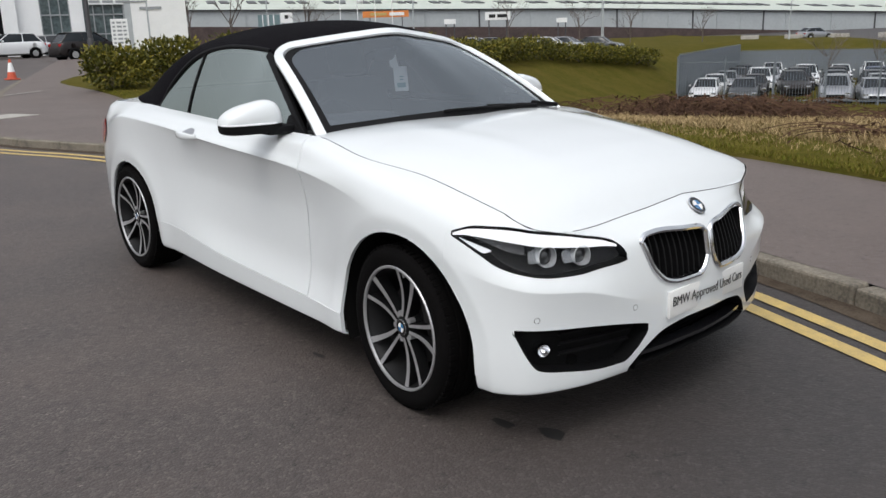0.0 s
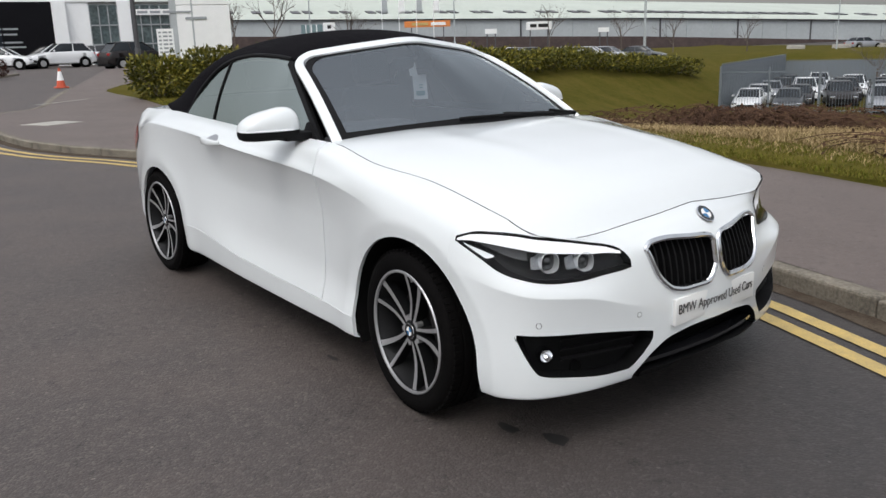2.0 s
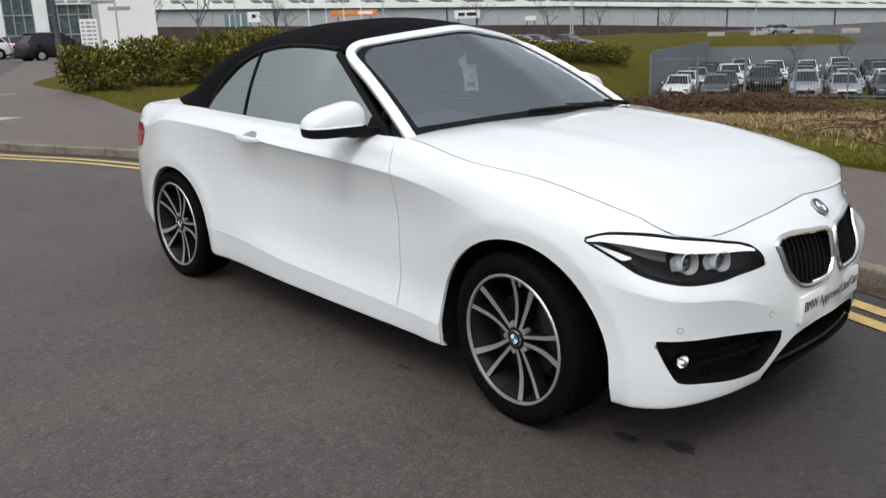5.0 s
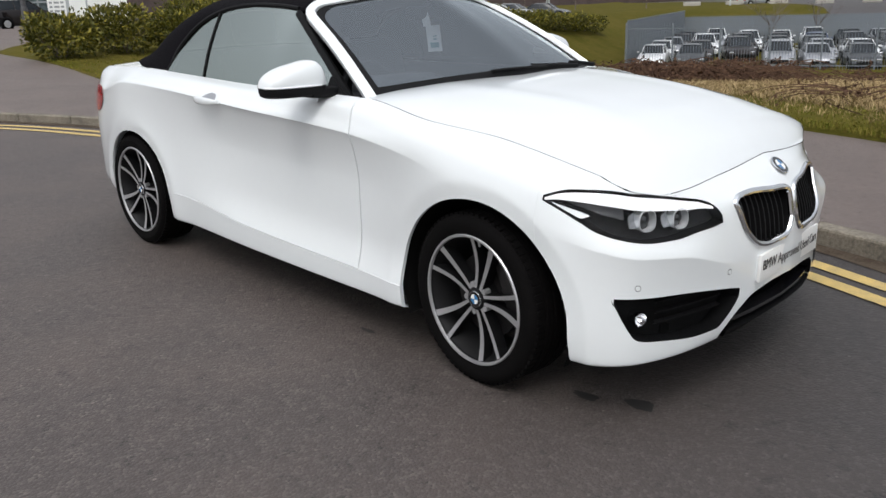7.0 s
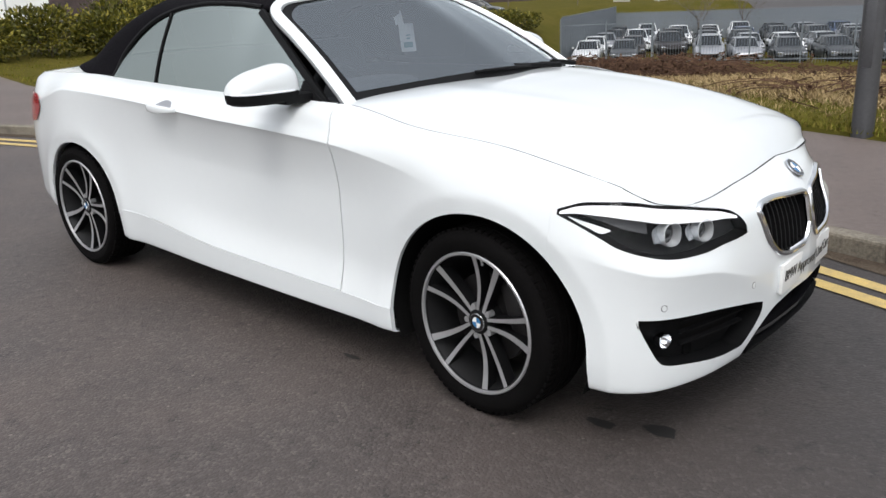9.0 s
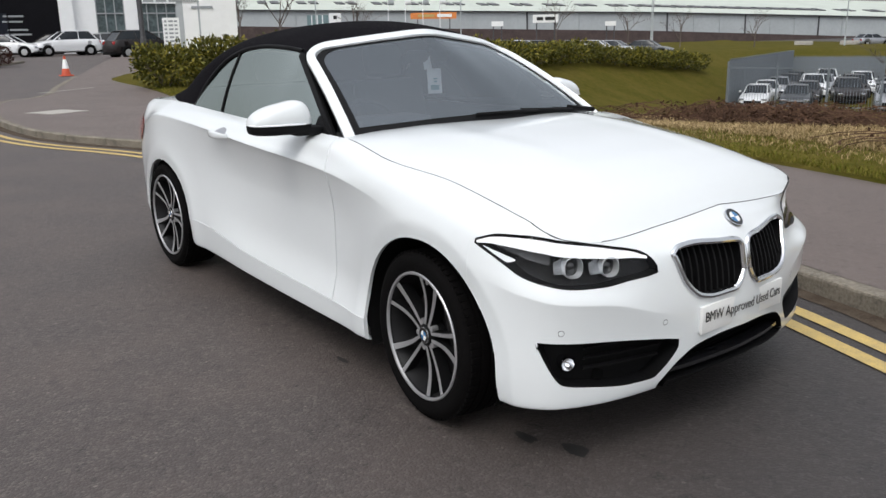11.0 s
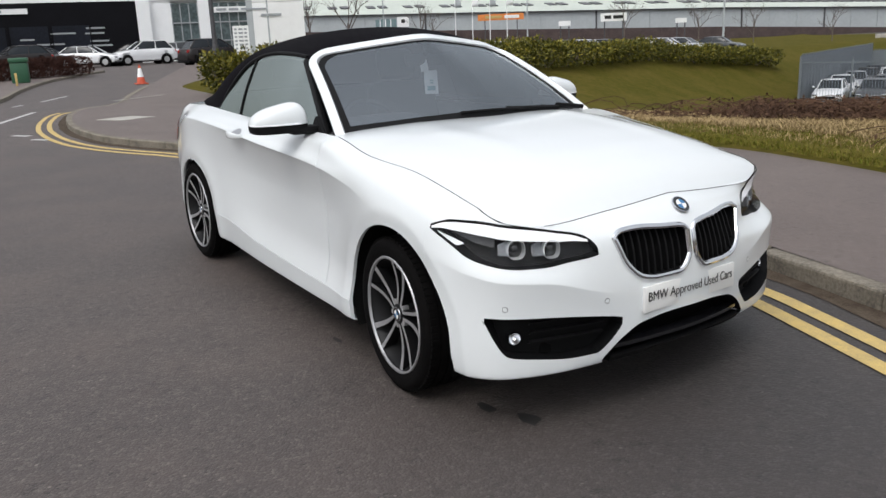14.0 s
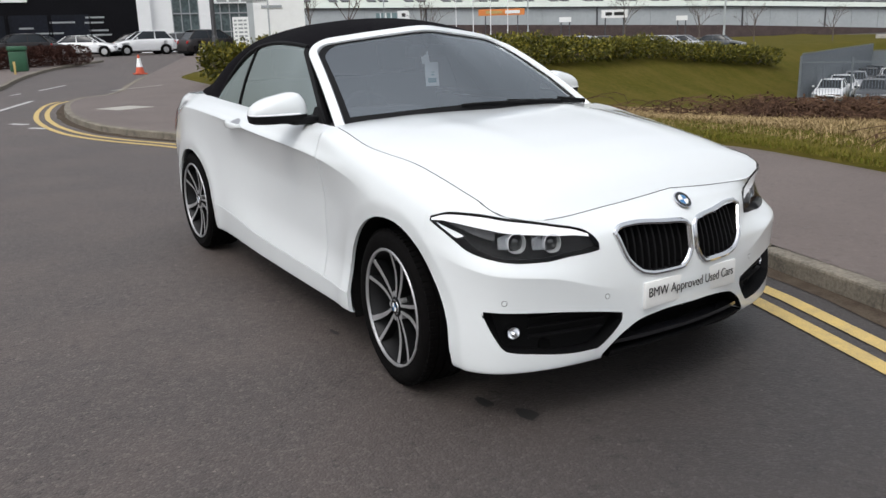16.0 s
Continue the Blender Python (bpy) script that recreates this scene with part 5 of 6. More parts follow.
def band(s0, s1, ds, v0, v1, nv, side, cuts=(), arches=True, out=0.0, lip=True):
    """A piece of the skin as a mesh, with its openings cut out and its edges turned in."""
    bm = bmesh.new()
    n = max(1, round((s1 - s0) / ds))
    rows, data = [], {}
    heights = [v0 + (v1 - v0) * j / nv for j in range(nv + 1)]
    sharp = [k + d for k in (2, 4, 5) for d in (-0.05, 0.0, 0.05) if v0 < k + d < v1]
    heights = sorted([v for v in heights if all(abs(v - k) > 0.035 for k in sharp)] + sharp)
    nv = len(heights) - 1
    for i in range(n + 1):
        s = s0 + (s1 - s0) * i / n
        c = skin_column(s)
        row = []
        for v in heights:
            k = seam_bend(s, v)
            p = skin(s + k, v, out, None if k else c)
            vert = bm.verts.new((p[0], p[1] * -side, p[2]))
            data[vert] = (s, p[2])
            row.append(vert)
        rows.append(row)
    for a, b in zip(rows, rows[1:]):
        for j in range(nv):
            q = (a[j], b[j], b[j + 1], a[j + 1])
            bm.faces.new(q if side < 0 else q[::-1])

    def cut(inside, snap):
        hit = {v for v in bm.verts if inside(v)}
        gone = [f for f in bm.faces if all(v in hit for v in f.verts)]
        bmesh.ops.delete(bm, geom=gone, context="FACES")
        for v in [v for v in bm.verts if v in hit and v.link_faces]:
            snap(v)
        bmesh.ops.delete(bm, geom=[v for v in bm.verts if not v.link_faces], context="VERTS")

    for shape in cuts:

        def snap(v, shape=shape):
            s, z = shape.snap(*data[v])
            p = skin_z(max(s, 0.0), z, out)
            v.co = (p[0], p[1] * -side, p[2])
            data[v] = (s, z)

        cut(lambda v, shape=shape: shape.holds(*data[v]), snap)
    if arches:
        for ax, az, r in ARCHES:

            def snap(v, ax=ax, az=az, r=r):
                d = Vector(((v.co.x - ax) / ARCH_LONG, max(v.co.z - az, 0.0)))
                d = d.normalized() * r
                v.co.x = ax + d.x * ARCH_LONG
                if v.co.z > az:
                    v.co.z = az + d.y

            cut(lambda v, ax=ax, az=az, r=r: math.hypot((v.co.x - ax) / ARCH_LONG, max(v.co.z - az, 0.0)) < r and abs(v.co.y) > 0.5, snap)
        # a raised line round each wheel arch
        for v in bm.verts:
            for ax, az, r in ARCHES:
                d = math.hypot((v.co.x - ax) / ARCH_LONG, max(v.co.z - az, 0.0)) - r
                if -0.01 < d < 0.2:
                    v.co.y += math.copysign(0.004 + 0.006 * min(1.0, max(0.0, d / 0.056)) if d < 0.056 else 0.01 * (1 - (d - 0.056) / 0.144) ** 2, v.co.y)
    if lip:
        tops = {tuple(round(c, 5) for c in row[-1].co) for row in rows if row[-1].is_valid} if v1 >= 8 else set()
        bm.normal_update()
        edge = [e for e in bm.edges if len(e.link_faces) == 1]
        r = bmesh.ops.extrude_edge_only(bm, edges=edge)
        for v in [g for g in r["geom"] if isinstance(g, bmesh.types.BMVert)]:
            s = RUN[int(np.argmin((RUN_X - v.co.x) ** 2 + (RUN_Y - abs(v.co.y)) ** 2))]
            nx, ny = plan_normal(s)
            if tuple(round(c, 5) for c in v.co) in tops:
                v.co.z -= 0.016
                continue
            v.co.x -= nx * 0.014
            v.co.y -= ny * 0.014 * (1 if v.co.y > 0 else -1)
    return bm


def patch(shape, side, out, n=40, m=14, shrink=0.0, s0=None, s1=None, low=0.0, high=1.0):
    """A sheet over a shape on the skin (or over a share of its height)."""
    bm = bmesh.new()
    a, b = shape.s0 + shrink if s0 is None else s0, shape.s1 - shrink if s1 is None else s1
    rows = []
    for i in range(n + 1):
        s = a + (b - a) * i / n
        lo, hi = shape.bottom(s) + shrink, shape.top(s) - shrink
        if hi < lo:
            lo = hi = (lo + hi) / 2
        c = skin_column(max(s, 0))
        row = []
        for j in range(m + 1):
            z = lo + (hi - lo) * (low + (high - low) * j / m)
            p = skin(max(s, 0), level_at(max(s, 0), z, c), out, c)
            row.append((p[0], p[1] * -side, p[2]))
        rows.append(row if side < 0 else row[::-1])
    grid(bm, rows)
    return bm


def pocket(shape, side, depth, steps=3, back=True):
    """The walls and the back of a recess behind a shape."""
    bm = bmesh.new()
    rings = []
    rim = shape.rim()
    for k in range(steps + 1):
        ring = []
        for s, z in rim:
            p = skin_z(max(s, 0), z, -depth * k / steps)
            ring.append(bm.verts.new((p[0], p[1] * -side, p[2])))
        rings.append(ring)
    for a, b in zip(rings, rings[1:]):
        for i in range(len(a)):
            j = (i + 1) % len(a)
            bm.faces.new((a[i], a[j], b[j], b[i]))
    if back:
        bm.faces.new(rings[-1])
    return bm


def frame_round(shape, side, radius, out, n=8, squash=1.0):
    """A rounded bar that follows the rim of a shape."""
    bm = bmesh.new()
    rim = shape.rim(30)
    pts = [Vector((q[0], q[1] * -side, q[2])) for q in (skin_z(max(s, 0), z, out) for s, z in rim)]
    nrm = [Vector((a, b * side, 0)) for a, b in (plan_normal(max(s, 0)) for s, _ in rim)]
    rings = []
    for i, p in enumerate(pts):
        t = (pts[(i + 1) % len(pts)] - pts[i - 1]).normalized()
        a = t.cross(nrm[i]).normalized()
        rings.append([bm.verts.new(p + a * radius * math.cos(2 * math.pi * k / n) + nrm[i] * radius * squash * math.sin(2 * math.pi * k / n)) for k in range(n)])
    for i in range(len(rings)):
        a, b = rings[i], rings[(i + 1) % len(rings)]
        for k in range(n):
            bm.faces.new((a[k], a[(k + 1) % n], b[(k + 1) % n], b[k]))
    bmesh.ops.recalc_face_normals(bm, faces=bm.faces)
    return bm


car = thing("convertible_car", "white two-door convertible with closed black cloth roof, parked at kerb", "car")
car_body = link("body_shell", band(1.15, 1.9, 0.05, 0.0, 0.2, 2, -1, lip=False), M_UNDER, car)

# front bumper in one piece across the nose
fb = bmesh.new()
for sd_ in (-1, 1):
    b_ = band(0.0, 1.14, 0.0085, 0.0, 8.0, 96, sd_, cuts=(LAMP, FOG, KIDNEY, LOWER), lip=False)
    me_ = bpy.data.meshes.new("half")
    b_.to_mesh(me_)
    b_.free()
    fb.from_mesh(me_)
    bpy.data.meshes.remove(me_)
bmesh.ops.remove_doubles(fb, verts=fb.verts, dist=0.0004)
bumper = part("front_bumper", fb, M_PAINT, car, angle=60)
for sd_ in (-1, 1):
    part("front_wing", band(1.1405, 2.075, 0.016, 0.0, 8.0, 70, sd_), M_PAINT, car, angle=50)
    door = part("door", band(2.081, 3.386, 0.03, 2.008, 8.0, 60, sd_), M_PAINT, car, angle=50)
    part("sill", band(1.76, 3.64, 0.03, 0.0, 1.99, 16, sd_, out=0.003), M_PAINT, car, angle=50)
    part("rear_quarter_panel", band(3.386, 4.95, 0.022, 0.0, 8.0, 70, sd_), M_PAINT, car, angle=50)
    part("rear_bumper", band(4.954, S_END, 0.04, 0.0, 8.0, 40, sd_, lip=False), M_PAINT, car, angle=50)
    # door handle: a bar over a grey sheet that paints the cup's shade
    hb = bmesh.new()
    rings = []
    for k in range(15):
        a = k / 14
        p = skin_z(3.06 + 0.22 * a, 0.876 + 0.004 * a, 0.004 + 0.03 * math.sin(math.pi * a) ** 0.45)
        r = 0.019 * max(0.15, math.sin(math.pi * a)) ** 0.35
        rings.append([hb.verts.new((p[0], p[1] * -sd_ + sd_ * 0.4 * r * math.cos(t), p[2] + r * math.sin(t))) for t in np.linspace(0, 2 * math.pi, 12, endpoint=False)])
    for a, b in zip(rings, rings[1:]):
        for k in range(12):
            hb.faces.new((a[k], a[(k + 1) % 12], b[(k + 1) % 12], b[k]))
    hb.faces.new(rings[0])
    hb.faces.new(rings[-1])
    bmesh.ops.recalc_face_normals(hb, faces=hb.faces)
    part("handle", hb, M_PAINT, door)
    CUP = Opening([(3.1, 0.886), (3.125, 0.905), (3.165, 0.91), (3.2, 0.902), (3.225, 0.886)], [(3.1, 0.882), (3.16, 0.866), (3.225, 0.882)])
    part("handle_cup", patch(CUP, sd_, 0.0022, 14, 6), M_CARSILVER, door)
    # tail lamp wrapped round the rear corner
    TAIL = Opening([(4.48, 0.83), (4.56, 0.872), (4.85, 0.875)], [(4.48, 0.80), (4.56, 0.73), (4.85, 0.72)])
    part("tail_lamp", patch(TAIL, sd_, 0.006, 14, 6), M_RED, car, "red tail lamp")


def sweep(pts, radius, material, name, parent, n=7, label=""):
    """One round bar through places."""
    bm = bmesh.new()
    rings = []
    for i, p in enumerate(pts):
        t = (Vector(pts[min(i + 1, len(pts) - 1)]) - Vector(pts[max(i - 1, 0)])).normalized()
        a = t.orthogonal().normalized() if not rings else (a0 - t * a0.dot(t)).normalized()
        a0, b = a, t.cross(a)
        r = radius(i / (len(pts) - 1)) if callable(radius) else radius
        rings.append([bm.verts.new(Vector(p) + (a * math.cos(q) + b * math.sin(q)) * r) for q in np.linspace(0, 2 * math.pi, n, endpoint=False)])
    for u, v in zip(rings, rings[1:]):
        for k in range(n):
            bm.faces.new((u[k], u[(k + 1) % n], v[(k + 1) % n], v[k]))
    bm.faces.new(rings[0])
    bm.faces.new(rings[-1])
    bmesh.ops.recalc_face_normals(bm, faces=bm.faces)
    return part(name, bm, material, parent, label)


def edge_at(x, lo=0.0, hi=S_END):
    """The top edge of the skin at a station along the car: half width, height."""
    for _ in range(40):
        mid = (lo + hi) / 2
        lo, hi = (mid, hi) if skin(mid, 8.0)[0] > x else (lo, mid)
    p = skin(lo, 8.0)
    return -p[1], p[2]


def deck(xs, crown, n=44, power=2.2, ridge=0.0, shrink=0.0055):
    bm = bmesh.new()
    rows = []
    for x in xs:
        y, z = edge_at(x)
        y = max(y - shrink, 0.004)
        row = []
        for k in range(n + 1):
            w = -1 + 2 * k / n
            a = abs(w)
            lift = crown(x) * (1 - a**power) + ridge * math.exp(-(((a - 0.52) / 0.09) ** 2)) * min(1, max(0, (x + 0.75) * 2)) * min(1, max(0, (0.45 - x) * 2))
            row.append((x, y * w, z + lift))
        rows.append(row)
    grid(bm, rows)
    bmesh.ops.reverse_faces(bm, faces=bm.faces)
    bm.normal_update()
    return bm


FRONT_X = skin(0.0, 8.0)[0]
part("bonnet", deck([FRONT_X - 0.004 - 0.0012 * k * k for k in range(5)] + [FRONT_X - 0.03 - (FRONT_X + 0.66) * k / 40 for k in range(41)], smooth_curve((-0.7, -0.3, 0.2, 0.45, FRONT_X), (0.024, 0.078, 0.09, 0.056, 0.0)), power=3.0, ridge=0.006), M_PAINT, car)
part("boot_lid", deck([-2.5 - 0.97 * k / 24 for k in range(25)], smooth_curve((-3.5, -3.3, -2.5), (0.01, 0.03, 0.05))), M_PAINT, car)
# dark shut lines below the seams
for sd_ in (-1, 1):
    for s, v0, v1 in ((2.078, 1.9, 8.0),):
        sl = bmesh.new()
        rows = []
        for j in range(50):
            v = v0 + (v1 - v0) * j / 49
            rows.append([(q[0], q[1] * -sd_, q[2]) for q in (skin(s + seam_bend(s, v) - 0.012, v, -0.007), skin(s + seam_bend(s, v) + 0.012, v, -0.007))])
        grid(sl, rows)
        part("seam", sl, M_GAP, car)
    sl = bmesh.new()
    rows = []
    for j in range(100):
        s = 0.0 + 2.0 * j / 99
        dip = 0.0032 if s < 0.8 else 0.0032 + 0.005 * min(1.0, (s - 0.8) / 0.3)
        p = skin(s, 8.0)
        rows.append([(p[0] + 0.005 * plan_normal(s)[0], (p[1] - 0.005 * plan_normal(s)[1]) * -sd_, p[2] - dip - 0.003), (p[0] - 0.009 * plan_normal(s)[0], (p[1] + 0.009 * plan_normal(s)[1]) * -sd_, p[2] - dip)])
    grid(sl, rows)
    part("bonnet_seam", sl, M_GAP, car)

    sweep([(q[0], q[1] * -sd_, q[2] + 0.0012) for q in (skin(0.62 * j / 40, 8.0) for j in range(41))], 0.0012, M_GAP, "bonnet_shut_line", car, 5)

# headlamps, fog lamps, grilles
for sd_ in (-1, 1):
    lamp = part("headlamp", pocket(LAMP, sd_, 0.05), M_LAMPBODY, car, "dark headlamp with white light strip and two ring lamps")
    part("lens", patch(LAMP, sd_, 0.001, 46, 10), M_LENS, lamp)
    knots = [0.47 + 0.645 * k / 12 for k in range(13)]
    GUIDE = Opening([(s, LAMP.top(s) - 0.0085) for s in knots], [(s, LAMP.top(s) - 0.009 - 0.037 * math.sin(math.pi * (0.02 + 0.96 * k / 12)) ** 0.6) for k, s in enumerate(knots)])
    part("light_guide", patch(GUIDE, sd_, 0.0025, 46, 4), M_LAMPWHITE, lamp, "bright white strip along the top")
    part("side_marker", patch(MARKER, sd_, -0.004, 14, 3), M_LAMPWHITE, lamp)
    part("inner_panel", patch(LAMP, sd_, -0.022, 16, 4, s0=0.84, s1=1.1, low=0.4, high=0.68), M_STEELGREY, lamp)
    for s, z, r in ((0.74, 0.632, 0.035), (0.604, 0.622, 0.033)):
        p = Vector(skin_z(s, z, -0.024))
        p.y *= -sd_
        m = Matrix.Translation(p) @ Vector((0.93, 0.36 * sd_, 0.05)).to_track_quat("Y", "Z").to_matrix().to_4x4()
        # a squared ring of light, bright at its rim
        ring = bmesh.new()
        lathe(ring, [(r * 0.94, -0.016), (r * 1.0, 0.006), (r * 0.98, 0.016), (r * 0.91, 0.017), (r * 0.86, 0.006), (r * 0.83, -0.016)], 32)
        for v in ring.verts:
            v.co.x = math.copysign(abs(v.co.x / r) ** 0.8 * r * 0.92, v.co.x)
            v.co.z = math.copysign(abs(v.co.z / r) ** 0.8 * r, v.co.z)
        ring.transform(m)
        part("ring_lamp", ring, M_RING, lamp)
        ring = bmesh.new()
        lathe(ring, [(0.0005, 0.004), (r * 0.3, 0.002), (r * 0.62, -0.006), (r * 0.84, -0.016)], 24)
        ring.transform(m)
        part("projector_lens", ring, M_GLOSSBLACK, lamp)
        # polished bowl that opens beside the ring
        bowl = bmesh.new()
        rows = []
        for k in range(9):
            t = k / 8
            h = 0.05 - 0.014 * t
            rows.append([(q[0], q[1] * -sd_, q[2]) for q in (skin_z(s + 0.03 + 0.05 * t, z - 0.4 * h + h * j / 6, -0.03 + 0.022 * t - 0.008 * math.sin(math.pi * j / 6)) for j in range(7))])
        grid(bowl, rows)
        bmesh.ops.recalc_face_normals(bowl, faces=bowl.faces)
        part("reflector", bowl, M_REFLECT, lamp)
    fog = part("side_intake", pocket(FOG, sd_, 0.07), M_BLACK, car, "black side intake with a fog lamp")
    for z in (0.29, 0.325, 0.36):
        sl = bmesh.new()
        rows = []
        for k in range(17):
            s = 0.4 + 0.3 * k / 16
            rows.append([(q[0], q[1] * -sd_, q[2]) for q in (skin_z(s, z, -0.045), skin_z(s, z + 0.004, -0.03), skin_z(s, z + 0.009, -0.03), skin_z(s, z + 0.012, -0.045))])
        grid(sl, rows)
        part("slat", sl, M_BLACK, fog)
    p = Vector(skin_z(0.755, 0.315, -0.045))
    p.y *= -sd_
    m = Matrix.Translation(p) @ Vector((0.93, 0.36 * sd_, 0.0)).to_track_quat("Y", "Z").to_matrix().to_4x4()
    ring = bmesh.new()
    lathe(ring, [(0.024, -0.04), (0.024, 0.004), (0.0215, 0.008), (0.0195, 0.0), (0.011, -0.012), (0.001, -0.016)], 24)
    ring.transform(m)
    part("fog_lamp", ring, M_CHROME, fog, "round clear fog lamp")
    kid = part("kidney_grille", pocket(KIDNEY, sd_, 0.05), M_BLACK, car, "chrome-framed grille with upright black slats")
    part("chrome_frame", frame_round(KIDNEY, sd_, 0.0105, 0.002, squash=1.0), M_CHROME, kid)
    for k in range(9):
        s = 0.05 + 0.032 * k
        lo, hi = KIDNEY.bottom(s) + 0.004, KIDNEY.top(s) - 0.004
        sl = bmesh.new()
        rows = []
        for j in range(9):
            z = lo + (hi - lo) * j / 8
            rows.append([(q[0], q[1] * -sd_, q[2]) for q in (skin_z(s - 0.007, z, -0.05), skin_z(s - 0.004, z, -0.012 - 0.018 * (j / 8) ** 3), skin_z(s + 0.004, z, -0.012 - 0.018 * (j / 8) ** 3), skin_z(s + 0.007, z, -0.05))])
        grid(sl, rows)
        bmesh.ops.recalc_face_normals(sl, faces=sl.faces)
        part("slat", sl, M_BLACK, kid)
    for s, z in ((0.795, 0.437), (0.41, 0.42)):
        p = Vector(skin_z(s, z, 0.0012))
        p.y *= -sd_
        nx, ny = plan_normal(s)
        ring = bmesh.new()
        lathe(ring, [(0.0005, 0.0), (0.0085, 0.0), (0.0085, -0.004)], 16)
        ring.transform(Matrix.Translation(p) @ Vector((nx, ny * sd_, 0)).to_track_quat("Y", "Z").to_matrix().to_4x4())
        part("parking_sensor", ring, M_PAINT, car)
        ring = bmesh.new()
        lathe(ring, [(0.0085, -0.0005), (0.0103, -0.0005)], 16)
        ring.transform(Matrix.Translation(p) @ Vector((nx, ny * sd_, 0)).to_track_quat("Y", "Z").to_matrix().to_4x4())
        part("sensor_ring", ring, M_GAP, car)
lg = bmesh.new()
rows = []
for k in range(41):
    s = 0.415 * (k - 20) / 20
    a = abs(s)
    lo, hi = LOWER.bottom(a), LOWER.top(a)
    row = []
    for z, o in ((lo, 0.0), (lo, -0.09), (hi, -0.09), (hi, 0.0)):
        p = skin_z(a, z, o)
        row.append((p[0], p[1] * (1 if s < 0 else -1), p[2]))
    rows.append(row)
grid(lg, rows)
bmesh.ops.recalc_face_normals(lg, faces=lg.faces)
lower = part("lower_grille", lg, M_BLACK, car, "black lower air intake")
for z0, z1, o, smax, ma in ((0.225, 0.24, -0.012, 0.36, M_GLOSSBLACK), (0.176, 0.198, 0.004, 0.38, M_BLACK)):
    lg = bmesh.new()
    rows = []
    for k in range(41):
        s = smax * (k - 20) / 20
        row = []
        for z, oo in ((z0, o - 0.05), (z0, o), (z1, o), (z1, o - 0.05)):
            p = skin_z(abs(s), z, oo)
            row.append((p[0], p[1] * (1 if s < 0 else -1), p[2]))
        rows.append(row)
    grid(lg, rows)
    bmesh.ops.recalc_face_normals(lg, faces=lg.faces)
    part("lip", lg, ma, lower)

# front plate with its line of words
PX = 0.709
plate = part("front_plate", boxed(PX - 0.012, PX, -0.257, 0.26, 0.348, 0.446, bevel=0.004), M_PLATE, car, "white plate with black words")
part("plate_holder", boxed(PX - 0.035, PX - 0.008, -0.254, 0.257, 0.351, 0.443, bevel=0.003), M_PAINT, car)
words = bpy.data.curves.new("words", "FONT")
words.body = "BMW Approved Used Cars"
words.align_x, words.align_y, words.size, words.extrude = "CENTER", "CENTER", 0.05, 0.0006
wob = new("words", words)
wob.data.materials.append(M_LETTER)
dg = bpy.context.evaluated_depsgraph_get()
wme = bpy.data.meshes.new_from_object(wob.evaluated_get(dg))
wco = np.array([v.co for v in wme.vertices])
fit_x = 0.48 / (wco[:, 0].max() - wco[:, 0].min())
bpy.data.objects.remove(wob)
wme.transform(Matrix.Translation((PX + 0.0012, 0, 0.405)) @ Matrix(((0, 0, 1, 0), (1, 0, 0, 0), (0, 1, 0, 0), (0, 0, 0, 1))) @ Matrix.Diagonal((fit_x, 1.0, 1, 1)))
lett = new("lettering", wme)
lett.parent = plate


def roundel(parent, m, r):
    """A round badge: chrome ring, dark band, quarters in blue and white."""
    bm = bmesh.new()
    lathe(bm, [(r * 0.93, 0.0), (r, 0.001), (r * 0.97, 0.004), (r * 0.92, 0.0045)], 32)
    bm.transform(m)
    badge = part("badge", bm, M_CHROME, parent, "round badge in dark, blue and white")
    bm = bmesh.new()
    lathe(bm, [(r * 0.58, 0.0045), (r * 0.94, 0.0042), (r * 0.94, 0.0)], 32)
    bm.transform(m)
    part("dark_ring", bm, M_GLOSSBLACK, badge)
    for q in range(4):
        bm = bmesh.new()
        c = bm.verts.new((0, 0.005, 0))
        arc = [bm.verts.new((r * 0.58 * math.cos(math.pi / 2 * (q + k / 8)), 0.005, r * 0.58 * math.sin(math.pi / 2 * (q + k / 8)))) for k in range(9)]
        for a, b in zip(arc, arc[1:]):
            bm.faces.new((c, a, b))
        bm.transform(m)
        part("quarter", bm, M_BLUE if q % 2 else M_PLATE, badge)


roundel(car, Matrix.Translation((0.629, 0.004, 0.703)) @ Vector((0.66, 0, 0.75)).to_track_quat("Y", "Z").to_matrix().to_4x4(), 0.0385)

# ---- roof, glass, pillars ----
TOP = np.array(((-1.355, 0.58, 1.275, -1.25, 1.352), (-1.5, 0.6, 1.292, -1.45, 1.4), (-1.7, 0.612, 1.3, -1.7, 1.425), (-1.88, 0.618, 1.29, -1.95, 1.418), (-2.08, 0.628, 1.25, -2.25, 1.38), (-2.24, 0.65, 1.178, -2.5, 1.3), (-2.34, 0.69, 1.085, -2.7, 1.2), (-2.4, 0.742, 0.975, -2.84, 1.11), (-2.6, 0.748, 0.985, -2.97, 1.045)))
TU = np.linspace(0, 1, len(TOP))
top_at = [smooth_curve(TU, TOP[:, k]) for k in range(5)]


def roof_point(u, w, out=0.0):
    """u runs along the side edge, w from the driver's edge (-1) over the middle to the other (1)."""
    xe, ye, ze, xc, zc = (f(u) for f in top_at)
    a = 1 - abs(w)
    k = 1 - (1 - a) ** 2.3
    side = (1 - a ** (1.1 + 1.3 * step(0.3, 0.8, u))) * (1 if w > 0 else -1)
    return Vector((xe + (xc - xe) * (1 - (1 - a) ** 2.2), ye * side, ze + (zc - ze) * k + out))


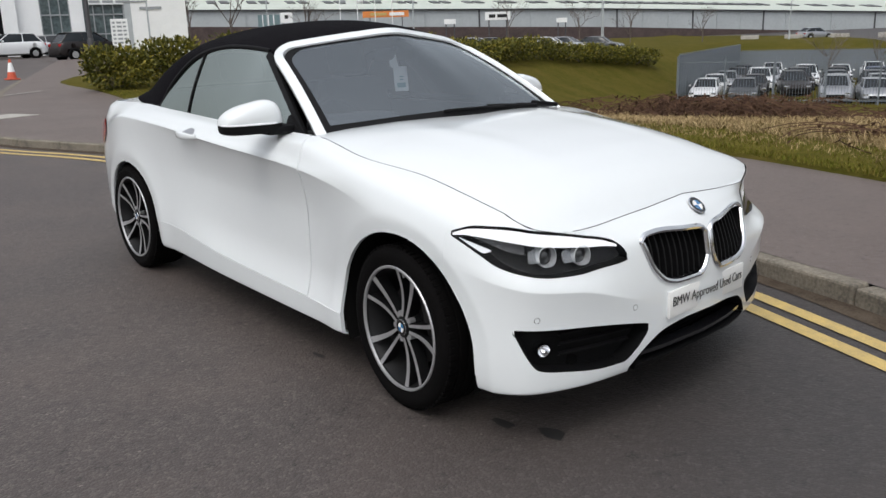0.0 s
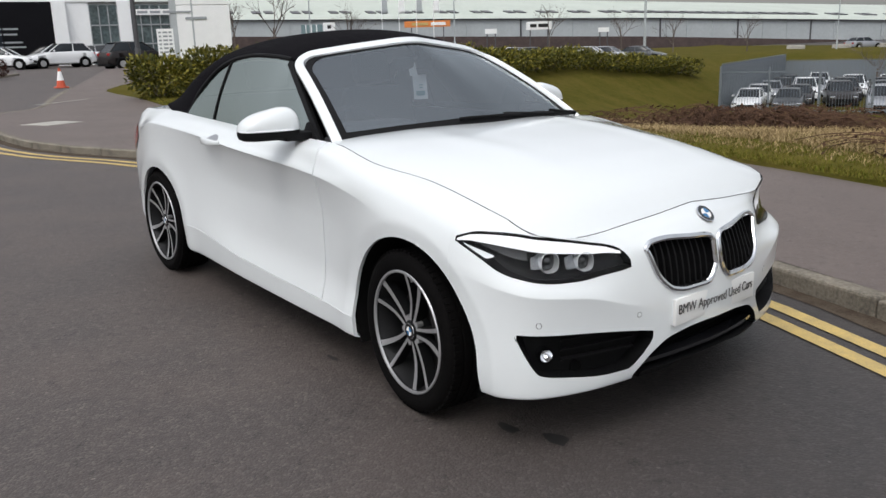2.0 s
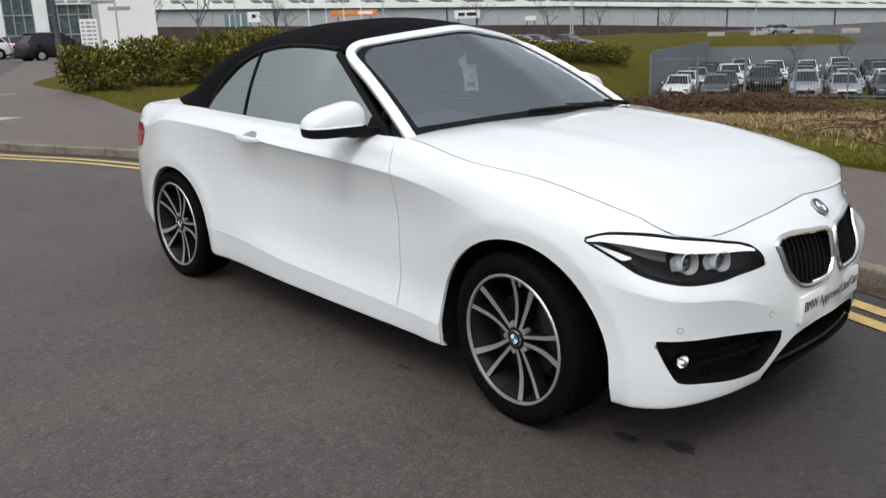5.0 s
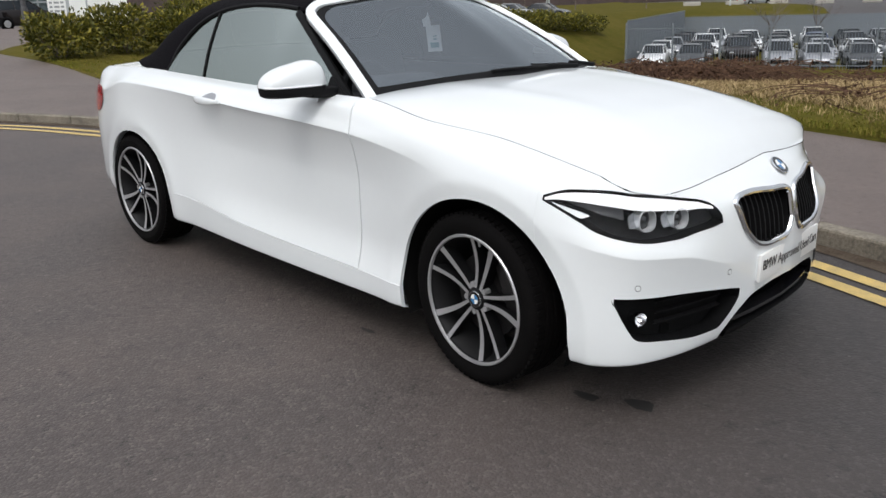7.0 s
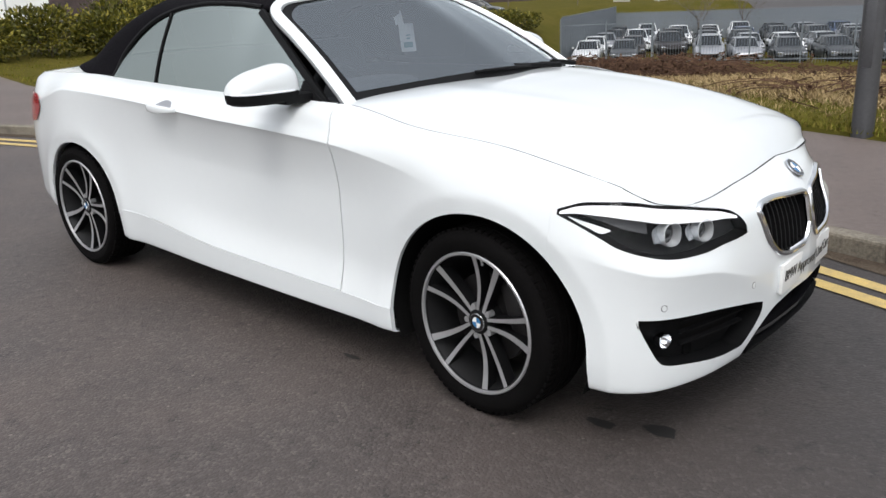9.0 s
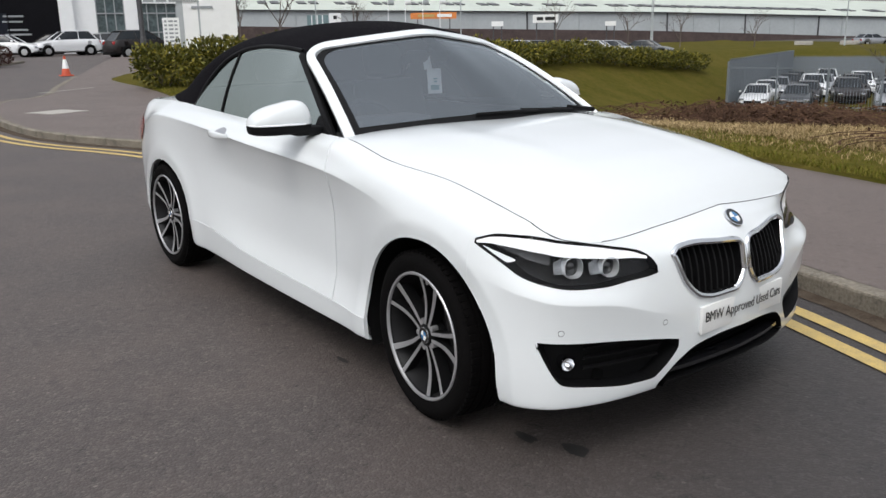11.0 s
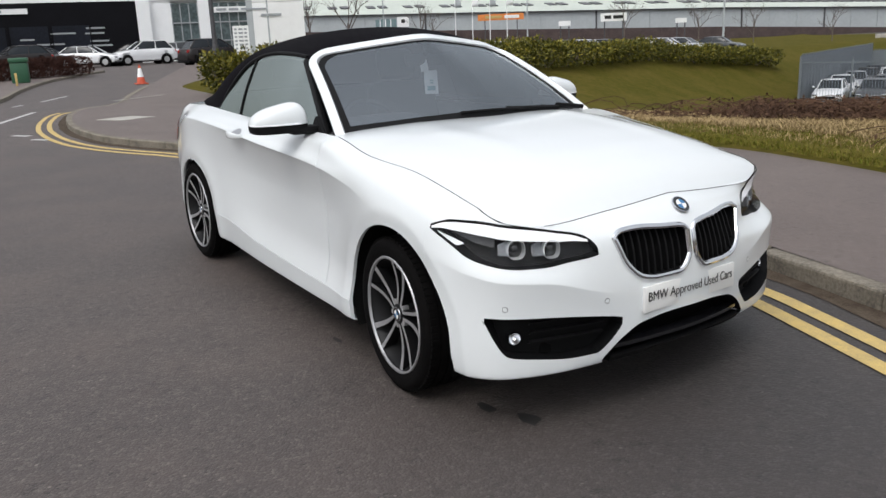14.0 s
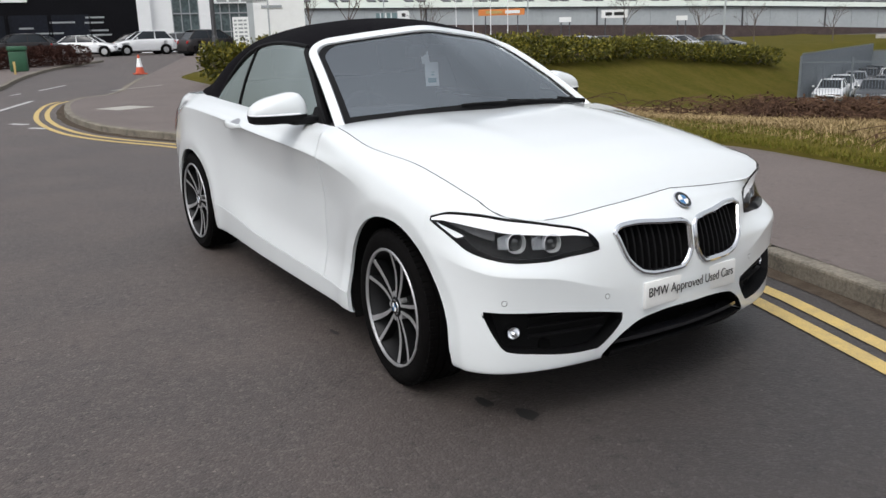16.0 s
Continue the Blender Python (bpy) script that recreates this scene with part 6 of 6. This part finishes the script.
rb = bmesh.new()
grid(rb, [[roof_point(u, w) for w in np.linspace(-1, 1, 65)] for u in np.linspace(0, 1, 50)])
bmesh.ops.recalc_face_normals(rb, faces=rb.faces)
soft = part("soft_top", rb, M_CLOTH, car, "closed black cloth folding roof", angle=60)
rl = bmesh.new()
grid(rl, [[roof_point(u, w * 0.97, -0.035) for w in np.linspace(-1, 1, 33)] for u in np.linspace(0.03, 0.9, 30)])
part("roof_lining", rl, M_LINING, soft, "grey cloth roof lining")
so = soft.modifiers.new("thick", "SOLIDIFY")
so.thickness, so.offset = 0.022, -1
for sd_ in (-1, 1):
    sweep([roof_point(u, sd_ * 0.992) for u in np.linspace(0.02, 0.9, 40)], 0.011, M_BLACK, "roof_seal", soft)

WB = ((-0.71, 0.715, 0.937), (-0.585, 0.46, 0.963), (-0.535, 0.0, 0.971))
WT = ((-1.345, 0.565, 1.285), (-1.235, 0.36, 1.33), (-1.18, 0.0, 1.348))
wb = [smooth_curve((0, 0.64, 1, 1.36, 2), [p[k] for p in WB + WB[1::-1]]) for k in (0, 2)]
wt = [smooth_curve((0, 0.64, 1, 1.36, 2), [p[k] for p in WT + WT[1::-1]]) for k in (0, 2)]


def screen_point(w, h, out=0.0):
    """w from -1 to 1 across, h from 0 at the base to 1 at the header."""
    a = 1 - abs(w)
    a = 1 - (1 - a) ** 1.0
    p = Vector((wb[0](a), 0.715 * w, wb[1](a)))
    q = Vector((wt[0](a), 0.565 * w, wt[1](a)))
    n = Vector((0.55, 0.12 * w, 0.83))
    return p.lerp(q, h) + n * (0.018 * math.sin(math.pi * h) + out)


def screen_sheet(w0, w1, h0, h1, out=0.0, n=40, m=16):
    bm = bmesh.new()
    grid(bm, [[screen_point(w, h, out) for w in np.linspace(w0, w1, n + 1)] for h in np.linspace(h0, h1, m + 1)])
    bmesh.ops.recalc_face_normals(bm, faces=bm.faces)
    return bm


pane = part("windscreen", screen_sheet(-1, 1, 0.0, 1.0), M_SCREEN, car, "clear tinted windscreen")
pane.visible_shadow = False
# dark printed border of the pane
part("dark_border", screen_sheet(-0.985, 0.985, 0.0, 0.07, 0.002, 40, 3), M_BLACK, pane)


def frame_path(wide, top, out, n=12):
    """Places up one pillar, round the corner, along the header and down the other side."""
    half = [(wide, h) for h in np.linspace(-0.05, top - 0.2, 12)] + [(wide - 0.2 * (1 - math.cos(t)), top - 0.2 + 0.2 * math.sin(t)) for t in np.linspace(0.1, math.pi / 2, n)] + [(w, top) for w in np.linspace(wide - 0.23, 0, 14)]
    return [screen_point(w, h, out) for w, h in half] + [screen_point(-w, h, out) for w, h in reversed(half[:-1])]


bm = bmesh.new()
grid(bm, list(zip(frame_path(1.0, 0.99, 0.002), frame_path(0.952, 0.955, 0.002))))
part("screen_surround", bm, M_BLACK, pane)


def bar_along(pts, wide, thick, material, name, parent, up=Vector((0, 0, 1)), taper=None):
    """A flat rounded bar through places; wide along up x run, thick along its normal."""
    bm = bmesh.new()
    rings = []
    for i, p in enumerate(pts):
        t = (pts[min(i + 1, len(pts) - 1)] - pts[max(i - 1, 0)]).normalized()
        n = up[i] if isinstance(up, list) else up
        a = t.cross(n).normalized()
        n = a.cross(t)
        k = taper(i / (len(pts) - 1)) if taper else 1.0
        rings.append([bm.verts.new(p + a * wide * k * c + n * thick * d) for c, d in ((-0.5, 0), (-0.42, 0.42), (0, 0.5), (0.42, 0.42), (0.5, 0), (0.42, -0.5), (-0.42, -0.5))])
    for a, b in zip(rings, rings[1:]):
        for k in range(7):
            bm.faces.new((a[k], a[(k + 1) % 7], b[(k + 1) % 7], b[k]))
    bm.faces.new(rings[0])
    bm.faces.new(rings[-1])
    bmesh.ops.recalc_face_normals(bm, faces=bm.faces)
    return part(name, bm, material, parent)


pts = frame_path(1.035, 1.005, 0.0)
ups = [Vector((0.5, 0.5 * max(-1, min(1, p.y / 0.6)), 0.75)) for p in pts]
bar_along(pts, 0.05, 0.036, M_PAINT, "windscreen_frame", car, up=ups)

# side windows, from the belt up to the roof's edge
belt_z = smooth_curve((-2.45, -2.0, -1.4, -0.8), (0.975, 0.953, 0.936, 0.925))


def window_top(x):
    if x > -1.36:
        h = (x + 0.80) / (-1.36 + 0.80)
        return 0.745 + (0.585 - 0.745) * h, 0.93 + (1.262 - 0.93) * h
    lo, hi = 0.0, 0.9
    for _ in range(30):
        mid = (lo + hi) / 2
        lo, hi = (mid, hi) if top_at[0](mid) > x else (lo, mid)
    return top_at[1](lo), top_at[2](lo) - 0.004


for sd_ in (-1, 1):
    for x0, x1 in ((-0.86, -1.99), (-1.992, -2.385)):
        bm = bmesh.new()
        rows = []
        for x in np.linspace(x0, x1, 34):
            yt, zt = window_top(x)
            zb = min(belt_z(x) - 0.01, zt)
            row = []
            for h in np.linspace(0, 1, 9):
                y = 0.762 + (yt - 0.762) * h + 0.012 * math.sin(math.pi * h)
                row.append((x, sd_ * y, zb + (zt - zb) * h))
            rows.append(row)
        grid(bm, rows)
        bmesh.ops.recalc_face_normals(bm, faces=bm.faces)
        w_ = part("side_window", bm, M_SIDEGLASS, car, "dark tinted side glass")
        w_.visible_shadow = False
    yt, zt = window_top(-1.991)
    zb = belt_z(-1.991) - 0.01
    sweep([(-1.991, sd_ * (0.766 + (yt - 0.762) * h + 0.012 * math.sin(math.pi * h)), zb + (zt - zb) * h) for h in np.linspace(0, 1, 14)], 0.0055, M_BLACK, "window_divider", car, 6)
    pts = [Vector((x, sd_ * 0.778, belt_z(x) - 0.004)) for x in np.linspace(-0.84, -2.1, 30)]
    bar_along(pts, 0.02, 0.016, M_BLACK, "window_seal", car, up=Vector((0, sd_, 0.2)))
    pts = [Vector((-0.80 - 0.56 * h, sd_ * (0.765 - 0.17 * h), 0.925 + 0.335 * h)) for h in np.linspace(0, 1, 12)]
    bar_along(pts, 0.032, 0.026, M_BLACK, "pillar_trim", car, up=Vector((0, sd_, 0.45)))
    # black triangle at the foot of the mirror
    bm = bmesh.new()
    a = [(-0.74, 0.8, 0.907), (-0.96, 0.785, 0.925), (-0.945, 0.752, 1.01), (-0.85, 0.768, 0.96)]
    f0 = [bm.verts.new((x, sd_ * y, z)) for x, y, z in a]
    f1 = [bm.verts.new((x, sd_ * (y - 0.03), z)) for x, y, z in a]
    bm.faces.new(f0)
    bm.faces.new(f1)
    for i in range(4):
        bm.faces.new((f0[i], f0[(i + 1) % 4], f1[(i + 1) % 4], f1[i]))
    bmesh.ops.recalc_face_normals(bm, faces=bm.faces)
    part("mirror_base", bm, M_BLACK, car)
    # door mirror: shell, dark foot, glass and lamp strip
    def shell(z_lo, z_hi, grow=1.0):
        b = bmesh.new()
        bmesh.ops.create_uvsphere(b, u_segments=32, v_segments=18, radius=1.0)
        for v in b.verts:
            x, y, z = v.co
            x = math.copysign(abs(x) ** 0.6, x)
            y = math.copysign(abs(y) ** 0.62, y)
            z = math.copysign(abs(z) ** 0.66, z)
            k = 1 - 0.25 * max(0, -x) ** 2
            v.co = (-0.95 + 0.075 * x * grow - 0.02 * y, 0.94 + 0.13 * y * grow * (1 - 0.1 * max(0, z)), 0.99 + (0.088 if z > 0 else 0.046) * z * k * (1 - 0.3 * y * (1 if z > 0 else 0)))
        for v in b.verts:
            v.co.z = min(max(v.co.z, z_lo), z_hi)
            v.co.y *= sd_
        bmesh.ops.remove_doubles(b, verts=b.verts, dist=0.001)
        bmesh.ops.recalc_face_normals(b, faces=b.faces)
        return b

    mirror = part("door_mirror", shell(0.988, 1.2), M_PAINT, car, "white door mirror with a black foot")
    b = bmesh.new()
    loop = [(math.copysign(abs(math.cos(t)) ** 0.75, math.cos(t)), math.copysign(abs(math.sin(t)) ** 0.62, math.sin(t))) for t in np.linspace(0, 2 * math.pi, 40, endpoint=False)]
    rings = [[b.verts.new((-0.95 + (0.075 * x - 0.02 * y) * g, sd_ * (0.94 + 0.13 * y * g), z)) for x, y in loop] for g, z in ((1.0, 0.9875), (1.0, 0.972), (0.97, 0.956), (0.85, 0.948))]
    for p, q in zip(rings, rings[1:]):
        for k in range(40):
            b.faces.new((p[k], p[(k + 1) % 40], q[(k + 1) % 40], q[k]))
    b.faces.new(rings[0])
    b.faces.new(rings[-1])
    bmesh.ops.recalc_face_normals(b, faces=b.faces)
    part("mirror_foot", b, M_BLACK, mirror)
    part("mirror_arm", box(bmesh.new(), -0.97, -0.87, min(sd_ * 0.76, sd_ * 0.9), max(sd_ * 0.76, sd_ * 0.9), 0.938, 0.975, bevel=0.014), M_BLACK, mirror)
    arc = [(math.cos(t) ** 0.75, math.copysign(abs(math.sin(t)) ** 0.62, math.sin(t))) for t in np.linspace(-0.5, 1.45, 24)]
    sweep([(-0.95 + 0.0755 * x - 0.02 * y, sd_ * (0.94 + 0.131 * y), 0.99) for x, y in arc], 0.004, M_LAMPWHITE, "indicator_strip", mirror, 6)
    bm = boxed(-1.02, -1.012, min(sd_ * 0.85, sd_ * 0.99), max(sd_ * 0.85, sd_ * 0.99), 0.99, 1.045, bevel=0.003)
    part("mirror_glass", bm, M_CHROME, mirror)

# wipers at the foot of the windscreen, and the black scuttle
for y0, y1, x0 in ((-0.16, 0.4, -0.66), (0.36, 0.62, -0.56)):
    a, b = screen_point(y0 / 0.7, 0.05, 0.015), screen_point(y1 / 0.7, 0.03, 0.012)
    wip = sweep([screen_point(y / 0.7, 0.05 - 0.02 * k / 11, 0.012) for k, y in enumerate(np.linspace(y0, y1, 12))], 0.007, M_BLACK, "wiper", car)
    bm = bmesh.new()
    tube(bm, a.lerp(b, 0.5) + Vector((0, 0, 0.01)), b + Vector((0.06, 0.03, 0.0)), 0.009, 0.012, 6)
    part("wiper_arm", bm, M_BLACK, wip)
bm = bmesh.new()
rows = []
for w in np.linspace(-1, 1, 41):
    p = screen_point(w, 0.0)
    rows.append([p + Vector((0.012, 0, 0.0)), p + Vector((0.06, 0, -0.012)), p + Vector((0.13, 0, -0.05))])
grid(bm, rows)
part("scuttle", bm, M_BLACK, car)

# inside: floor tub, dashboard, wheel, seats, mirror
bm = boxed(-2.75, -0.3, -0.72, 0.72, 0.3, 0.34)
part("cabin_floor", bm, M_UNDER, car)
for sd_ in (-1, 1):
    part("door_lining", boxed(-2.5, -0.6, min(sd_ * 0.70, sd_ * 0.765), max(sd_ * 0.70, sd_ * 0.765), 0.3, 0.935, bevel=0.01), M_SEAT, car)
part("dashboard", boxed(-1.02, -0.55, -0.7, 0.7, 0.62, 0.93, bevel=0.05), M_DASH, car)
part("instrument_hood", boxed(-1.08, -0.85, -0.56, -0.18, 0.88, 0.985, bevel=0.04), M_DASH, car)
part("rear_bulkhead", boxed(-2.62, -2.5, -0.7, 0.7, 0.3, 1.06, bevel=0.03), M_SEAT, car)
bm = bmesh.new()
lathe(bm, [(0.17, -0.013), (0.185, -0.013), (0.19, 0), (0.185, 0.013), (0.17, 0.013), (0.165, 0)], 32, closed=True)
box(bm, -0.17, 0.17, -0.012, 0.012, -0.03, 0.03, bevel=0.008)
bm.transform(pose(-1.13, -0.36, 0.88, 22, 0, -90))
part("steering_wheel", bm, M_SEAT, car)
for sd_ in (-1, 1):
    bm = bmesh.new()
    box(bm, -1.95, -1.4, sd_ * 0.36 - 0.25, sd_ * 0.36 + 0.25, 0.42, 0.6, bevel=0.06)
    box(bm, -0.07, 0.07, -0.24, 0.24, 0.0, 0.62, bevel=0.06, m=pose(-1.9, sd_ * 0.36, 0.5, 0, -18, 0))
    box(bm, -0.05, 0.05, -0.13, 0.13, 0.0, 0.2, bevel=0.045, m=pose(-2.1, sd_ * 0.36, 1.1, 0, -14, 0))
    part("seat", bm, M_SEAT, car)
m = look(screen_point(0, 0.9, -0.09), screen_point(0, 0.9, -0.09) + Vector((1, 0, 0)))
bm = boxed(-0.12, 0.12, -0.032, 0.032, -0.02, 0.02, bevel=0.016)
tube(bm, (0, 0.02, 0), (0, 0.06, -0.06), 0.014, 0.02, 8)
bm.transform(m)
part("rear_view_mirror", bm, M_BLACK, car)
bm = bmesh.new()
grid(bm, [[screen_point(w, h, -0.006) for w in (-0.075, 0.075)] for h in (0.8, 0.86, 0.92, 0.98)])
part("mirror_patch", bm, M_BLACK, pane)

# hanging price tag behind the screen: a strip, a card, its print
tag = thing("price_tag", "pale paper price tag hung behind the windscreen", "tag")
tb = Matrix.Translation((-1.1, -0.0, 1.06)) @ pose(0, 0, 0, 90 - 12, 0, 68)
bm = boxed(-0.036, 0.036, 0.0, 0.125, -0.001, 0.001)
bm.transform(tb)
part("card", bm, M_TAGPAPER, tag)
bm = boxed(-0.022, 0.018, 0.125, 0.2, -0.001, 0.001)
bm.transform(tb @ pose(-0.008, -0.002, 0, 0, 0, 8))
part("strap", bm, M_TAGPAPER, tag)
for x0, x1, y0, y1 in ((-0.022, 0.022, 0.018, 0.042), (-0.004, 0.012, 0.055, 0.062), (-0.006, 0.016, 0.07, 0.075)):
    bm = boxed(x0, x1, y0, y1, 0.0014, 0.0022)
    bm.transform(tb)
    part("print", bm, M_TEAL, tag)


# ---- wheels ----
def make_wheel(name, loc, side, spin, tyre_r=0.312, rim_r=0.243, width=0.225):
    """Tyre, rim, five pairs of spokes, disc and cap. The outer face looks along -y for side -1."""
    w = part(name, lathe(bmesh.new(), [(0.05, -0.02), (0.05, 0.02)], 12), M_UNDER, car, "dark alloy wheel with bright double spokes")
    w.location = loc
    flip = Matrix.Scale(-1, 4, (0, 1, 0)) if side > 0 else Matrix()
    hw = width / 2

    def add(nm, bm, m, parent=None, **k):
        bm.transform(flip)
        if side > 0:
            bmesh.ops.reverse_faces(bm, faces=bm.faces)
        return part(nm, bm, m, parent or w, **k)

    R = tyre_r
    bm = bmesh.new()
    prof = [(rim_r - 0.012, -hw + 0.012), (rim_r + 0.004, -hw + 0.002), (rim_r + 0.02, -hw - 0.004), (rim_r + 0.04, -hw - 0.006), (R - 0.022, -hw - 0.002), (R - 0.012, -hw + 0.006), (R - 0.007, -hw + 0.016), (R - 0.002, -hw + 0.035)]
    for g in (-0.062, -0.022, 0.022, 0.062):
        prof += [(R, g - 0.006), (R - 0.008, g - 0.004), (R - 0.008, g + 0.004), (R, g + 0.006)]
    prof += [(R - 0.002, hw - 0.035), (R - 0.007, hw - 0.016), (R - 0.02, hw - 0.002), (rim_r + 0.03, hw + 0.004), (rim_r - 0.012, hw - 0.012)]
    lathe(bm, prof, 120)
    tyre = add("tyre", bm, M_RUBBER, angle=28)
    # raised blocks on the shoulder of the tread
    bm = bmesh.new()
    for k in range(72):
        a = 2 * math.pi * k / 72
        for y0, y1 in ((-hw + 0.012, -hw + 0.046),):
            box(bm, -0.009, 0.009, y0, y1, R - 0.012, R + 0.0005, m=Matrix.Rotation(a, 4, "Y"))
    tagged(add("tread", bm, M_RUBBER, tyre, smooth=False), kind="stuff")
    bm = bmesh.new()
    lathe(bm, [(rim_r - 0.004, -hw + 0.014), (rim_r + 0.003, -hw + 0.001), (rim_r, -hw - 0.003), (rim_r - 0.007, -hw - 0.002), (rim_r - 0.01, -hw + 0.01)], 96)
    add("rim_edge", bm, M_ALLOY)
    bm = bmesh.new()
    lathe(bm, [(rim_r - 0.009, -hw + 0.006), (rim_r - 0.016, -hw + 0.03), (rim_r - 0.03, -0.02), (rim_r - 0.035, hw - 0.02), (rim_r - 0.012, hw - 0.01)], 96)
    add("rim", bm, M_BARREL)
    bm = bmesh.new()
    lathe(bm, [(0.001, -hw + 0.022), (0.033, -hw + 0.02), (0.041, -hw + 0.024), (0.05, -hw + 0.04), (0.06, -hw + 0.07), (0.05, 0.0)], 40)
    hub = add("hub", bm, M_ALLOYDARK)
    # spokes: a dark flank and a bright machined face each
    for k in range(5):
        for sgn in (-1, 1):
            for nm, m, w0, w1, dep, lift in (("spoke_flank", M_ALLOYDARK, 0.014, 0.026 if sgn > 0 else 0.021, 0.045, 0.0), ("spoke_face", M_ALLOY, 0.0105, 0.023 if sgn > 0 else 0.016, 0.003, -0.0016)):
                bm = bmesh.new()
                rings = []
                for j in range(9):
                    t = j / 8
                    r = 0.036 + (rim_r - 0.011 - 0.036) * t
                    off = sgn * (0.012 + 0.0375 * t - 0.006 * math.sin(math.pi * t))
                    hwid = (w0 + (w1 - w0) * t) / 2
                    y = -hw + 0.026 - 0.018 * t + 0.010 * math.sin(math.pi * t) + lift
                    if nm == "spoke_face":
                        pr = ((off - hwid, y), (off + hwid, y), (off + hwid * 1.05, y + dep), (off - hwid * 1.05, y + dep))
                    else:
                        pr = ((off - hwid, y), (off + hwid, y), (off + hwid * 0.8, y + dep), (off - hwid * 0.8, y + dep))
                    rings.append([bm.verts.new((x, yy, math.sqrt(max(r * r - x * x, 1e-6)))) for x, yy in pr])
                for a, b in zip(rings, rings[1:]):
                    for i in range(4):
                        bm.faces.new((a[i], a[(i + 1) % 4], b[(i + 1) % 4], b[i]))
                bm.faces.new(rings[0])
                bm.faces.new(rings[-1])
                bmesh.ops.recalc_face_normals(bm, faces=bm.faces)
                bm.transform(Matrix.Rotation(radians(spin + 72 * k), 4, "Y"))
                add(nm, bm, m, hub, angle=30)
    for k in range(5):
        bm = bmesh.new()
        tube(bm, (0, -hw + 0.024, 0.052), (0, -hw + 0.05, 0.052), 0.011, 0.011, 6)
        bm.transform(Matrix.Rotation(radians(spin + 36 + 72 * k), 4, "Y"))
        add("wheel_bolt", bm, M_ALLOY, hub)
    bm = bmesh.new()
    lathe(bm, [(0.06, -0.03), (0.152, -0.03), (0.152, -0.005), (0.06, -0.005)], 48)
    add("brake_disc", bm, M_DISC)
    bm = box(bmesh.new(), -0.11, 0.11, -0.06, 0.02, 0.1, 0.17, bevel=0.02, m=Matrix.Rotation(radians(70), 4, "Y"))
    add("brake_caliper", bm, M_DISC)
    bm = bmesh.new()
    tube(bm, (0.03, -hw + 0.02, 0.2), (0.03, -hw + 0.012, 0.228), 0.005, 0.004, 6)
    add("valve", bm, M_ALLOY)
    roundel(w, (flip @ Matrix.Translation((0, -hw + 0.021, 0)) @ pose(0, 0, 0, 0, 0, 180)) if side < 0 else Matrix.Translation((0, hw - 0.021, 0)), 0.031)
    return w


for sd_ in (-1, 1):
    front = make_wheel("front_wheel", (-0.03, sd_ * 0.775, 0.284), sd_, 14, 0.314, 0.236)
    front.rotation_euler = (0, 0, radians(-4))
    make_wheel("rear_wheel", (-2.69, sd_ * 0.755, 0.313), sd_, 22, 0.313, 0.242)
    for ax, az, r in ARCHES:
        bm = bmesh.new()
        n, rows = 24, []
        for k in range(n + 1):
            t = math.pi * (-0.12 + (1.24 if ax > -1 else 1.06) * k / n)
            rows.append([(ax + ARCH_LONG * (r + 0.004) * math.cos(t), sd_ * y, az + (r + 0.004) * math.sin(t)) for y in (0.875 if ax > -1 else 0.835, 0.55)])
        vs = grid(bm, rows)
        bm.faces.new([v[1] for v in vs])
        part("wheel_well", bm, M_UNDER, car)
part("underbody", boxed(-3.4, 0.5, -0.63, 0.63, 0.17, 0.3, bevel=0.03), M_UNDER, car)
# unseen boxes added to block light and deepen the shade under the car
part("floor_tray", boxed(-2.22, -0.44, -0.82, 0.82, 0.175, 0.29, bevel=0.02), M_UNDER, car)
part("nose_tray", boxed(0.4, 0.56, -0.62, 0.62, 0.17, 0.28, bevel=0.02), M_UNDER, car)

# the far mirror sits a little further back
for ob in car.children:
    if ob.name.startswith("door_mirror") and ob.data.vertices[0].co.y > 0:
        for o in (ob, *ob.children):
            o.data.transform(Matrix.Translation((-0.1, -0.11, 0.02)))

# the far front corner is drawn back a little, more so at the height of the lamp
for ob in car.children_recursive:
    if ob.type == "MESH" and ob.location.length < 0.01 and (ob.parent is None or ob.parent.location.length < 0.01):
        for v in ob.data.vertices:
            if v.co.y > 0.0 and v.co.x > -0.9:
                v.co.x -= (0.125 + 0.075 * step(0.5, 0.6, v.co.z) * (1 - step(0.66, 0.74, v.co.z))) * (v.co.y / 0.9) ** 1.3 * step(-0.9, 0.5, v.co.x)
